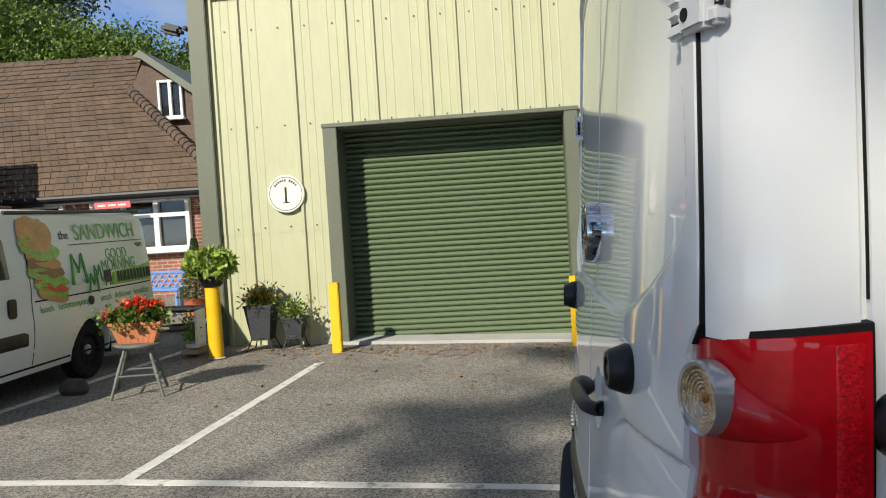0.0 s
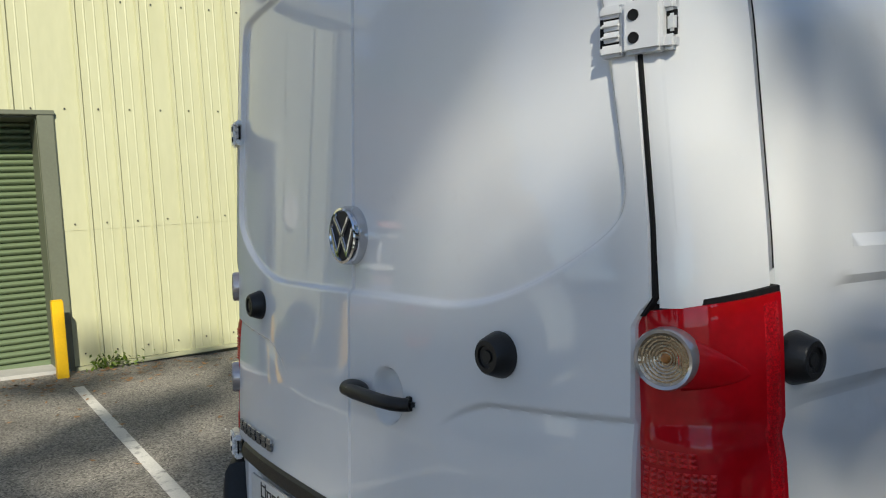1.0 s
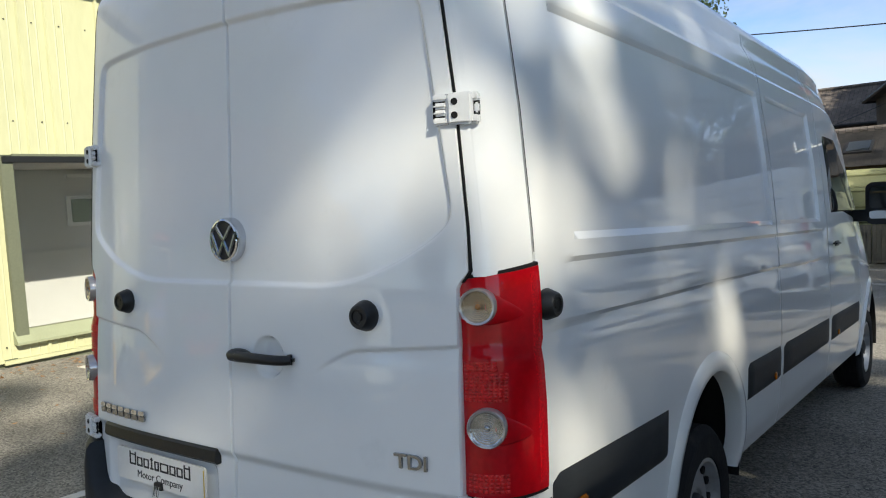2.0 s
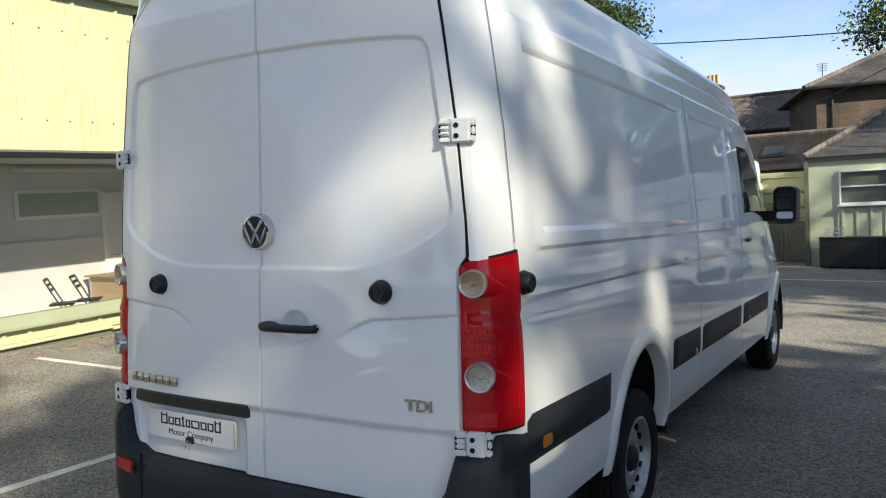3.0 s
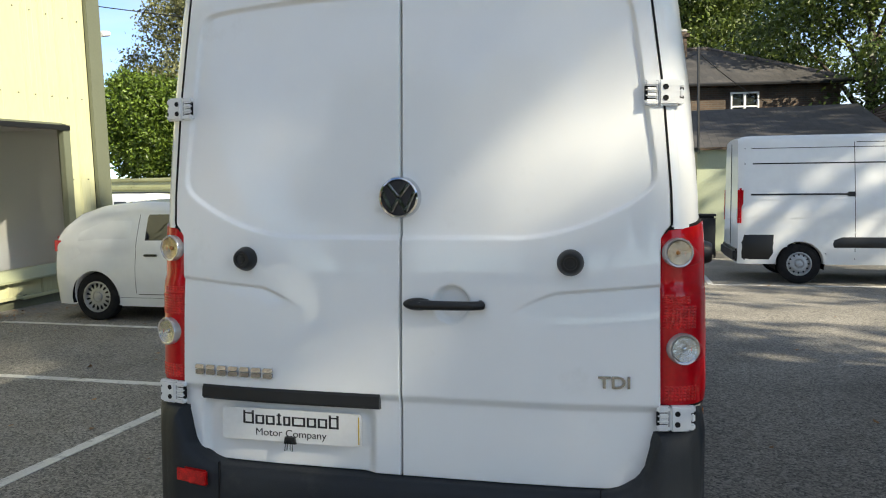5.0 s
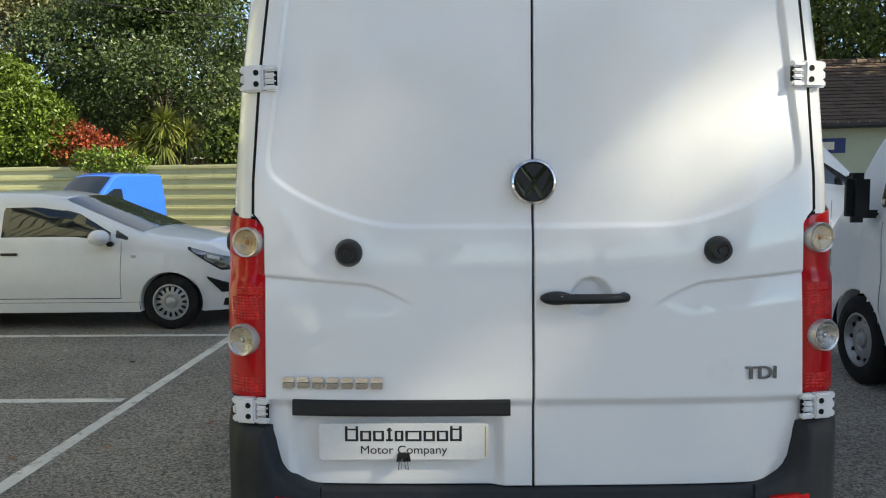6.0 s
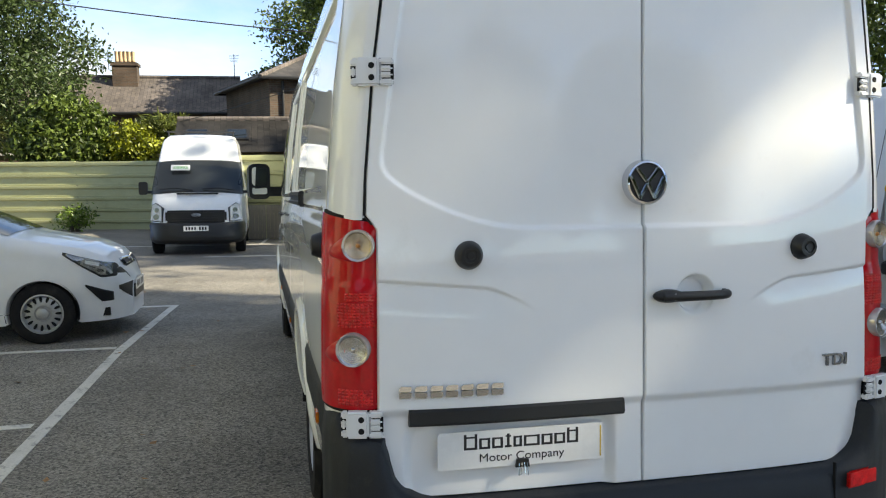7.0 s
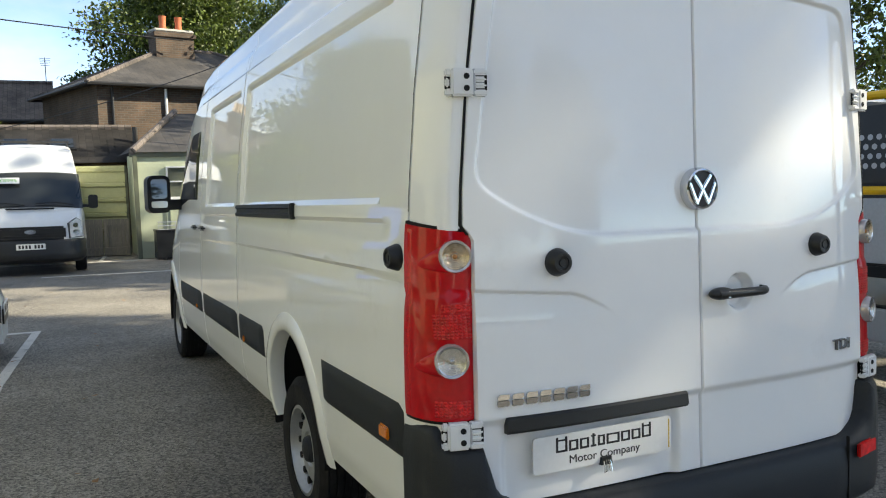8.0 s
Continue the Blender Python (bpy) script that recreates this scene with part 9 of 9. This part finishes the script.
e = thing("white_board", "white sheet of board leaning on a trough", "board", ground_pose(18.15, 0.25, 0))
part("sheet", B((0.02, 0.62, 0.5), (0.05, 0, 0.87), 0.004, Matrix.Rotation(radians(14), 4, "Y") @ Matrix.Rotation(radians(10), 4, "X")), M["upvc"], e)
part("prop", B((0.02, 0.1, 0.7), (0.1, 0.1, 0.36)), M["wood"], e)
e = thing("metal_basket", "small grey wire basket on a trough", "basket", ground_pose(18.5, 1.86, 90, 0.735))
for z in (0.0, 0.09, 0.18):
    part("wire_hoop", tube([(0.22, 0.15, z), (-0.22, 0.15, z), (-0.22, -0.15, z), (0.22, -0.15, z), (0.22, 0.15, z)], 0.008, 5), M["silver_panel"], e)
for k in range(6):
    part("wire", tube([(-0.2 + 0.08 * k, -0.15, 0.0), (-0.2 + 0.08 * k, -0.15, 0.18)], 0.006, 4), M["silver_panel"], e)


def wire(p, q, sag, r=0.014):
    p, q = Vector(p), Vector(q)
    pts = [p.lerp(q, t) - Vector((0, 0, sag * 4 * t * (1 - t))) for t in np.linspace(0, 1, 25)]
    tagged(part("overhead_wire", tube(pts, r, 5), M["iron"]), "thin black overhead wire between the houses", "wire")


wire((29.0, -0.2, 6.3), (28.0, 26.0, 9.6), 0.5, 0.022)
wire((18.9, -0.25, 4.45), (26.0, 6.0, 2.9), 0.15, 0.012)
wire((18.9, -0.25, 4.45), (26.0, -3.0, 3.6), 0.1, 0.012)

# ---- leaf litter and grit ----
rng = np.random.default_rng(77)
pts = []
for cx, cy, sx, sy, n in ((-1.0, 9.25, 1.4, 0.28, 420), (-3.0, 9.3, 0.6, 0.18, 110), (1.6, 9.45, 0.8, 0.2, 60), (4.2, 9.4, 1.2, 0.22, 200), (6.5, 9.3, 1.0, 0.3, 100), (-1.0, 8.4, 1.9, 0.8, 150), (3.0, 7.0, 5.0, 2.2, 90), (2.0, 5.0, 8.0, 4.0, 150), (26.0, 9.2, 1.0, 1.0, 60)):
    p = rng.normal(size=(n, 2)) * (sx, sy) + (cx, cy)
    p = p[(p[:, 1] < 9.68) | (p[:, 0] > 10)]
    p = p[~((p[:, 0] > -0.3) & (p[:, 0] < 7.2) & (p[:, 1] > 1.0) & (p[:, 1] < 3.4))]
    pts += [(a, b, gz(a, b) + 0.012) for a, b in p]
leaf_sheet("leaf_litter", pts, 0.058, M["dead_leaf"], "scattered dry brown leaves on the asphalt", "leaves", 6, flat=True, slim=0.6)
pts = rng.uniform(-1, 1, (700, 2)) * (9, 6.0) + (2.5, 3.0)
pts = [(a, b, gz(a, b) + 0.006) for a, b in pts if b < 9.5]
leaf_sheet("grit", pts, 0.018, M["concrete"], "pale grit scattered on the asphalt", "grit", 7, flat=True, slim=0.8)
# weeds at the foot of the wall
pts = rng.normal(size=(160, 3)) * (0.14, 0.04, 0.05) + (1.05, 9.66, gz(1.05, 9.66) + 0.07)
leaf_sheet("weeds", pts, 0.06, M["leaf_bright"], "small weeds at the foot of the cladding", "weeds", 8)
